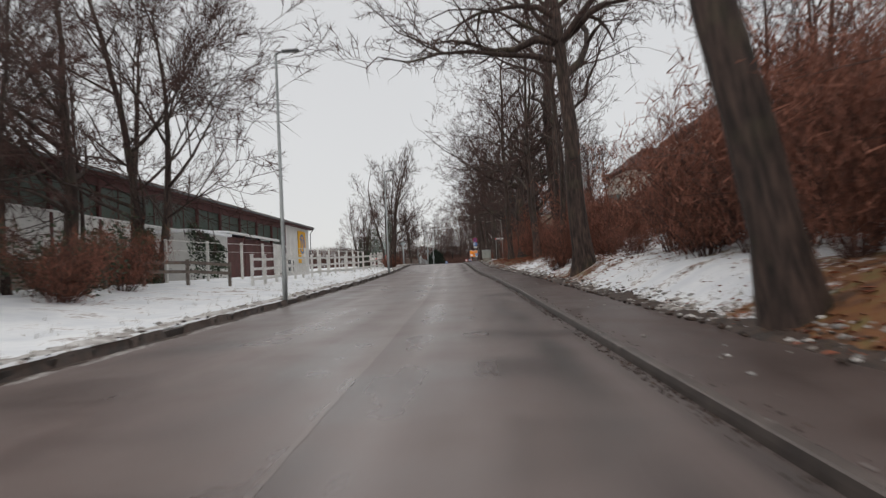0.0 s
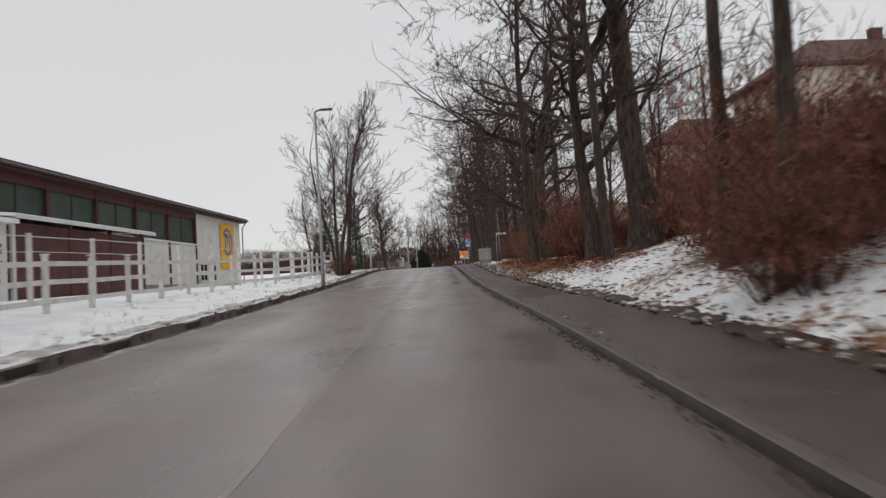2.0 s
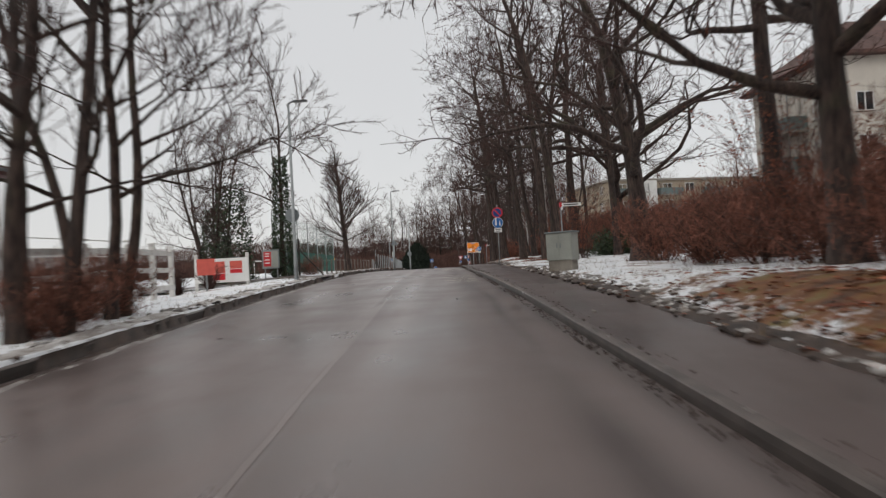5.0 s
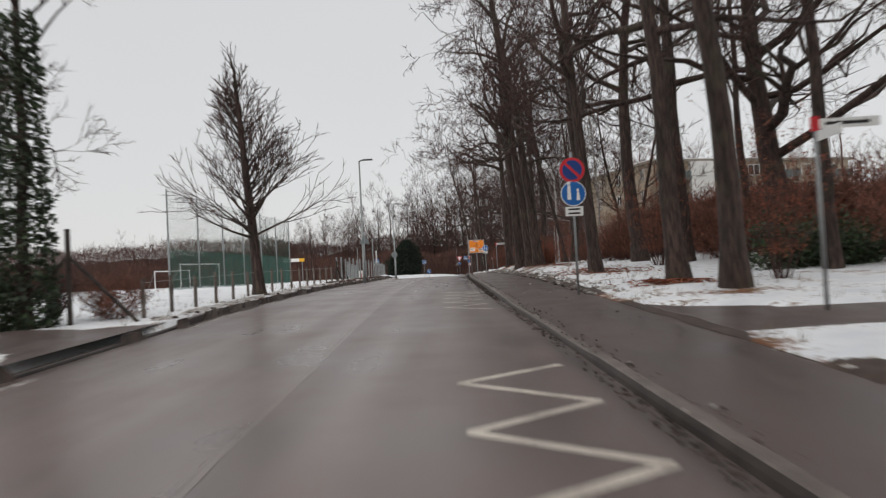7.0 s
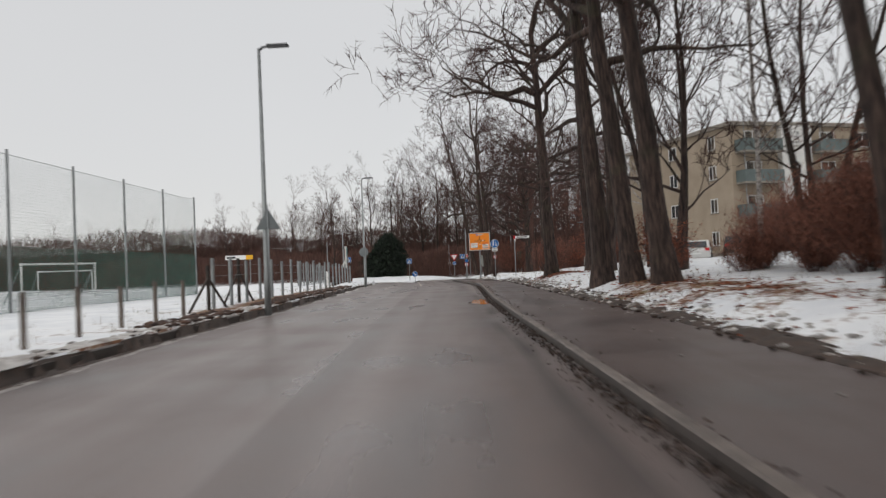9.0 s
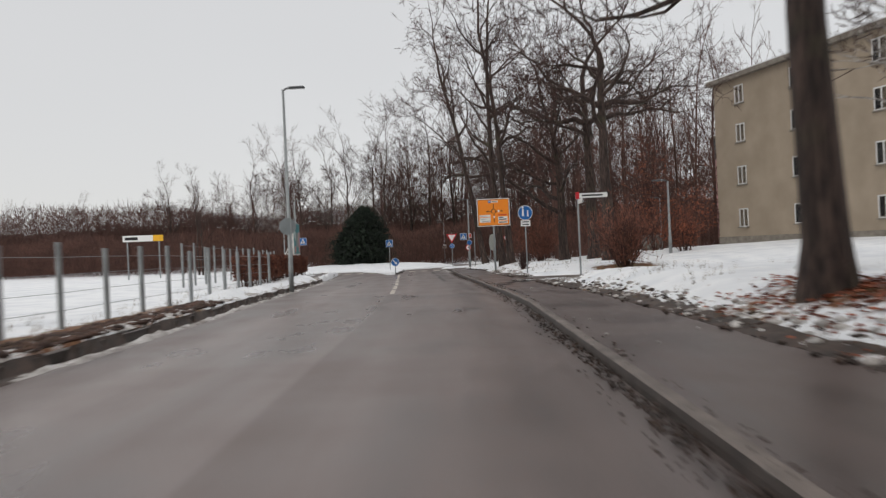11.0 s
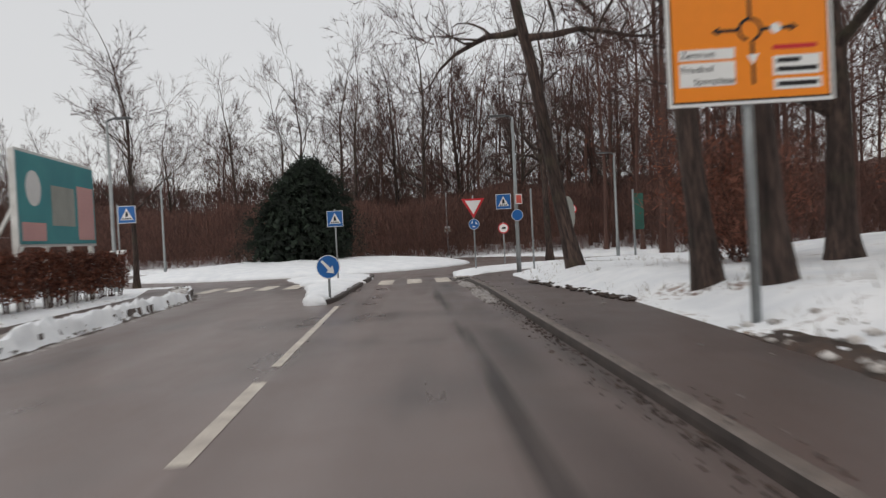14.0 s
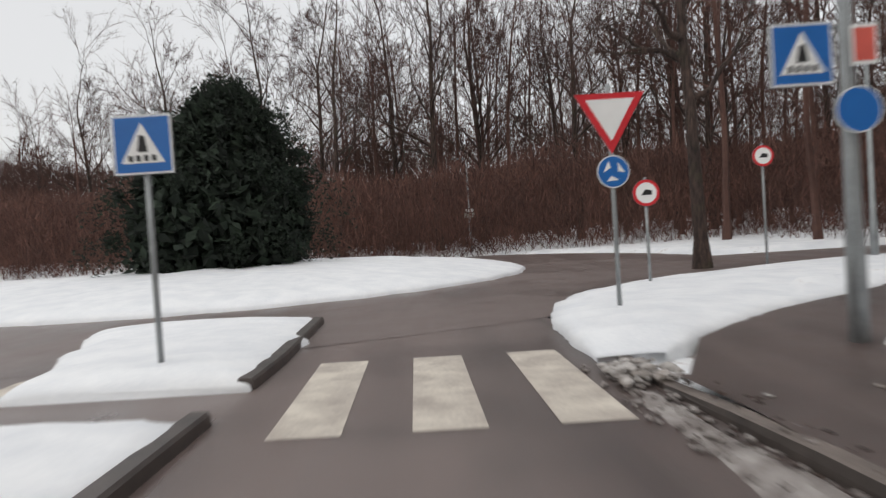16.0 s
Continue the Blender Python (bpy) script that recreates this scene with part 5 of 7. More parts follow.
def brush(name, n, length, width, place, label, mat, up=0.9):
    """A mass of thin bare shoots: narrow blades whose places and heights the function gives."""
    g = np.random.default_rng(n)
    x, y, h = place(g, n)
    cells, z = {}, np.empty(n)
    for i, key in enumerate(zip(np.round(x / 2).astype(int).tolist(), np.round(y / 2).astype(int).tolist())):
        if key not in cells:
            cells[key] = land(key[0] * 2.0, key[1] * 2.0)
        z[i] = cells[key]
    root = np.stack([x, y, z - 0.4 + h], 1)
    d = np.stack([g.normal(0, 0.5, n), g.normal(0, 0.5, n), g.normal(up, 0.4, n)], 1)
    d *= (length * g.uniform(0.5, 1.3, n) / np.linalg.norm(d, axis=1))[:, None]
    side = np.cross(d, g.normal(0, 1, (n, 3)))
    side *= (width * g.uniform(0.6, 1.4, n) / np.linalg.norm(side, axis=1))[:, None]
    verts = np.stack([root - side, root + side, root + d], 1).reshape(-1, 3)
    me = bpy.data.meshes.new(name)
    me.from_pydata(verts.tolist(), [], np.arange(3 * n).reshape(-1, 3).tolist())
    me.materials.append(mat)
    return tagged(new(name, me), label, "undergrowth", kind="stuff")


def wavy(x, a, b):
    """A slow wave along x between about -1 and 1."""
    return 0.6 * np.sin(x * a + 1.3) + 0.4 * np.sin(x * b + 0.4)


def north_brush(g, n):
    x = g.uniform(-75, 70, n)
    y = 206 + g.random(n) ** 1.3 * 16 + 0.03 * np.abs(x + 5) ** 1.4 * np.where(x < 0, 1, -0.15)
    return x, y, (5.0 + 0.7 * wavy(x, 0.35, 1.1)) * g.random(n)


def back_brush(g, n):
    x = g.uniform(-60, 40, n)
    top = np.interp(x, [-60, -30, -12, 40], [7.5, 8.0, 9.5, 10.5]) + 0.8 * wavy(x, 0.3, 0.9)
    return x, g.uniform(226, 244, n), top * g.random(n) ** 0.9


def west_brush(g, n):
    x = g.uniform(-240, -40, n)
    top = np.interp(x, [-240, -130, -70, -40], [7.0, 9.0, 10.0, 9.0]) + 0.9 * wavy(x, 0.11, 0.37)
    return x, g.uniform(222, 244, n), top * g.random(n) ** 0.9


def east_brush(g, n):
    near = g.random(n) < 0.5
    x = np.where(near, ax(150) + g.uniform(12, 60, n), ax(60) + g.uniform(16, 40, n))
    y = np.where(near, g.uniform(182, 206, n), g.uniform(-15, 110, n))
    return x, y, 4.6 * g.random(n) ** 1.2


brush("undergrowth_north", 190000, 0.95, 0.018, north_brush, "dark brown undergrowth along the wood's edge", M_BRUSH)
brush("undergrowth_back", 90000, 1.3, 0.03, back_brush, "dark brown thicket deeper in the wood", M_FARWOOD)
brush("undergrowth_west", 130000, 1.4, 0.035, west_brush, "dark brown wood edge beyond the sports field", M_FARWOOD)
brush("undergrowth_east", 110000, 0.95, 0.016, east_brush, "brown undergrowth beneath the trees on the rise", M_BRUSH)


def wood_mass():
    """The closed depth of the wood behind its edge: a rough, lumpy bulk of crowns seen far off."""
    s, n = Shape(), 9
    rows = []
    for x in steps(-240, 70, 1.1):
        top = 0.82 * float(np.interp(x, [-240, -130, -70, -40, -12, 70], [7.0, 9.0, 10.0, 8.5, 9.5, 10.5])) + 0.9 * noise.noise((x * 0.12, 1, 4)) + 0.7 * noise.noise((x * 0.6, 3, 4))
        g = land(x, 246.0)
        row = []
        for k in range(n):
            t = k / (n - 1)
            rough = noise.noise((x * 0.5, t * 5, 8)) + 0.7 * noise.noise((x * 1.3, t * 11, 2))
            row.append((x + 0.5 * rough, 245.0 + 8 * t ** 2 + 1.2 * rough, g - 0.6 + top * math.sin(t * math.pi * 0.5) + 0.4 * rough * t))
        rows.append(row)
    s.add([p for r in rows for p in r], [(j * n + i, (j + 1) * n + i, (j + 1) * n + i + 1, j * n + i + 1) for j in range(len(rows) - 1) for i in range(n - 1)])
    return tagged(new("wood_depth", s.mesh("wood_depth", M_FARWOOD)), "dense brown depth of the bare wood", "woodland", kind="stuff")


wood_mass()


# ---------------------------------------------------------------- riding hall on the left
def riding_hall():
    x0, x1, ya, yb, eave = -17.5, -36.0, 8.0, 78.2, 5.75
    z0 = -2.2
    hall = thing("riding_hall", "long riding hall with white plaster and green glazing", "hall", pose(0, 0, 0))
    s = Shape().box(x1, x0 - 0.1, ya, yb, z0, 3.3)
    s.box(x1, x0 - 0.1, 68.4, yb, 3.3, eave - 0.05)
    s.box(x1, x0 - 0.8, ya, 68.4, 3.3, eave - 0.05)
    part("wall", s, M_PLASTER, hall)
    for i in range(13):
        a, b = ya + 0.3 + i * 4.62, ya + 0.3 + (i + 1) * 4.62
        part("glazing", Shape().box(x0 - 0.30, x0 - 0.24, a + 0.12, b - 0.12, 3.32, eave - 0.35), M_GREENGLASS, hall, "dull green glazing panel")
        part("post", Shape().box(x0 - 0.34, x0 - 0.06, b - 0.13, b + 0.13, z0 + 1.0, eave - 0.05), M_FASCIA, hall)
        part("glazing_bar", Shape().box(x0 - 0.26, x0 - 0.19, (a + b) / 2 - 0.03, (a + b) / 2 + 0.03, 3.32, eave - 0.35), M_BRICKRED, hall)
    part("sill", Shape().box(x0 - 0.35, x0 + 0.05, ya, 68.5, 3.26, 3.36), M_FRAME, hall)
    part("fascia", Shape().box(x0 - 0.35, x0 + 0.38, ya - 0.4, yb + 0.4, eave - 0.05, eave + 0.18), M_FASCIA, hall)
    part("lintel", Shape().box(x0 - 0.36, x0 - 0.1, ya, 68.4, eave - 0.55, eave - 0.052), M_FASCIA, hall)
    roof = Shape()
    zr, zt = eave + 0.14, eave + 1.9
    xm = (x0 + x1) / 2
    roof.add([(x0 + 0.5, ya - 0.5, zr + 0.08), (x0 + 0.5, yb + 0.6, zr + 0.08), (xm, yb + 0.6, zt + 0.1), (xm, ya - 0.5, zt + 0.1), (x0 + 0.5, ya - 0.5, zr + 0.16), (x0 + 0.5, yb + 0.6, zr + 0.16), (xm, yb + 0.6, zt + 0.2), (xm, ya - 0.5, zt + 0.2)],
             [(0, 1, 2, 3), (7, 6, 5, 4), (0, 4, 5, 1), (1, 5, 6, 2), (2, 6, 7, 3), (3, 7, 4, 0)])
    roof.add([(x1 - 0.5, ya - 0.5, zr + 0.08), (x1 - 0.5, yb + 0.6, zr + 0.08), (xm, yb + 0.6, zt + 0.2), (xm, ya - 0.5, zt + 0.2)], [(0, 1, 2, 3)])
    roof.add([(x0 - 0.1, yb, eave), (xm, yb, zt), (x1, yb, eave)], [(0, 1, 2)])
    part("roof", roof, M_ROOF, hall)
    part("gutter", Shape().tube([(x0 + 0.52, ya - 0.5, eave + 0.14), (x0 + 0.52, yb + 0.6, eave + 0.14)], [0.07, 0.07], 8), M_LAMP, hall)
    part("downpipe", Shape().tube([(x0 + 0.5, yb + 0.35, eave + 0.1), (x0 + 0.08, yb + 0.25, eave - 0.5), (x0 + 0.08, yb + 0.25, z0)], [0.05] * 3, 8), M_LAMP, hall)
    part("plinth", Shape().box(x0 - 0.12, x0 - 0.04, ya, yb + 0.02, z0, 0.35), M_CONCRETE, hall)
    for yy in (68.9, 70.75):
        w = part("window", Shape().box(x0 - 0.12, x0 - 0.06, yy, yy + 1.4, 0.6, 1.9), M_WINDOW, hall)
        f = Shape()
        for a, b, c, d in ((yy - 0.06, yy + 1.46, 1.84, 1.94), (yy - 0.06, yy + 1.46, 0.54, 0.64), (yy - 0.06, yy + 0.04, 0.54, 1.94), (yy + 1.36, yy + 1.46, 0.54, 1.94), (yy + 0.67, yy + 0.73, 0.6, 1.9), (yy, yy + 1.4, 1.10, 1.36)):
            f.box(x0 - 0.11, x0 - 0.02, a, b, c, d)
        part("window_frame", f, M_FRAME, w)
    banner = part("banner", Shape().box(x0 - 0.06, x0 + 0.01, 73.25, 76.35, 1.62, 5.33), M_YELLOW, hall, "yellow banner with a blue emblem")
    mark, pale = Shape(), Shape()
    arc = [(0.5 + 5.2 * k / 26, r, e) for k in range(27) for r, e in ((0.88, 0.012), (0.88, 0.017), (1.16, 0.017), (1.16, 0.012))]
    mark.add([(x0 + e, 74.8 - r * math.cos(t), 3.85 + r * math.sin(t)) for t, r, e in arc], [(4 * k + i, 4 * k + i + 1, 4 * k + i + 5, 4 * k + i + 4) for k in range(26) for i in range(3)])
    for a, b, c, d in ((74.15, 74.42, 3.2, 4.5), (74.15, 74.85, 4.25, 4.5), (74.65, 74.9, 3.7, 4.5), (75.1, 75.35, 3.2, 4.4), (75.1, 75.6, 4.2, 4.42)):
        pale.box(x0 + 0.018, x0 + 0.022, a, b, c, d)
    part("emblem", mark, M_EMBLEM, banner)
    part("emblem_inner", pale, M_EMBLEM, banner)


riding_hall()


def porch():
    """The lean-to of red-brown boards in front of the hall."""
    xf, xb, ya, yb = -14.2, -17.55, 42.0, 52.9
    zb = -0.75
    ob = thing("lean_to", "red-brown boarded lean-to with a snowy roof edge", "shed", pose(0, 0, 0))
    for i in range(25):
        y = ya + 0.3 + (yb - ya - 0.6) * i / 25
        part("board", Shape().box(xf - 0.06, xf - 0.02 + 0.006 * (i % 2), y, y + 0.57, zb, 2.75), M_BRICKRED, ob)
    for y in (ya + 0.1, 46.0, 49.5, yb - 0.1):
        bevel(part("post", Shape().box(xf - 0.14, xf + 0.02, y - 0.1, y + 0.1, zb - 0.2, 2.95), M_FASCIA if y > ya + 1 else M_FRAME, ob), 0.01)
    part("side_wall", Shape().box(xb, xf - 0.1, ya - 0.05, ya + 0.05, zb, 2.85), M_BRICKRED, ob)
    part("side_wall", Shape().box(xb, xf - 0.1, yb - 0.05, yb + 0.05, zb, 2.85), M_PLASTER, ob)
    roof = Shape().add([(xf + 0.45, ya - 0.4, 2.92), (xf + 0.45, yb + 0.4, 2.92), (xb + 0.1, yb + 0.4, 3.24), (xb + 0.1, ya - 0.4, 3.24), (xf + 0.45, ya - 0.4, 3.04), (xf + 0.45, yb + 0.4, 3.04), (xb + 0.1, yb + 0.4, 3.36), (xb + 0.1, ya - 0.4, 3.36)],
                       [(0, 1, 2, 3), (7, 6, 5, 4), (0, 4, 5, 1), (1, 5, 6, 2), (2, 6, 7, 3), (3, 7, 4, 0)])
    part("roof", roof, M_SNOW, ob, "thin snow on the lean-to roof")
    part("fascia", Shape().box(xf + 0.452, xf + 0.50, ya - 0.42, yb + 0.42, 2.84, 2.98), M_FRAME, ob)
    annex = thing("annex", "small white plastered annex overgrown with ivy", "shed", pose(0, 0, 0))
    part("wall", Shape().box(-17.55, -14.0, 35.5, 41.4, -1.2, 2.6), M_PLASTER, annex)
    part("roof", Shape().box(-17.6, -13.6, 35.1, 41.6, 2.6, 2.78), M_SNOW, annex)
    r2, s = random.Random(31), Shape()
    def spot():
        y = r2.uniform(35.0, 40.4)
        top = 3.1 - 0.25 * (y - 35)
        return (-13.95 + r2.uniform(-0.1, 0.35), y, top - (top + 0.8) * r2.random() ** 2 * (0.55 + 0.45 * math.sin(y * 2.6) ** 2))
    leaf_cloud(r2, s, 2600, 0.16, spot)
    part("ivy", s, M_IVY, annex, "dark ivy hanging over the wall")


porch()


# ---------------------------------------------------------------- fences on the left
def fence_line(nodes, spacing):
    """Points at even steps along a line of (x, y)."""
    pts, carry = [], 0.0
    for (xa, ya), (xb, yb) in zip(nodes, nodes[1:]):
        d = math.hypot(xb - xa, yb - ya)
        t = carry
        while t < d:
            pts.append((xa + (xb - xa) * t / d, ya + (yb - ya) * t / d))
            t += spacing
        carry = t - d
    return pts


def rail_fence(nodes, spacing, height, rails, mat, name, label, tops):
    pts = fence_line(nodes, spacing)
    ob = thing(name, label, "fence", pose(0, 0, 0))
    r2 = random.Random(len(pts))
    for x, y in pts:
        z = land(x, y)
        bevel(part("post", Shape().box(x - 0.065, x + 0.065, y - 0.065, y + 0.065, z - 0.3, z + height + r2.uniform(-0.03, 0.03)), mat, ob), 0.012, 1)
        if tops:
            part("post_cap", Shape().box(x - 0.085, x + 0.085, y - 0.085, y + 0.085, z + height + 0.03, z + height + 0.07), mat, ob)
    for (xa, ya), (xb, yb) in zip(pts, pts[1:]):
        za, zb = land(xa, ya), land(xb, yb)
        for h, w in rails:
            part("rail", Shape().bar((xa + 0.08, ya, za + h + r2.uniform(-0.01, 0.01)), (xb + 0.08, yb, zb + h + r2.uniform(-0.01, 0.01)), 0.04, w), mat, ob)
    return ob


rail_fence([(-6.7, 25.5), (-7.5, 38), (-7.6, 47), (-6.9, 53), (-6.35, 57), (-6.6, 66), (-8.2, 73)], 2.45, 1.46, ((1.28, 0.13), (0.80, 0.13), (0.31, 0.13)), M_WHITEWOOD, "paddock_fence", "white three-rail paddock fence standing in snow", True)
rail_fence([(-10.5, 24.5), (-9.4, 33), (-9.9, 45), (-9.6, 60), (-10.2, 76)], 3.8, 2.1, ((2.02, 0.03), (1.55, 0.02)), M_WHITEWOOD, "tape_fence", "tall thin paddock posts strung with white tape", False)
rail_fence([(-11.5, 12), (-9.6, 21), (-7.2, 24.6)], 2.2, 1.15, ((1.0, 0.14), (0.6, 0.14)), M_GREYWOOD, "timber_fence", "weathered grey timber rail fence", False)


def post_fence(pts, height, width, mat, name, label, wires):
    ob = thing(name, label, "fence", pose(0, 0, 0))
    for i, (x, y) in enumerate(pts):
        z = land(x, y)
        part("post", Shape().tube([(x, y, z - 0.3), (x, y, z + height * (1 + 0.04 * math.sin(i * 2.3)))], [width, width], 8), mat, ob)
    for (xa, ya), (xb, yb) in zip(pts, pts[1:]):
        za, zb = land(xa, ya), land(xb, yb)
        for h in wires:
            part("wire", Shape().tube([(xa, ya, za + h), (xb, yb, zb + h)], [0.006, 0.006], 3, cap=False), M_STEEL, ob)
    return ob


LOW = [(ax(y) - 6.25, y) for y in steps(88.7, 113.5, 1.65)]
post_fence(LOW, 0.85, 0.045, M_GREYWOOD, "low_fence", "row of short grey posts along the sports field", (0.75,))
TALL = [(ax(y) - 6.4, y) for y in steps(116.2, 148, 1.65)]
post_fence(TALL, 1.4, 0.05, M_STEEL, "field_fence", "grey steel posts with wire around the sports field", (0.3, 0.6, 0.9, 1.2))
FAR = [(float(np.interp(y, [148, 180], [-13.5, -17.5])), y) for y in steps(150, 180, 2.2)]
post_fence(FAR, 1.9, 0.05, M_STEEL, "court_fence", "tall steel fence posts behind the hedge", (0.6, 1.2, 1.8))


def brace(x, y, dx, dy, h):
    z = land(x, y)
    ob = thing("braced_post", "fence corner post with two slanting braces", "fence post", pose(x, y, z))
    part("post", Shape().tube([(0, 0, -0.3), (0, 0, h)], [0.05, 0.05], 8), M_OLDWOOD, ob)
    part("brace", Shape().tube([(dx, dy, -0.1), (0, 0, h * 0.72)], [0.035, 0.035], 6), M_OLDWOOD, ob)
    part("brace", Shape().tube([(-dx, -dy, -0.1), (0, 0, h * 0.72)], [0.035, 0.035], 6), M_OLDWOOD, ob)


brace(-8.0, 87.4, 1.2, 0.5, 1.9)
brace(ax(115.5) - 6.3, 115.5, 0.1, 1.3, 1.2)
brace(ax(119) - 6.5, 119.0, 0.1, 1.3, 1.4)


def ball_net():
    """Tall poles with a top cable and a thin net beside the pitch."""
    ob = thing("ball_net", "tall white poles carrying a ball net", "net", pose(0, 0, 0))
    ys = [111.5, 115.7, 119.9, 124, 128.2, 132.4, 136.6]
    for y in ys:
        z = land(-16.4, y)
        part("pole", Shape().tube([(-16.4, y, z - 0.3), (-16.4, y, 7.1)], [0.055, 0.045], 8), M_STEEL, ob)
    part("cable", Shape().tube([(-16.4, ys[0], 7.0)] + [(-16.4, (a + b) / 2, 6.93) for a, b in zip(ys, ys[1:])] + [(-16.4, ys[-1], 7.0)], [0.012] * (len(ys) + 1), 4), M_STEEL, ob)
    for z0, z1, gap, r in ((1.05, 3.85, 0.085, 0.011), (3.85, 6.95, 0.11, 0.0036)):
        for a, b in zip(ys, ys[1:]):
            net = Shape()
            for i in range(int((b - a) / gap)):
                net.tube([(-16.4, a + gap * i, z0), (-16.4, a + gap * i, z1)], [r] * 2, 3, cap=False)
            for i in range(int((z1 - z0) / gap)):
                net.tube([(-16.4, a, z0 + gap * i), (-16.4, b, z0 + gap * i)], [r * 0.7] * 2, 3, cap=False)
            part("net", net, M_GREENNET, ob)


ball_net()


def goal(x, y, turn):
    ob = thing("football_goal", "white football goal on the snowy pitch", "goal", pose(x, y, land(x, y), 0, 0, turn))
    for sx in (-2.5, 2.5):
        part("upright", Shape().tube([(sx, 0, -0.1), (sx, 0, 2.1)], [0.06, 0.06], 8), M_WHITE, ob)
        part("stay", Shape().tube([(sx, 0, 2.05), (sx, 1.4, 0)], [0.03, 0.03], 6), M_STEEL, ob)
    part("crossbar", Shape().tube([(-2.56, 0, 2.1), (2.56, 0, 2.1)], [0.06, 0.06], 8), M_WHITE, ob)


goal(-25, 138, 70)
goal(-37, 160, 60)


# ---------------------------------------------------------------- houses on the right
def window(parent, m, w, h, panes=2):
    """A window set into a wall that faces -y of m."""
    f = Shape()
    for a, b, c, d in ((-w / 2, w / 2, -h / 2, -h / 2 + 0.07), (-w / 2, w / 2, h / 2 - 0.07, h / 2), (-w / 2, -w / 2 + 0.07, -h / 2, h / 2), (w / 2 - 0.07, w / 2, -h / 2, h / 2)):
        f.box(a, b, -0.03, 0.08, c, d, m)
    for i in range(1, panes):
        x = -w / 2 + w * i / panes
        f.box(x - 0.04, x + 0.04, -0.025, 0.08, -h / 2, h / 2, m)
    win = part("window", f, M_FRAME, parent)
    part("pane", Shape().box(-w / 2 + 0.05, w / 2 - 0.05, 0.0, 0.04, -h / 2 + 0.05, h / 2 - 0.05, m), M_WINDOW, win)
    part("sill", Shape().box(-w / 2 - 0.06, w / 2 + 0.06, -0.12, 0.0, -h / 2 - 0.06, -h / 2, m), M_CONCRETE, win)
    return win


def apartment_block(corner, turn, west, south, base, top, wall, name, label, balconies, white=False):
    """A four-storey block: corner nearest the road, its west wall and its balcony side."""
    ob = thing(name, label, "apartment block", pose(*corner, base, 0, 0, turn))
    h = top - base
    part("wall", Shape().box(0, south, 0, west, -1.0, h), wall, ob)
    part("roof", Shape().box(-0.35, south + 0.35, -0.35, west + 0.35, h, h + 0.28), M_CONCRETE, ob)
    part("roof_snow", Shape().box(-0.3, south + 0.3, -0.3, west + 0.3, h + 0.284, h + 0.36), M_SNOW, ob)
    part("plinth", Shape().box(-0.03, south, -0.03, west + 0.03, -1.0, 0.45), M_CONCRETE, ob)
    levels = [1.6, 4.25, 6.9, 9.3]
    for z in levels[:4]:
        if z > h - 0.6:
            continue
        for y, w in ((west * 0.16, 0.9), (west * 0.52, 1.15), (west * 0.84, 0.8)):
            window(ob, Matrix.Translation((-0.0, y, z)) @ Matrix.Rotation(radians(-90), 4, "Z"), w, 1.15)
        for i in range(int(south / 3.6)):
            x = 2.0 + 3.6 * i
            front = -0.5 if white and i == 1 else 0.0
            window(ob, Matrix.Translation((x, front, z)), 1.5 if i != 1 else 0.9, 1.25, 2)
            if balconies and i % 2 == 0:
                bal = part("balcony", Shape().box(x - 1.7, x + 1.9, -1.1, 0, z - 1.2, z - 1.06), M_CONCRETE, ob)
                part("parapet", Shape().box(x - 1.7, x + 1.9, -1.1, -1.04, z - 1.06, z - 0.15), M_BALCONY, bal)
                part("parapet_side", Shape().box(x - 1.7, x - 1.62, -1.04, 0, z - 1.06, z - 0.15), M_BALCONY, bal)
                part("balcony_post", Shape().tube([(x - 1.66, -1.06, z - 0.15), (x - 1.66, -1.06, z + 1.4)], [0.03, 0.03], 6), M_STEEL, bal)
    if wall is M_PINK:
        part("attic", Shape().box(-0.06, south + 0.06, -0.06, west + 0.06, h - 2.0, h - 0.004), M_SIGNBACK, ob, "grey-green clad top storey")
    if white:
        part("stair_wall", Shape().box(4.3, 7.2, -0.5, -0.002, -1.0, h - 0.002), M_PLASTER, ob, "white plastered stairwell")
    return ob


apartment_block((19.8, 152.8), 18, 14.9, 26, 2.3, 12.6, M_BEIGE, "apartment_block", "beige four-storey apartment block with balconies", True, True)
apartment_block((27.5, 180.0), 18, 12, 22, 2.2, 12.4, M_PINK, "apartment_block", "pink rendered apartment block behind shrubs", False)


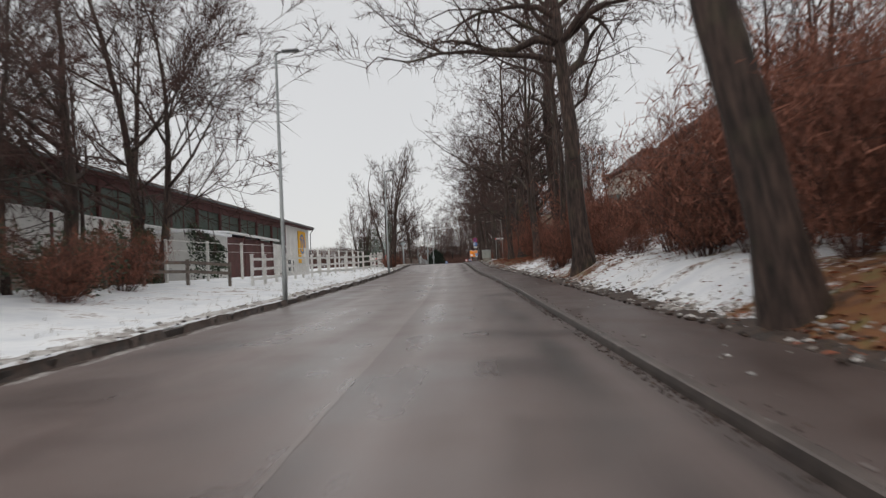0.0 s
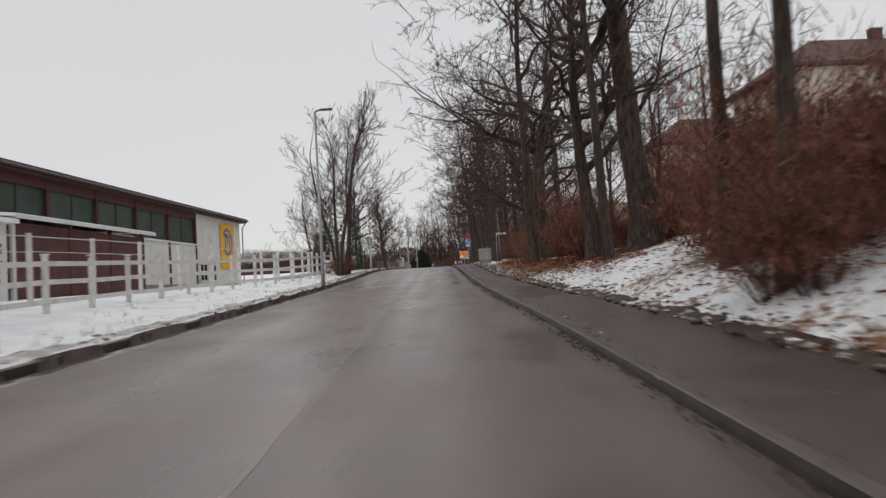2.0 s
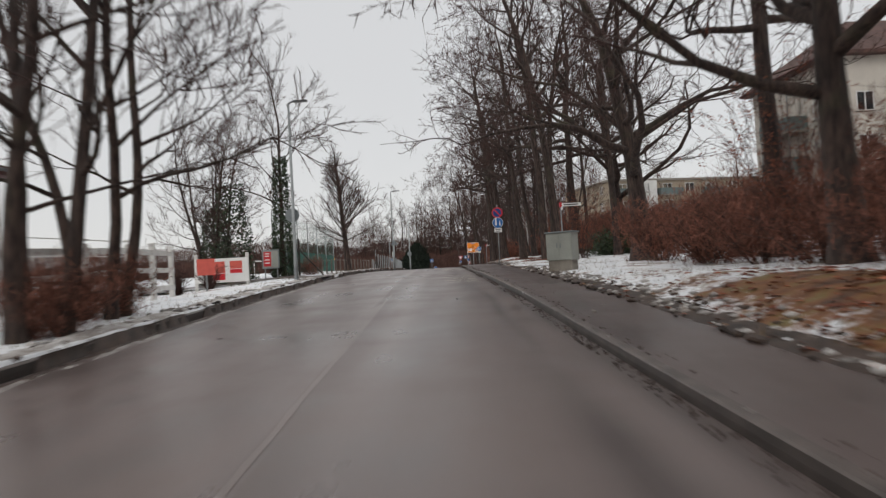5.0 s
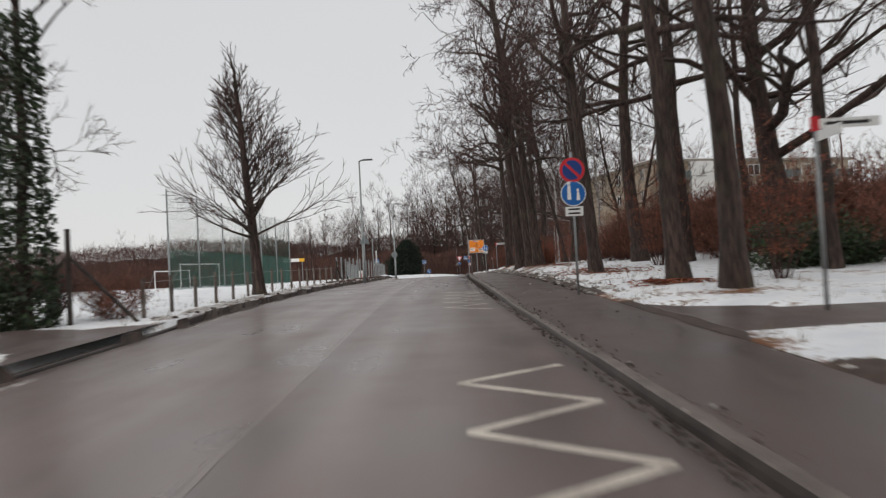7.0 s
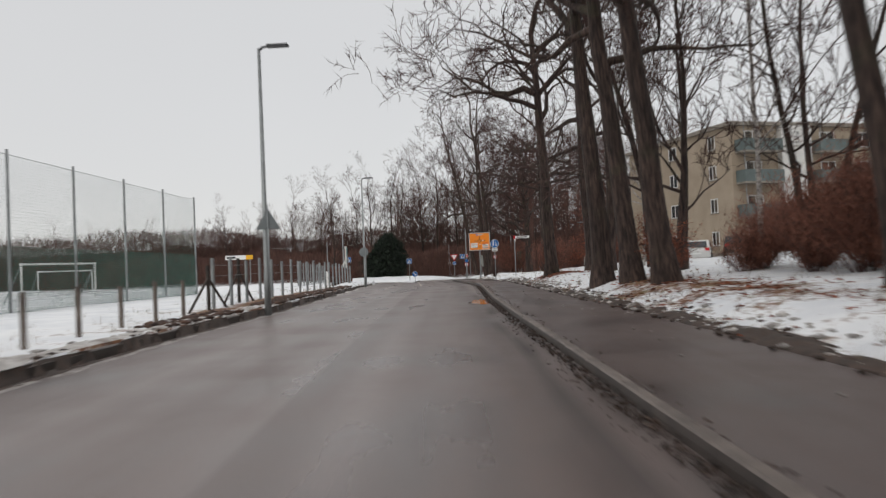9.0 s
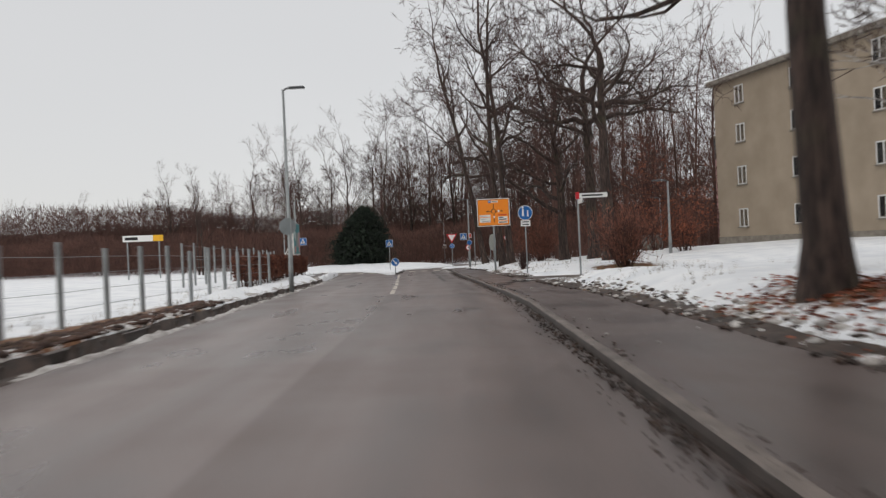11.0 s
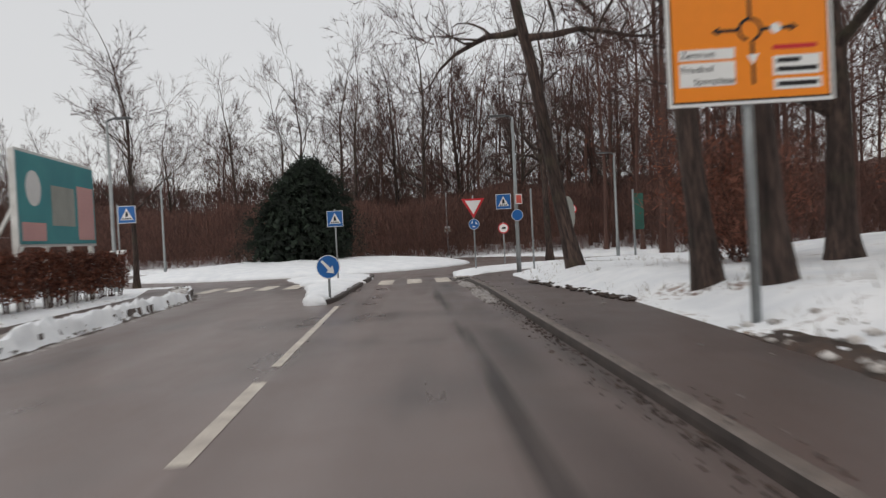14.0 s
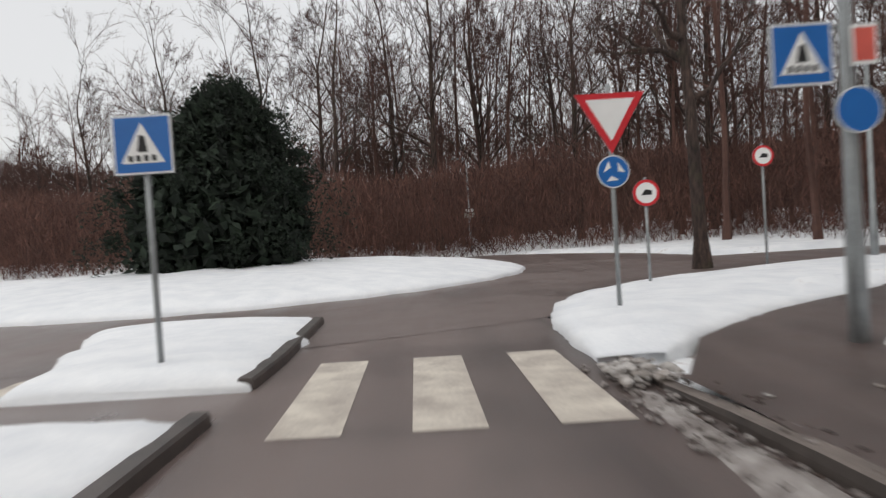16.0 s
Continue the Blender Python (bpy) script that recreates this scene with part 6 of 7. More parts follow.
def bank_house(corner, turn, depth, length, base, eave, ridge, label):
    """A long house on the rise, its narrow side and balconies towards the road, with a hipped roof."""
    ob = thing("bank_house", label, "house", pose(*corner, base, 0, 0, turn))
    e, r = eave - base, ridge - base
    part("wall", Shape().box(0, length, 0, depth, -2.5, e), M_CREAM, ob)
    m = depth / 2
    roof = Shape()
    lo = [(-0.7, -0.7, e - 0.02), (length + 0.7, -0.7, e - 0.02), (length + 0.7, depth + 0.7, e - 0.02), (-0.7, depth + 0.7, e - 0.02)]
    up = [(x, y, z + 0.22) for x, y, z in lo]
    roof.add(lo + up + [(m * 0.85, m, r), (length - m * 0.85, m, r)], [(3, 2, 1, 0), (0, 1, 5, 4), (1, 2, 6, 5), (2, 3, 7, 6), (3, 0, 4, 7), (4, 5, 9, 8), (6, 7, 8, 9), (7, 4, 8), (5, 6, 9)])
    part("roof", roof, M_ROOF, ob)
    part("gutter", Shape().tube([(-0.76, -0.7, e + 0.1), (-0.76, depth + 0.7, e + 0.1)], [0.07, 0.07], 8), M_FASCIA, ob)
    chimney = part("chimney", Shape().box(length * 0.3, length * 0.3 + 0.9, m - 0.3, m + 0.3, r - 0.8, r + 0.7), M_BRICKRED, ob)
    part("cap", Shape().box(length * 0.3 - 0.06, length * 0.3 + 0.96, m - 0.36, m + 0.36, r + 0.7, r + 0.78), M_CONCRETE, chimney)
    floors = [z for z in (1.6, 4.4, 7.2, 9.6) if z < e - 0.9]
    for z in floors:
        for y in (depth * 0.2, depth * 0.8):
            window(ob, Matrix.Translation((0, y, z)) @ Matrix.Rotation(radians(-90), 4, "Z"), 1.1, 1.3)
        for k in range(int(length / 3.4)):
            window(ob, Matrix.Translation((1.9 + 3.4 * k, 0, z)), 1.2, 1.3)
        if z > 2:
            bal = part("balcony", Shape().box(-1.5, 0, depth * 0.32, depth * 0.68, z - 1.25, z - 1.1), M_CONCRETE, ob)
            part("parapet", Shape().box(-1.5, -1.44, depth * 0.32, depth * 0.68, z - 1.1, z - 0.15), M_BALCONY, bal)
            for y in (depth * 0.32, depth * 0.68 - 0.06):
                part("parapet_side", Shape().box(-1.44, 0, y, y + 0.06, z - 1.1, z - 0.15), M_BALCONY, bal)
                part("balcony_post", Shape().tube([(-1.40, y + 0.03, z - 0.15), (-1.40, y + 0.03, z + 1.5)], [0.035, 0.035], 6), M_STEEL, bal)


bank_house((26.9, 67.2), 7, 9.6, 30, 3.2, 13.3, 16.7, "cream house with a brown hipped roof on the rise")
bank_house((24.9, 98.2), 7, 10.6, 30, 3.4, 13.6, 17.6, "cream house with balconies and a brown hipped roof")


def car(m, paint, label):
    ob = thing("car", label, "car", m)
    prof = [(-2.05, 0.35), (-2.1, 0.75), (-1.95, 0.98), (-1.5, 1.42), (-0.3, 1.5), (0.5, 1.42), (1.1, 1.0), (1.9, 0.86), (2.1, 0.6), (2.05, 0.35)]
    s = Shape()
    k = len(prof)
    for sx, inset in ((-0.82, 1), (0.82, 1)):
        s.v += [(sx * (0.86 if z > 1.1 else 1), y, z) for y, z in prof]
    s.f += [tuple(range(k - 1, -1, -1)), tuple(range(k, 2 * k))] + [(j, (j + 1) % k, (j + 1) % k + k, j + k) for j in range(k)]
    bevel(part("body", s, paint, ob, smooth=False), 0.06, 3)
    part("rear_window", Shape().add([(-0.62, -2.0, 1.02), (0.62, -2.0, 1.02), (0.56, -1.56, 1.38), (-0.56, -1.56, 1.38)], [(0, 1, 2, 3)]), M_WINDOW, ob)
    for sx in (-1, 1):
        part("tail_light", Shape().box(sx * 0.62 - 0.12, sx * 0.62 + 0.12, -2.13, -2.05, 0.78, 0.95), M_RED, ob)
        part("side_window", Shape().box(sx * 0.80 - 0.01, sx * 0.80 + 0.01, -1.3, 0.6, 1.02, 1.36), M_WINDOW, ob)
        for y in (-1.3, 1.3):
            wheel = part("wheel", Shape().tube([(sx * 0.66, y, 0.31), (sx * 0.85, y, 0.31)], [0.31, 0.31], 20), M_TYRE, ob)
            part("rim", Shape().tube([(sx * 0.852, y, 0.31), (sx * 0.86, y, 0.31)], [0.19, 0.17], 16), M_STEEL, wheel)
    part("plate", Shape().box(-0.26, 0.26, -2.135, -2.11, 0.55, 0.66), M_WHITE, ob)
    return ob


car(at_xy(14.2, 144.5, 0.0, -20), M_CARWHITE, "white hatchback parked by the apartment block")
car(at_xy(17.0, 145.2, 0.0, -20), M_CARDARK, "dark green car parked by the apartment block")


# ---------------------------------------------------------------- street lamps
def street_lamp(x, y, height, side, label, base=None):
    """A tapered pole with a short arm and a flat head; side: which way the arm points."""
    z = land(x, y) if base is None else base
    ob = thing("street_lamp", label, "street lamp", pose(x, y, z))
    part("pole", Shape().tube([(0, 0, -0.4), (0, 0, 0.9), (0, 0, 0.95), (0, 0, height)], [0.085, 0.085, 0.07, 0.042], 12), M_STEEL, ob, smooth=True)
    part("service_door", Shape().box(-0.035, 0.035, -0.092, -0.080, 0.45, 0.75), M_STEEL, ob)
    part("arm", Shape().tube([(0, 0, height - 0.05), (side * 0.10, 0, height + 0.03), (side * 0.30, 0, height + 0.05)], [0.04, 0.035, 0.03], 8), M_LAMP, ob)
    head = Shape().box(min(side * 0.22, side * 0.80), max(side * 0.22, side * 0.80), -0.13, 0.13, height + 0.02, height + 0.09)
    bevel(part("lamp_head", head, M_LAMP, ob), 0.03, 2)
    return ob


LAMP_LABEL = "grey steel street lamp with a flat head"
street_lamp(12.4, 170.6, 3.6, -1, "short grey lamp on the path between the trees")
street_lamp(-1.9, 14.65, 8.2, 1, LAMP_LABEL)
street_lamp(-3.2, 46.8, 7.8, 1, LAMP_LABEL)
street_lamp(-6.15, 79.6, 7.3, 1, LAMP_LABEL)
street_lamp(-6.5, 115.3, 6.95, 1, LAMP_LABEL)
street_lamp(-8.12, 145.8, 7.3, 1, LAMP_LABEL)
street_lamp(-1.05, 176.9, 5.4, -1, "grey street lamp carrying crossing signs")
street_lamp(-14.6, 175.6, 5.7, 1, "grey street lamp carrying a crossing sign")
street_lamp(-3.7, 211, 5.2, -1, "slim street lamp at the wood's edge", land(-3.7, 211))
street_lamp(4.6, 186.5, 5.0, -1, "slim street lamp beside the roundabout")
street_lamp(-19.5, 192, 5.5, 1, "slim street lamp beyond the roundabout")
street_lamp(9.2, 157.5, 3.8, -1, "low yard lamp among the trees")


# ---------------------------------------------------------------- signs
def sign_post(x, y, height, name, label, radius=0.03, turn=2.0, base=None):
    z = land(x, y) if base is None else base
    ob = thing(name, label, "road sign", pose(x, y, z, 0, 0, turn))
    part("post", Shape().tube([(0, 0, -0.3), (0, 0, height)], [radius, radius], 10), M_STEEL, ob, smooth=True)
    return ob


def plate(parent, name, shape, mat, label=""):
    return part(name, shape, mat, parent, label)


def round_face(ob, z, r, rim, fill, cx=0.0, name="round_sign"):
    back = plate(ob, name, Shape().disc(r, -0.055, cx, z, thick=0.02), M_SIGNBACK)
    plate(back, "rim", Shape().disc(r * 0.995, -0.0595, cx, z), rim)
    plate(back, "face", Shape().disc(r * (0.93 if rim is M_WHITE else 0.78), -0.064, cx, z), fill)
    return back


def path_sign(ob, z, r, cx=0.0):
    f = round_face(ob, z, r, M_WHITE, M_BLUE, cx, "footpath_sign")
    mark = Shape()
    for dx, dz, h, w in ((-0.10, 0.03, 0.34, 0.10), (0.11, -0.06, 0.20, 0.08)):
        mark.poly([(cx + dx - w / 2, z + dz - h / 2), (cx + dx + w / 2, z + dz - h / 2), (cx + dx + w * 0.3, z + dz + h / 2), (cx + dx - w * 0.3, z + dz + h / 2)], -0.069)
        mark.disc(w * 0.42, -0.069, cx + dx, z + dz + h / 2 + w * 0.5, 12)
    plate(f, "symbol", mark, M_WHITE, "plain white symbol")
    return f


def white_plate(ob, z, w=0.42, h=0.22, cx=0.0, bars=2):
    f = plate(ob, "plate", Shape().box(cx - w / 2, cx + w / 2, -0.06, -0.045, z - h / 2, z + h / 2), M_WHITE, "small white supplementary plate")
    s = Shape()
    for i in range(bars):
        zz = z + h * (0.22 - 0.44 * i / max(1, bars - 1))
        s.box(cx - w * 0.33, cx + w * 0.33, -0.064, -0.060, zz - 0.02, zz + 0.02)
    plate(f, "lettering", s, M_BLACK)
    return f


def crossing_face(ob, z, size, cx=0.0):
    h = size / 2
    back = plate(ob, "crossing_sign", Shape().box(cx - h, cx + h, -0.06, -0.04, z - h, z + h), M_SIGNBACK)
    plate(back, "border", Shape().box(cx - h + 0.004, cx + h - 0.004, -0.0645, -0.0605, z - h + 0.004, z + h - 0.004), M_WHITE)
    plate(back, "face", Shape().box(cx - h + 0.022, cx + h - 0.022, -0.069, -0.065, z - h + 0.022, z + h - 0.022), M_BLUE)
    plate(back, "triangle", Shape().poly([(cx - h * 0.72, z - h * 0.62), (cx + h * 0.72, z - h * 0.62), (cx, z + h * 0.72)], -0.074), M_WHITE)
    mark = Shape().poly([(cx - 0.05, z - h * 0.25), (cx + 0.05, z - h * 0.25), (cx + 0.025, z + h * 0.30), (cx - 0.025, z + h * 0.30)], -0.079)
    for k in range(4):
        a = cx - h * 0.48 + k * h * 0.26
        mark.poly([(a, z - h * 0.56), (a + h * 0.15, z - h * 0.56), (a + h * 0.15, z - h * 0.36), (a, z - h * 0.36)], -0.079)
    plate(back, "symbol", mark, M_BLACK, "plain dark symbol")
    return back


s1 = sign_post(2.42, 90.7, 3.35, "no_parking_sign", "no-stopping sign above a footpath sign on one post")
no_stop = round_face(s1, 2.92, 0.30, M_RED, M_DBLUE, 0.0, "no_stopping_sign")
plate(no_stop, "slash", Shape().poly([(-0.20, 3.08), (-0.15, 3.12), (0.20, 2.76), (0.15, 2.72)], -0.068), M_RED)
path_sign(s1, 2.36, 0.30)
white_plate(s1, 1.94)
s2 = sign_post(1.05, 150.9, 2.95, "footpath_sign", "blue footpath sign with a white plate below")
path_sign(s2, 2.62, 0.32)
white_plate(s2, 2.17, 0.42, 0.26)

# the orange detour direction sign
board = sign_post(0.12, 160.0, 3.75, "direction_sign", "large orange direction sign with a roundabout diagram", 0.057, -3, gz(160.0) + 0.35)
L, R, B, T = -0.90, 0.92, 2.30, 3.84
face = plate(board, "panel", Shape().box(L, R, -0.10, -0.06, B, T), M_WHITE, "white-edged sign panel")
plate(face, "black_line", Shape().box(L + 0.035, R - 0.035, -0.1045, -0.1005, B + 0.035, T - 0.035), M_BLACK)
plate(face, "orange_field", Shape().box(L + 0.055, R - 0.055, -0.109, -0.105, B + 0.055, T - 0.055), M_ORANGE)
cx, cz = 0.02, 3.13
diag = Shape()
for k in range(22):
    a0, a1 = -1.2 + 5.6 * k / 22, -1.2 + 5.6 * (k + 1) / 22
    diag.bar((cx + 0.12 * math.cos(a0), -0.112, cz + 0.12 * math.sin(a0)), (cx + 0.12 * math.cos(a1), -0.112, cz + 0.12 * math.sin(a1)), 0.004, 0.035)
for x0, z0, x1, z1 in ((cx, cz + 0.12, cx, cz + 0.42), (cx - 0.12, cz, cx - 0.34, cz), (cx + 0.12, cz, cx + 0.44, cz), (cx + 0.02, cz - 0.12, cx + 0.02, cz - 0.62)):
    diag.bar((x0, -0.112, z0), (x1, -0.112, z1), 0.035 if x0 == x1 else 0.004, 0.004 if x0 == x1 else 0.035)
diag.poly([(cx - 0.34, cz - 0.05), (cx - 0.34, cz + 0.05), (cx - 0.42, cz)], -0.114)
diag.poly([(cx + 0.44, cz - 0.05), (cx + 0.52, cz), (cx + 0.44, cz + 0.05)], -0.114)
plate(face, "diagram", diag, M_BLACK)
plate(face, "no_entry_dot", Shape().disc(0.06, -0.117, cx + 0.28, cz, 16), M_WHITE)
plate(face, "yield_mark", Shape().poly([(cx - 0.045, cz - 0.28), (cx + 0.02, cz - 0.40), (cx + 0.085, cz - 0.28)], -0.117), M_WHITE)
plate(face, "parking_square", Shape().box(-0.27, -0.12, -0.113, -0.109, 3.60, 3.75), M_BLUE)
for a, b, c, d in ((-0.10, 0.28, 3.62, 3.72), (-0.78, -0.16, 2.82, 2.94), (-0.78, -0.16, 2.52, 2.79), (0.26, 0.78, 2.60, 2.82), (0.26, 0.78, 2.44, 2.56)):
    plate(face, "text_panel", Shape().box(a, b, -0.113, -0.109, c, d), M_WHITE)
for a, b, c, d in ((-0.06, 0.22, 3.65, 3.69), (0.30, 0.56, 2.74, 2.79), (0.30, 0.74, 2.64, 2.69), (0.30, 0.74, 2.475, 2.525)):
    plate(face, "lettering_bar", Shape().box(a, b, -0.1165, -0.1135, c, d), M_BLACK)
plate(face, "red_lettering", Shape().box(0.26, 0.74, -0.113, -0.1095, 2.89, 2.94), M_RED)


def lettering(parent, words, x, y, z, size, mat):
    """Words in the built-in font, made into a mesh."""
    cu = bpy.data.curves.new("words", "FONT")
    cu.body, cu.size, cu.extrude = words, size, 0.0015
    tmp = bpy.data.objects.new("words", cu)
    scene.collection.objects.link(tmp)
    dg = bpy.context.evaluated_depsgraph_get()
    me = bpy.data.meshes.new_from_object(tmp.evaluated_get(dg))
    bpy.data.objects.remove(tmp)
    me.materials.clear()
    me.materials.append(mat)
    ob = new("lettering", me)
    ob.matrix_basis = pose(x, y, z, 90, 0, 0)
    ob.parent = parent
    return ob


lettering(face, "Zentrum", -0.76, -0.1155, 2.845, 0.105, M_BLACK)
lettering(face, "Friedhof", -0.76, -0.1155, 2.68, 0.105, M_BLACK)
lettering(face, "Sportplätze", -0.62, -0.1155, 2.545, 0.098, M_BLACK)
lettering(face, "P", -0.232, -0.1155, 3.63, 0.125, M_WHITE)

# keep-right arrow and crossing signs at the splitter island
s3 = sign_post(-6.29, 168.7, 0.98, "arrow_sign", "blue disc with a white slanting arrow on a short post", 0.03, 2, gz(168.7) + 0.10)
k_face = round_face(s3, 0.72, 0.28, M_WHITE, M_BLUE, 0.0, "arrow_disc")
plate(k_face, "arrow", Shape().poly([(-0.17, 0.85), (-0.13, 0.89), (0.06, 0.70), (0.11, 0.75), (0.14, 0.56), (-0.05, 0.59), (0.00, 0.64)], -0.069), M_WHITE)
s4 = sign_post(-7.5, 177.6, 2.55, "crossing_sign", "blue crossing sign on the snowy splitter island", 0.03, 2, gz(177.6) + 0.10)
crossing_face(s4, 2.2, 0.58)
s5 = sign_post(-14.35, 175.45, 2.9, "crossing_sign", "blue crossing sign beside the street lamp", 0.025, 4)
crossing_face(s5, 2.55, 0.58, 0.32)
s6 = sign_post(-1.10, 176.82, 2.95, "crossing_sign", "blue crossing sign by the lamp with small plates", 0.025, 0)
crossing_face(s6, 2.47, 0.53, -0.40)
plate(s6, "number_plate", Shape().box(0.03, 0.25, -0.045, -0.03, 2.36, 2.70), M_WHITE, "small red and white plate")
plate(s6, "red_field", Shape().box(0.05, 0.23, -0.049, -0.046, 2.39, 2.67), M_ROSE)
round_face(s6, 1.98, 0.2, M_WHITE, M_BLUE, 0.06, "cycle_path_sign")
s7 = sign_post(-2.46, 179.9, 2.95, "yield_sign", "yield triangle above a roundabout sign", 0.03, 2)
plate(s7, "yield_triangle", Shape().poly([(-0.45, 2.83), (0.0, 2.06), (0.45, 2.83)], -0.06, 0.02), M_RED, "red yield triangle")
plate(s7, "yield_field", Shape().poly([(-0.31, 2.755), (0.0, 2.22), (0.31, 2.755)], -0.065), M_WHITE)
rf = round_face(s7, 1.83, 0.21, M_WHITE, M_BLUE, 0.0, "roundabout_sign")
for k in range(3):
    a = 0.5 + k * 2.09
    plate(rf, "arrow", Shape().poly([(0.06 * math.cos(a - 0.5), 1.83 + 0.06 * math.sin(a - 0.5)), (0.15 * math.cos(a - 0.6), 1.83 + 0.15 * math.sin(a - 0.6)), (0.13 * math.cos(a + 0.6), 1.83 + 0.13 * math.sin(a + 0.6))], -0.069), M_WHITE)
for x, y, h, lab in ((2.6, 187.3, 2.75, "round red-rimmed sign beside the roundabout exit"), (-1.05, 183.7, 2.0, "small round red-rimmed sign by the wood"), (-12.2, 203.5, 2.2, "small red-rimmed sign at the wood's edge")):
    q = sign_post(x, y, h, "prohibition_sign", lab, 0.028, 0)
    pf = round_face(q, h - 0.28, 0.24, M_RED, M_WHITE, 0.0, "round_sign")
    plate(pf, "symbol", Shape().poly([(-0.09, h - 0.32), (0.10, h - 0.32), (0.10, h - 0.24), (-0.02, h - 0.22)], -0.069), M_BLACK)
q = sign_post(-0.66, 175.7, 2.7, "bare_post", "plain steel post without a sign", 0.03, 0)
q = sign_post(0.63, 177.3, 2.2, "advert_board", "tall pale oval board turned aside on two posts", 0.03, 50)
part("post", Shape().tube([(0.42, 0, -0.3), (0.42, 0, 2.1)], [0.03, 0.03], 10), M_STEEL, q, smooth=True)
bevel(plate(q, "board", Shape().poly([(0.21 + 0.44 * math.cos(k * math.pi / 14), 1.62 + 0.66 * math.sin(k * math.pi / 14)) for k in range(28)], -0.10, 0.05), M_CABINET), 0.012, 2)

# street name signs, sign backs on lamps
for x, y, h, lab in ((2.0, 142.7, 2.75, "street name post with two white blades"), (5.27, 84.6, 2.85, "street name post at the side lane")):
    q = sign_post(x, y, h, "street_name_sign", lab, 0.03, 0)
    blade = plate(q, "blade", Shape().box(0.04, 0.95, -0.02, 0.0, h - 0.17, h - 0.02), M_WHITE)
    plate(blade, "lettering", Shape().box(0.14, 0.80, -0.024, -0.021, h - 0.12, h - 0.07), M_BLACK)
    blade = plate(q, "blade", Shape().box(0.0, 0.02, -0.75, -0.04, h - 0.36, h - 0.21), M_WHITE)
    plate(q, "end_cap", Shape().box(-0.06, 0.05, -0.03, 0.03, h - 0.2, h + 0.02), M_RED)
q = sign_post(-8.02, 145.7, 2.6, "sign_back", "grey back of a round sign on the lamp pole", 0.02, 8)
plate(q, "round_plate", Shape().disc(0.31, 0.03, -0.12, 2.25, thick=0.02), M_SIGNBACK)
q = sign_post(-6.4, 115.2, 2.75, "sign_back", "grey back of a triangular sign on the lamp pole", 0.02, 8)
plate(q, "triangle_plate", Shape().poly([(-0.32, 2.1), (0.32, 2.1), (0.0, 2.65)], 0.03, 0.02), M_SIGNBACK)
q = sign_post(-6.24, 79.72, 3.0, "sign_back", "grey back of a round sign on the lamp pole", 0.02, 4)
plate(q, "round_plate", Shape().disc(0.29, 0.03, 0.0, 2.68, thick=0.02), M_SIGNBACK)

# banners and boards
ban = thing("banner_frame", "red and white advertising banner on wooden posts", "banner", at_xy(-9.15, 79.9, 0, 6))
for x in (-1.25, 0.85):
    part("post", Shape().box(x - 0.06, x + 0.06, 0.0, 0.1, -0.3, 1.45), M_WHITEWOOD, ban)
cloth = part("cloth", Shape().box(-1.3, 0.9, -0.03, 0.0, 0.25, 1.25), M_WHITE, ban, "white banner cloth")
part("red_field", Shape().box(-0.55, -0.05, -0.034, -0.0305, 0.35, 0.62), M_RED, cloth)
part("orange_field", Shape().box(-0.55, -0.05, -0.034, -0.0305, 0.64, 1.12), M_ROSE, cloth)
part("red_field", Shape().box(0.15, 0.65, -0.034, -0.0305, 0.62, 0.78), M_RED, cloth)
part("orange_field", Shape().box(0.15, 0.65, -0.034, -0.0305, 0.80, 1.12), M_ROSE, cloth)
note = thing("notice_board", "grey-framed notice board with a red poster by the driveway", "notice board", at_xy(-9.0, 85.75, -0.42, 6))
for x in (-0.3, 0.3):
    part("leg", Shape().tube([(x, 0.03, -0.3), (x, 0.03, 1.8)], [0.03, 0.03], 8), M_STEEL, note)
bevel(part("panel", Shape().box(-0.42, 0.42, -0.05, 0.0, 0.92, 1.86), M_SIGNBACK, note), 0.012)
part("paper", Shape().box(-0.36, 0.36, -0.056, -0.051, 0.98, 1.80), M_CABINET, note)
part("poster", Shape().box(-0.34, 0.02, -0.061, -0.057, 1.04, 1.76), M_RED, note)
for z in (1.18, 1.34, 1.52, 1.64):
    part("lettering_bar", Shape().box(-0.28, -0.06, -0.065, -0.062, z, z + 0.05), M_WHITE, note)
rs = thing("small_board", "small red and white board on the paddock fence", "sign", at_xy(-7.9, 74.5, 0, 10))
part("leg", Shape().tube([(0, 0, -0.2), (0, 0, 1.0)], [0.03, 0.03], 8), M_STEEL, rs)
part("panel", Shape().box(-0.3, 0.3, -0.04, -0.02, 0.55, 1.1), M_ROSE, rs)
kb = thing("shop_board", "long white and yellow board on two poles", "sign", at_xy(-25.0, 171.8, 0, 12))
for x in (-1.1, 1.1):
    part("pole", Shape().tube([(x, 0.04, -0.3), (x, 0.04, 3.1)], [0.05, 0.05], 8), M_STEEL, kb)
part("white_panel", Shape().box(-1.4, 0.7, -0.04, 0, 2.75, 3.2), M_WHITE, kb)
part("yellow_panel", Shape().box(0.7, 1.4, -0.04, 0, 2.75, 3.2), M_YELLOW, kb)
part("lettering", Shape().box(-1.25, -0.35, -0.045, -0.041, 2.87, 3.08), M_BLACK, kb)
bb = thing("billboard", "teal poster billboard on a white frame", "billboard", pose(-13.3, 170.0, land(-13.3, 170.0), 0, 0, 98))
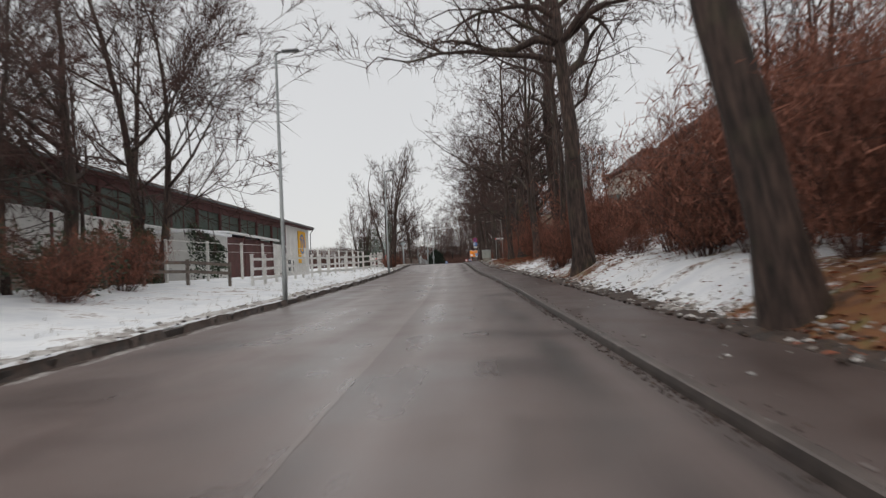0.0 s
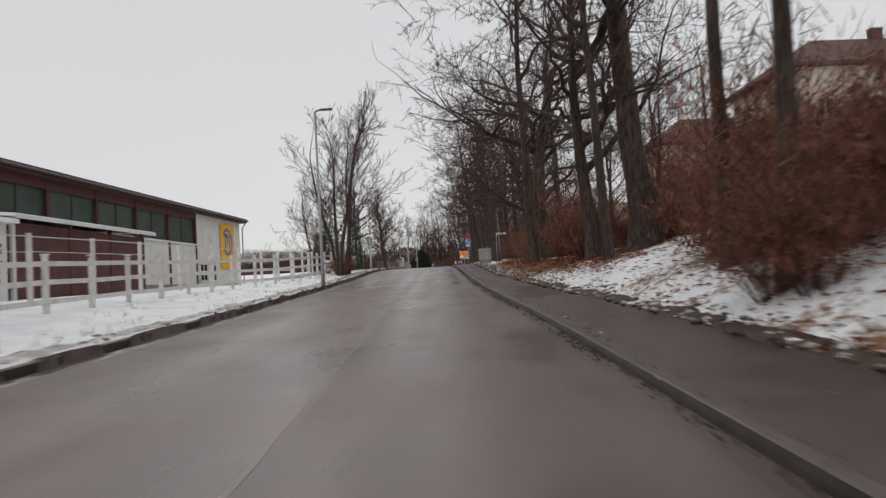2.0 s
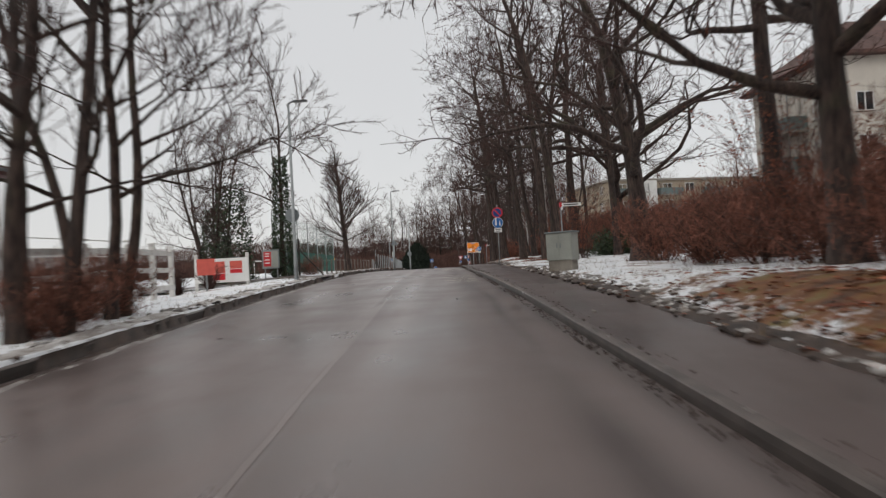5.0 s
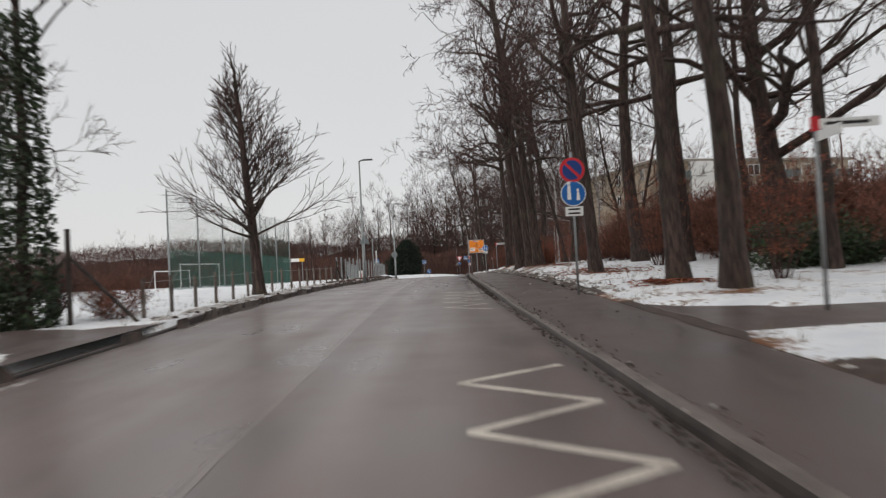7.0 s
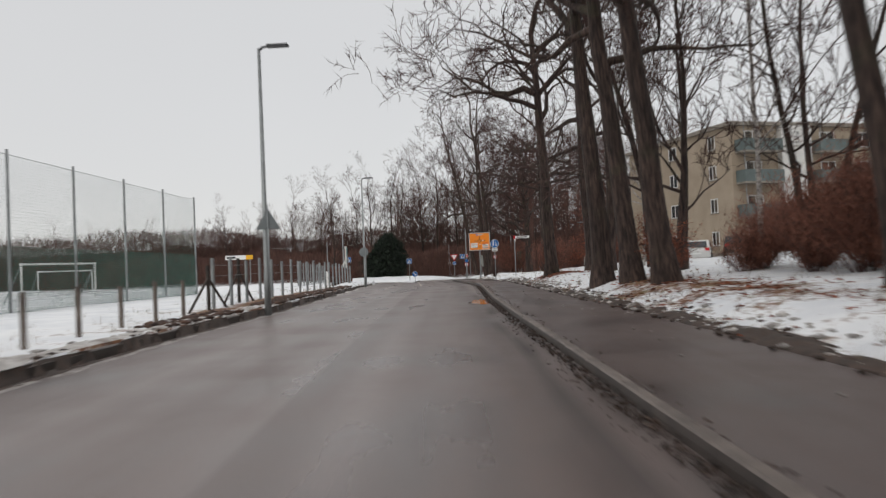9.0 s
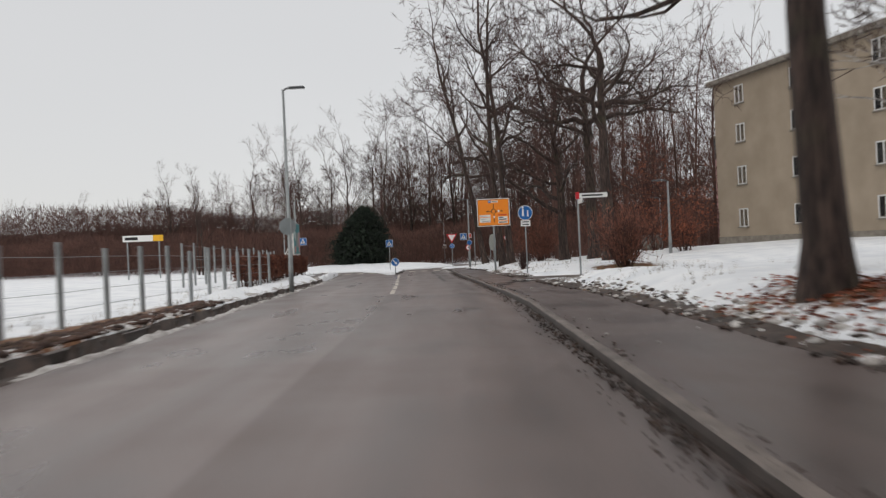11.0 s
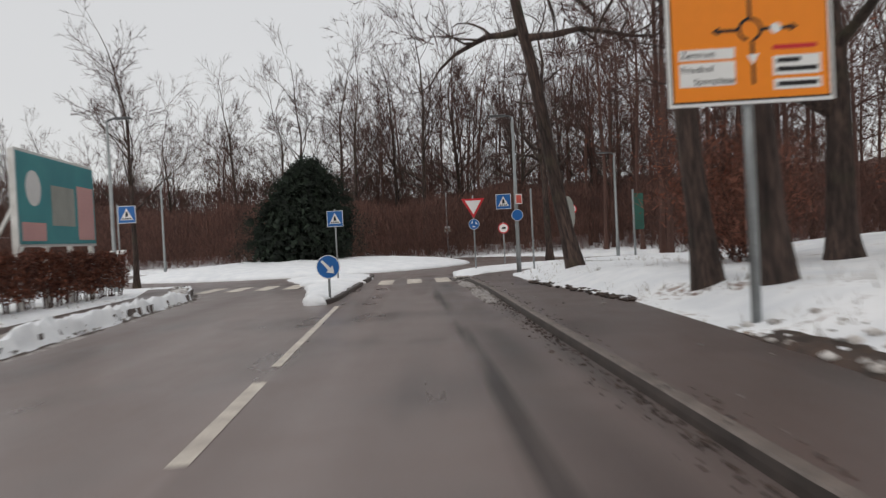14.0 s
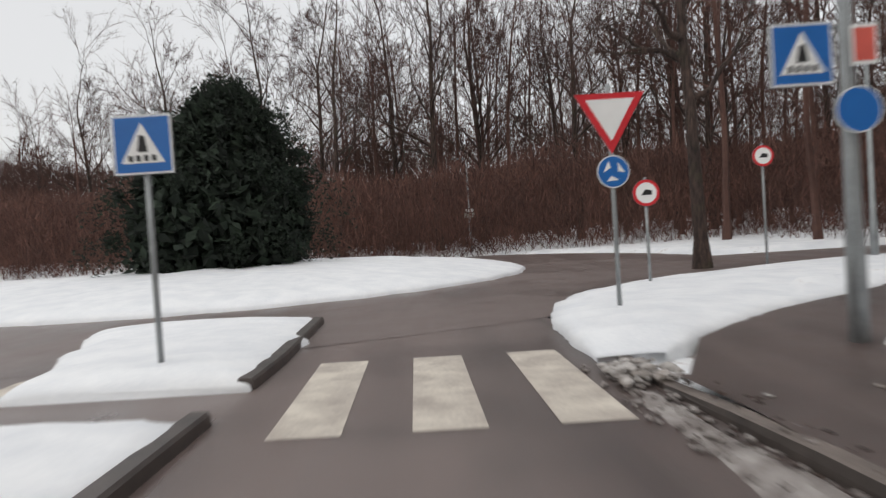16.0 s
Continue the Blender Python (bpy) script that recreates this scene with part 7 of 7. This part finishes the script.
for x in (-2.35, -0.8, 0.75, 2.3):
    part("leg", Shape().box(x - 0.06, x + 0.06, 0.02, 0.14, -0.3, 3.7), M_WHITEWOOD, bb)
    part("strut", Shape().bar((x, 0.1, 2.4), (x, 1.5, -0.1), 0.07, 0.07), M_WHITEWOOD, bb)
post_face = part("poster", Shape().box(-2.4, 2.4, -0.04, 0.015, 1.55, 3.65), M_TEAL, bb)
part("frame", Shape().box(-2.46, 2.46, -0.02, 0.012, 1.48, 3.72), M_FRAME, bb)
part("pale_patch", Shape().box(-0.6, 0.9, -0.045, -0.041, 2.0, 3.0), M_CABINET, post_face)
part("white_mark", Shape().disc(0.42, -0.045, -1.6, 2.85, 20), M_WHITE, post_face)
part("coral_patch", Shape().box(1.1, 2.3, -0.045, -0.041, 1.65, 3.1), M_PINK, post_face)
part("coral_patch", Shape().box(-2.3, -1.0, -0.045, -0.041, 1.62, 2.05), M_PINK, post_face)
cl = thing("poster_case", "white street poster case with a red poster", "poster case", at_xy(-17.6, 182.2, 0, -20))
bevel(part("case", Shape().box(-0.4, 0.4, 0, 0.18, 0.0, 1.5), M_FRAME, cl), 0.03)
part("poster", Shape().box(-0.32, 0.32, -0.006, -0.002, 0.15, 1.4), M_WHITE, cl)
part("red_patch", Shape().poly([(0.0, 0.3), (0.25, 0.3), (0.25, 1.2), (0.08, 0.9)], -0.011, 0.003), M_ROSE, cl)

q = sign_post(5.3, 186.0, 3.2, "direction_board", "tall dark green board on a steel post beyond the footpath", 0.05, -10)
plate(q, "board", Shape().box(0.04, 0.46, -0.05, -0.01, 1.3, 3.0), M_GREENNET)
q = sign_post(-3.68, 210.8, 2.6, "plate_post", "post with two small pale plates by the wood", 0.03, 0)
plate(q, "plate", Shape().box(-0.3, 0.3, -0.05, -0.03, 1.95, 2.2), M_CABINET)
plate(q, "plate", Shape().box(-0.22, 0.22, -0.05, -0.03, 2.25, 2.42), M_WHITE)

# cable cabinet
cab = thing("cable_cabinet", "grey cable cabinet on a stained concrete base", "cabinet", at_xy(4.08, 74.1, 0.06, -34))
part("base", Shape().box(-0.42, 0.42, -0.2, 0.2, -0.3, 0.28), M_CONCRETE, cab)
bevel(part("body", Shape().box(-0.46, 0.46, -0.24, 0.24, 0.28, 1.16), M_CABINET, cab), 0.012)
bevel(part("lid", Shape().box(-0.50, 0.50, -0.28, 0.28, 1.16, 1.21), M_SIGNBACK, cab), 0.015)
for x0, x1 in ((-0.43, -0.005), (0.005, 0.43)):
    door = part("door", Shape().box(x0, x1, -0.252, -0.241, 0.31, 1.13), M_CABINET, cab)
    part("handle", Shape().box(x1 - 0.07 if x0 < 0 else x0 + 0.04, x1 - 0.04 if x0 < 0 else x0 + 0.07, -0.265, -0.253, 0.68, 0.83), M_SIGNBACK, door)


box = thing("cable_cabinet", "pale grey cable cabinet among the trees", "cabinet", at_xy(11.4, 169.7, -0.02, -12))
part("base", Shape().box(-0.52, 0.52, -0.16, 0.16, -0.3, 0.10), M_CONCRETE, box)
bevel(part("body", Shape().box(-0.58, 0.58, -0.2, 0.2, 0.10, 1.02), M_CABINET, box), 0.015)
bevel(part("lid", Shape().box(-0.61, 0.61, -0.23, 0.23, 1.02, 1.07), M_SIGNBACK, box), 0.012)
for x0, x1 in ((-0.55, -0.005), (0.005, 0.55)):
    part("door", Shape().box(x0, x1, -0.212, -0.201, 0.13, 0.99), M_CABINET, box)


# ---------------------------------------------------------------- road markings
def mark(points, name, label, mat=M_PAINT):
    """A painted patch: a polygon of (x, y) laid on the road."""
    s = Shape()
    s.add([(x, y, gz(y) - 0.0255) for x, y in points], [tuple(range(len(points)))])
    return tagged(new(name, s.mesh(name, mat)), label, "road marking", kind="structure")


def line(a, b, w, name, label, mat=M_PAINT):
    d = (Vector(b) - Vector(a)).normalized()
    s = Vector((-d.y, d.x)) * w / 2
    a, b = Vector(a), Vector(b)
    n = max(1, int((b - a).length / 2.0))
    for i in range(n):
        p, q = a.lerp(b, i / n), a.lerp(b, (i + 1) / n)
        mark([tuple(p - s), tuple(p + s), tuple(q + s), tuple(q - s)][::-1], name, label, mat)


def lane_dash(y0, y1, w, name, label):
    centre = lambda y: ax(y) + float(np.interp(y, [137, 142, 150, 158, 168], [-1.28, -1.30, -1.38, -1.53, -1.62]))
    line((centre(y0), y0), (centre(y1), y1), w, name, label)


for y0, y1 in ((141.4, 144.2), (145.1, 147.8), (148.8, 151.4), (152.3, 154.9), (156.0, 158.7)):
    lane_dash(y0, y1, 0.14, "trim_lane_dash", "white lane dash, slightly worn")
lane_dash(159.6, 167.6, 0.11, "trim_lane_line", "white lane line before the island")
for i in range(3):
    x0 = -5.85 + 0.97 * i
    mark([(x0, 175.2), (x0 + 0.5, 175.2), (x0 + 0.34, 178.05), (x0 - 0.16, 178.05)], "trim_zebra_bar", "white zebra crossing bar, worn")
for i in range(4):
    x0 = -9.0 - 0.97 * i
    mark([(x0, 175.3), (x0 + 0.5, 175.3), (x0 + 0.3, 178.05), (x0 - 0.2, 178.05)], "trim_zebra_bar", "white zebra crossing bar, worn")
near = [(1.38, 73.65), (0.27, 73.85), (1.27, 74.5), (0.14, 75.4), (1.18, 76.05), (0.04, 76.95), (1.12, 77.7), (-0.06, 78.6), (1.0, 79.45), (-0.17, 80.5), (0.9, 81.35)]
far = [(0.36, 89.05), (-0.73, 90.0), (0.27, 90.65), (-0.83, 91.7), (0.15, 92.25), (-0.9, 93.25), (0.08, 93.75), (-0.95, 94.7), (0.12, 95.27), (-1.04, 96.4), (0.05, 96.35)]
for pts in (near, far):
    for a, b in zip(pts, pts[1:]):
        line(a, b, 0.12, "trim_zigzag", "white zigzag no-parking line")


def seam(u, y0, y1, w, mat, name, label, seed, dz, wobble=1.0):
    """A long worn band along the lane whose width comes and goes."""
    rows = []
    for y in steps(y0, y1, 0.16):
        k = max(0.02, 0.6 + wobble * (0.9 * noise.noise((y * 0.11, seed, 0)) + 0.5 * noise.noise((y * 0.7, seed, 2)) + 0.55 * noise.noise((y * 2.6, seed, 3)))) * min(1, (y - y0) / 2 + 0.02, (y1 - y) / 2 + 0.02)
        c = ax(y) + u + wobble * (0.10 * noise.noise((y * 0.25, seed, 5)) + 0.05 * noise.noise((y * 1.4, seed, 6)))
        rows.append(((c - w * k / 2, y, gz(y) + dz), (c + w * k / 2, y, gz(y) + dz)))
    return tagged(strip(rows, mat, name, 1), label, "stain", kind="structure")




# ---------------------------------------------------------------- splitter island
def splitter():
    rows = [(168.0, -1.95, -2.3), (169.0, -1.80, -2.55), (171.5, -1.72, -2.85), (175.0, -1.62, -3.25), (178.2, -1.45, -4.0), (180.5, -1.40, -4.6), (181.9, -1.5, -5.1)]
    def block(r, name, label):
        s = Shape()
        k = 5
        verts = []
        fine = []
        for (ya, a0, a1), (yb, b0, b1) in zip(r, r[1:]):
            for t in [q / 12 for q in range(12)]:
                fine.append((ya + (yb - ya) * t, a0 + (b0 - a0) * t, a1 + (b1 - a1) * t))
        fine.append(r[-1])
        prof = [(0.0, -0.06), (0.01, 0.03), (0.05, 0.09), (0.14, 0.13), (0.3, 0.155), (0.5, 0.17), (0.7, 0.155), (0.86, 0.13), (0.95, 0.09), (0.99, 0.03), (1.0, -0.06)]
        for i, (y, a, b) in enumerate(fine):
            e = 0.0 if i in (0, len(fine) - 1) else 1.0
            for t, h in prof:
                wave = 0.14 * noise.noise((t * 0.5, y * 1.1, 3 + round(t))) + 0.10 * noise.noise((t, y * 3.7, 6 + round(t)))
                x = ax(y) + a + (b - a) * t + wave * (abs(2 * t - 1))
                verts.append((x, y, gz(y) + (h if h < 0 else h * (0.35 + 0.65 * e)) + (0.05 * noise.noise((x * 2, y * 2, 9)) + 0.03 * noise.noise((x * 6, y * 6, 2)) if 0.1 < t < 0.9 else 0)))
        w = len(prof)
        s.add(verts, [(j * w + i, (j + 1) * w + i, (j + 1) * w + i + 1, j * w + i + 1) for j in range(len(fine) - 1) for i in range(w - 1)])
        s.f += [tuple(range(w)), tuple(range((len(fine) - 1) * w + w - 1, (len(fine) - 1) * w - 1, -1))]
        return tagged(new(name, s.mesh(name, M_SNOW, True)), label, "traffic island", kind="structure")
    block(rows[:3] + [(175.6, -1.62, -3.4)], "ground_splitter_near", "snow-covered splitter island with kerb edges")
    block([(176.8, -1.5, -3.7)] + rows[5:], "ground_splitter_far", "snow-covered splitter island with kerb edges")


splitter()


def splitter_kerb(y0, y1, name):
    """The wet kerb that shows along the island's edge, clear of the snow. Its dark colour paints the edge's soft
    shadow.
    """
    s, n = Shape(), 5
    rows = []
    for y in steps(y0, y1, 0.5):
        e = ax(y) + float(np.interp(y, [168.0, 169.0, 171.5, 175.0, 178.2, 181.9], [-1.92, -1.74, -1.65, -1.54, -1.40, -1.42]))
        rows.append([(e, y, gz(y) - 0.06), (e - 0.01, y, gz(y) + 0.05), (e - 0.03, y, gz(y) + 0.075), (e - 0.15, y, gz(y) + 0.08), (e - 0.16, y, gz(y) - 0.06)])
    s.add([q for r in rows for q in r], [(j * n + i, (j + 1) * n + i, (j + 1) * n + i + 1, j * n + i + 1) for j in range(len(rows) - 1) for i in range(n - 1)])
    s.f += [(0, 1, 2, 3, 4), tuple(len(rows) * n - 1 - k for k in range(n))]
    return tagged(new(name, s.mesh(name, M_KERBFACE)), "wet kerb around the splitter island, edge shadow in its dark colour", "kerb", kind="structure")


splitter_kerb(168.2, 175.7, "trim_splitter_near")
splitter_kerb(176.9, 181.8, "trim_splitter_far")


# ---------------------------------------------------------------- slush, puddles, leaves
def ridge(table, off, width, height, y0, y1, mat, name, label, seed, skip=()):
    """A lumpy ridge of slush or leaves along an edge of the road."""
    s, prof = Shape(), (-0.5, -0.38, -0.25, -0.12, 0.0, 0.12, 0.25, 0.38, 0.5)
    rows = []
    for y in steps(y0, y1, 0.16):
        k = 0.45 + 0.8 * noise.noise((y * 0.5, seed, 0)) + 0.5 * noise.noise((y * 2.1, seed, 4))
        k = max(0.0, min(1.3, k + 0.3)) * min(1, (y - y0) / 1.6, (y1 - y) / 1.6) * (0.0 if any(a < y < b for a, b in skip) else 1.0)
        e = along(table, y) + off + 0.12 * noise.noise((y * 0.8, seed, 8))
        row = []
        for t in prof:
            x = ax(y) + e + t * width * (0.6 + 0.5 * k)
            b = along(table, y)
            ground_z = land(x, y) if (x - ax(y) < along(KERB_L, y) or x - ax(y) > along(WALK_R, y)) else (gz(y) + 0.08 if x - ax(y) > along(KERB_R, y) + 0.1 else gz(y) - 0.03)
            bump = height * k * (1 - (2 * t) ** 2) * (1 + 0.9 * noise.noise((x * 6, y * 6, seed)) + 0.7 * noise.noise((x * 15, y * 15, seed)))
            row.append((x, y, ground_z + max(-0.02, bump - 0.015)))
        rows.append(row)
    n = len(prof)
    s.add([p for r in rows for p in r], [(j * n + i, j * n + i + 1, (j + 1) * n + i + 1, (j + 1) * n + i) for j in range(len(rows) - 1) for i in range(n - 1)])
    return tagged(new(name, s.mesh(name, mat, True)), label, "slush", kind="stuff")


LUMP = [Vector(p).normalized() for p in ((0, 0, 1), (0.9, 0, 0.4), (0.28, 0.85, 0.4), (-0.72, 0.53, 0.4), (-0.72, -0.53, 0.4), (0.28, -0.85, 0.4), (0, 0, -1))]


def lumps(table, lo, hi, y0, y1, n, size, mat, name, label, seed, skip=(), lift=None):
    """Scattered chunks of slush or soaked leaves along an edge."""
    r2, s = random.Random(seed), Shape()
    while n > 0:
        y = r2.uniform(y0, y1)
        if any(a < y < b for a, b in skip) or noise.noise((y * 0.35, seed, 3)) < r2.uniform(-0.7, 0.3):
            n -= 0.3
            continue
        n -= 1
        x = ax(y) + along(table, y) + lo + (hi - lo) * r2.random() ** 1.3
        z = land(x, y) if lift is None else gz(y) + lift
        q = size * r2.uniform(0.35, 1.0) ** 1.6
        a = r2.uniform(0, 6.28)
        vs = []
        for v in LUMP:
            k = q * r2.uniform(0.65, 1.25)
            vs.append((x + k * (v.x * math.cos(a) - v.y * math.sin(a)), y + k * 1.2 * (v.x * math.sin(a) + v.y * math.cos(a)), z + k * 0.6 * v.z))
        s.add(vs, [(0, 1, 2), (0, 2, 3), (0, 3, 4), (0, 4, 5), (0, 5, 1), (6, 2, 1), (6, 3, 2), (6, 4, 3), (6, 5, 4), (6, 1, 5)])
    return tagged(new(name, s.mesh(name, mat, True)), label, "slush", kind="stuff")


ridge(KERB_L, -0.38, 0.5, 0.06, -12, 176, M_SLUSH, "slush_left", "dirty slush heaped along the kerb", 2.0, ((82, 88),))
ridge(WALK_R, 0.18, 0.5, 0.06, -12, 160, M_LEAFLITTER, "litter_right", "wet leaves and grit beside the footpath", 5.0, ((80, 90), (143, 149)))
ridge(KERB_L, -0.72, 1.15, 0.18, 137, 158.6, M_SNOW, "snow_berm", "ploughed snow berm along the kerb", 11.0)
ridge(KERB_L, -0.10, 0.42, 0.17, 157.0, 172, M_SNOW, "snow_berm_road", "lumpy snow berm on the kerb before the footpath", 12.0)
ridge(KERB_L, 0.17, 0.24, 0.06, 126, 158, M_SLUSH, "slush_line", "thin line of slush on the road beside the kerb", 19.0)
lumps(KERB_L, -0.30, 0.30, 140, 171, 420, 0.06, M_SLUSH, "slush_berm_chunks", "chunks of slush along the berm", 21, (), 0.02)
ridge(KERB_L, 0.10, 0.26, 0.035, -12, 176, M_LEAFLITTER, "gutter_litter", "wet leaves and grit in the gutter", 8.0, ((82, 88),))
ridge(KERB_L, 0.24, 0.20, 0.035, -12, 176, M_GRIT, "gutter_slush", "thin dirty slush line on the road beside the kerb", 14.0, ((82, 88),))
lumps(KERB_L, -0.85, -0.16, 117, 137, 1500, 0.15, M_DEADLEAF, "leaf_heap", "raked heap of dead leaves on the kerb strip", 15)
lumps(KERB_L, -0.85, -0.16, 110, 114, 260, 0.15, M_DEADLEAF, "leaf_heap_small", "small heap of dead leaves by the fence", 16)
lumps(KERB_R, -0.01, -0.16, -12, 176, 5200, 0.034, M_LEAFLITTER, "gutter_crumbs", "dark crumbs of wet leaves in the gutter", 24, (), -0.03)
lumps(KERB_R, 0.06, -0.19, 93, 132, 2000, 0.036, M_LEAFLITTER, "kerb_leaves", "soaked brown leaves drifted against the kerb", 33, (), -0.01)
lumps(KERB_R, -0.05, -0.34, 92, 176, 1500, 0.026, M_LEAFLITTER, "gutter_leaves", "soaked leaves drifted beside the gutter", 25, (), -0.03)
lumps(KERB_R, 0.04, 0.30, -12, 176, 2000, 0.030, M_LEAFLITTER, "kerb_crumbs", "dark crumbs of wet leaves on the kerb", 28, (), 0.075)
lumps(KERB_R, 0.0, 0.22, -12, 176, 420, 0.035, M_GRIT, "kerb_grit", "pale grit left on the kerb", 26, (), 0.078)
ridge(KERB_R, -0.22, 0.42, 0.07, 166, 176.6, M_GRIT, "slush_band", "gritty slush band along the kerb's end", 17.0)
lumps(KERB_R, -0.02, -0.42, 166, 177, 420, 0.045, M_GRIT, "slush_band_chunks", "crumbled grey slush along the kerb's end", 29, (), -0.01)
lumps([(170, 1.85), (182, 1.85)], -0.28, 0.24, 176.0, 176.9, 90, 0.10, M_SLUSH, "snow_heap", "small heap of slush at the kerb's end", 17, (), 0.03)
lumps(WALK_R, 0.02, 0.8, -12, 160, 2350, 0.11, M_SLUSH, "slush_chunks_right", "grey slush chunks along the footpath's edge", 3, ((80, 90), (143, 149)))
lumps(WALK_R, -0.10, 0.22, 164, 171, 240, 0.08, M_LEAFLITTER, "leaf_clods_corner", "dark clods of soaked leaves on the snow's edge", 27)
lumps(WALK_R, -0.12, 0.6, -12, 152, 2200, 0.085, M_LEAFLITTER, "leaf_clods_right", "clods of soaked brown leaves along the footpath", 4, ((80, 90), (143, 149)))
lumps(WALK_R, -1.5, 0.0, -12, 176, 240, 0.05, M_SLUSH, "slush_crumbs", "crumbs of slush left on the footpath", 9, (), 0.085)
lumps(KERB_L, -0.7, -0.14, -12, 178, 1000, 0.11, M_SLUSH, "slush_chunks_left", "grey slush chunks on the kerb", 6, ((82, 88),))
lumps(KERB_L, -0.45, -0.1, -12, 140, 700, 0.08, M_LEAFLITTER, "leaf_clods_left", "clods of soaked brown leaves on the kerb", 7, ((82, 88),))


def puddle(x, y, rx, ry, dz, name="puddle"):
    """A flat sheet of water with a wavering edge."""
    s, k = Shape(), 36
    pts = []
    for j in range(k):
        a = 2 * math.pi * j / k
        r = 0.9 + 0.5 * noise.noise((x + math.cos(a) * 1.3, y + math.sin(a) * 1.3, 2)) + 0.22 * noise.noise((x + math.cos(a) * 4, y + math.sin(a) * 4, 7))
        pts.append((x + rx * r * math.cos(a), y + ry * r * math.sin(a)))
    s.add([(px, py, gz(py) + dz) for px, py in pts], [tuple(range(k))])
    return tagged(new(name, s.mesh(name, M_PUDDLE)), "shallow dark puddle on the asphalt", "puddle")


seam(-1.27, -12, 70, 0.09, M_JOINT, "trim_joint", "smooth paler joint down the middle of the road", 40.0, -0.0278, 0.3)
seam(-1.42, 66, 100, 0.07, M_JOINT, "trim_joint", "smooth paler joint down the middle of the road", 41.0, -0.0278, 0.3)
for u, y, rx, ry, dz in ((1.06 + ax(117.6) - ax(146), 117.6, 0.32, 1.3, -0.0262), (3.3, 145.3, 0.5, 1.0, 0.0895), (2.6, 143.4, 0.4, 0.3, 0.0895), (4.6, 145.7, 0.75, 0.9, 0.0825), (6.9, 146.7, 1.5, 0.7, 0.0825)):
    puddle(ax(146) + u, y, rx, ry, dz)


def fallen_leaves():
    """Dead leaves lying on the bare patches of the verge."""
    r2, s = random.Random(31), Shape()
    spots = [b for b in BARE if b[4] >= 0.24 and b[1] > 0 and b[0] < 140]
    for _ in range(9000):
        yy, uu, ry, ru, amount = r2.choice(spots)
        y, u = r2.gauss(yy, ry * 0.6), r2.gauss(uu, ru * 0.6)
        if u < along(WALK_R, y) - 0.1 * r2.random() or 80 < y < 90:
            continue
        x = ax(y) + u
        z, a, q = land(x, y) + 0.012, r2.uniform(0, 6.28), r2.uniform(0.04, 0.10)
        c, d = math.cos(a) * q, math.sin(a) * q
        s.add([(x - c, y - d, z), (x + d * 0.5, y - c * 0.5, z + r2.uniform(0, 0.04)), (x + c, y + d, z + 0.01), (x - d * 0.5, y + c * 0.5, z + r2.uniform(0, 0.04))], [(0, 1, 2), (0, 2, 3)])
    tagged(new("fallen_leaves", s.mesh("fallen_leaves", M_RUSTLEAF)), "russet leaves lying on the bare verge", "leaves", kind="stuff")


fallen_leaves()


def grass_tufts():
    """Withered blades that stick up through the snow."""
    r2, s = random.Random(32), Shape()
    for _ in range(5200):
        y = r2.uniform(-10, 178)
        side = r2.random() < 0.6
        u = along(WALK_R, y) + 0.15 + 5.0 * r2.random() ** 1.6 if side else along(KERB_L, y) - 0.25 - 4.0 * r2.random() ** 1.8
        x = ax(y) + u
        if paved(x, y) or noise.noise((x * 0.5, y * 0.5, 6)) < -0.05:
            continue
        z = land(x, y) - 0.02
        for _k in range(4):
            h, a, w = r2.uniform(0.06, 0.22), r2.uniform(0, 6.28), 0.006
            c, d = math.cos(a), math.sin(a)
            bx, by = x + r2.gauss(0, 0.05), y + r2.gauss(0, 0.05)
            s.add([(bx - d * w, by + c * w, z), (bx + d * w, by - c * w, z), (bx + c * h * 0.5, by + d * h * 0.5, z + h)], [(0, 1, 2)])
    tagged(new("grass_tufts", s.mesh("grass_tufts", M_STRAW)), "withered grass poking through the snow", "grass", kind="stuff")


grass_tufts()
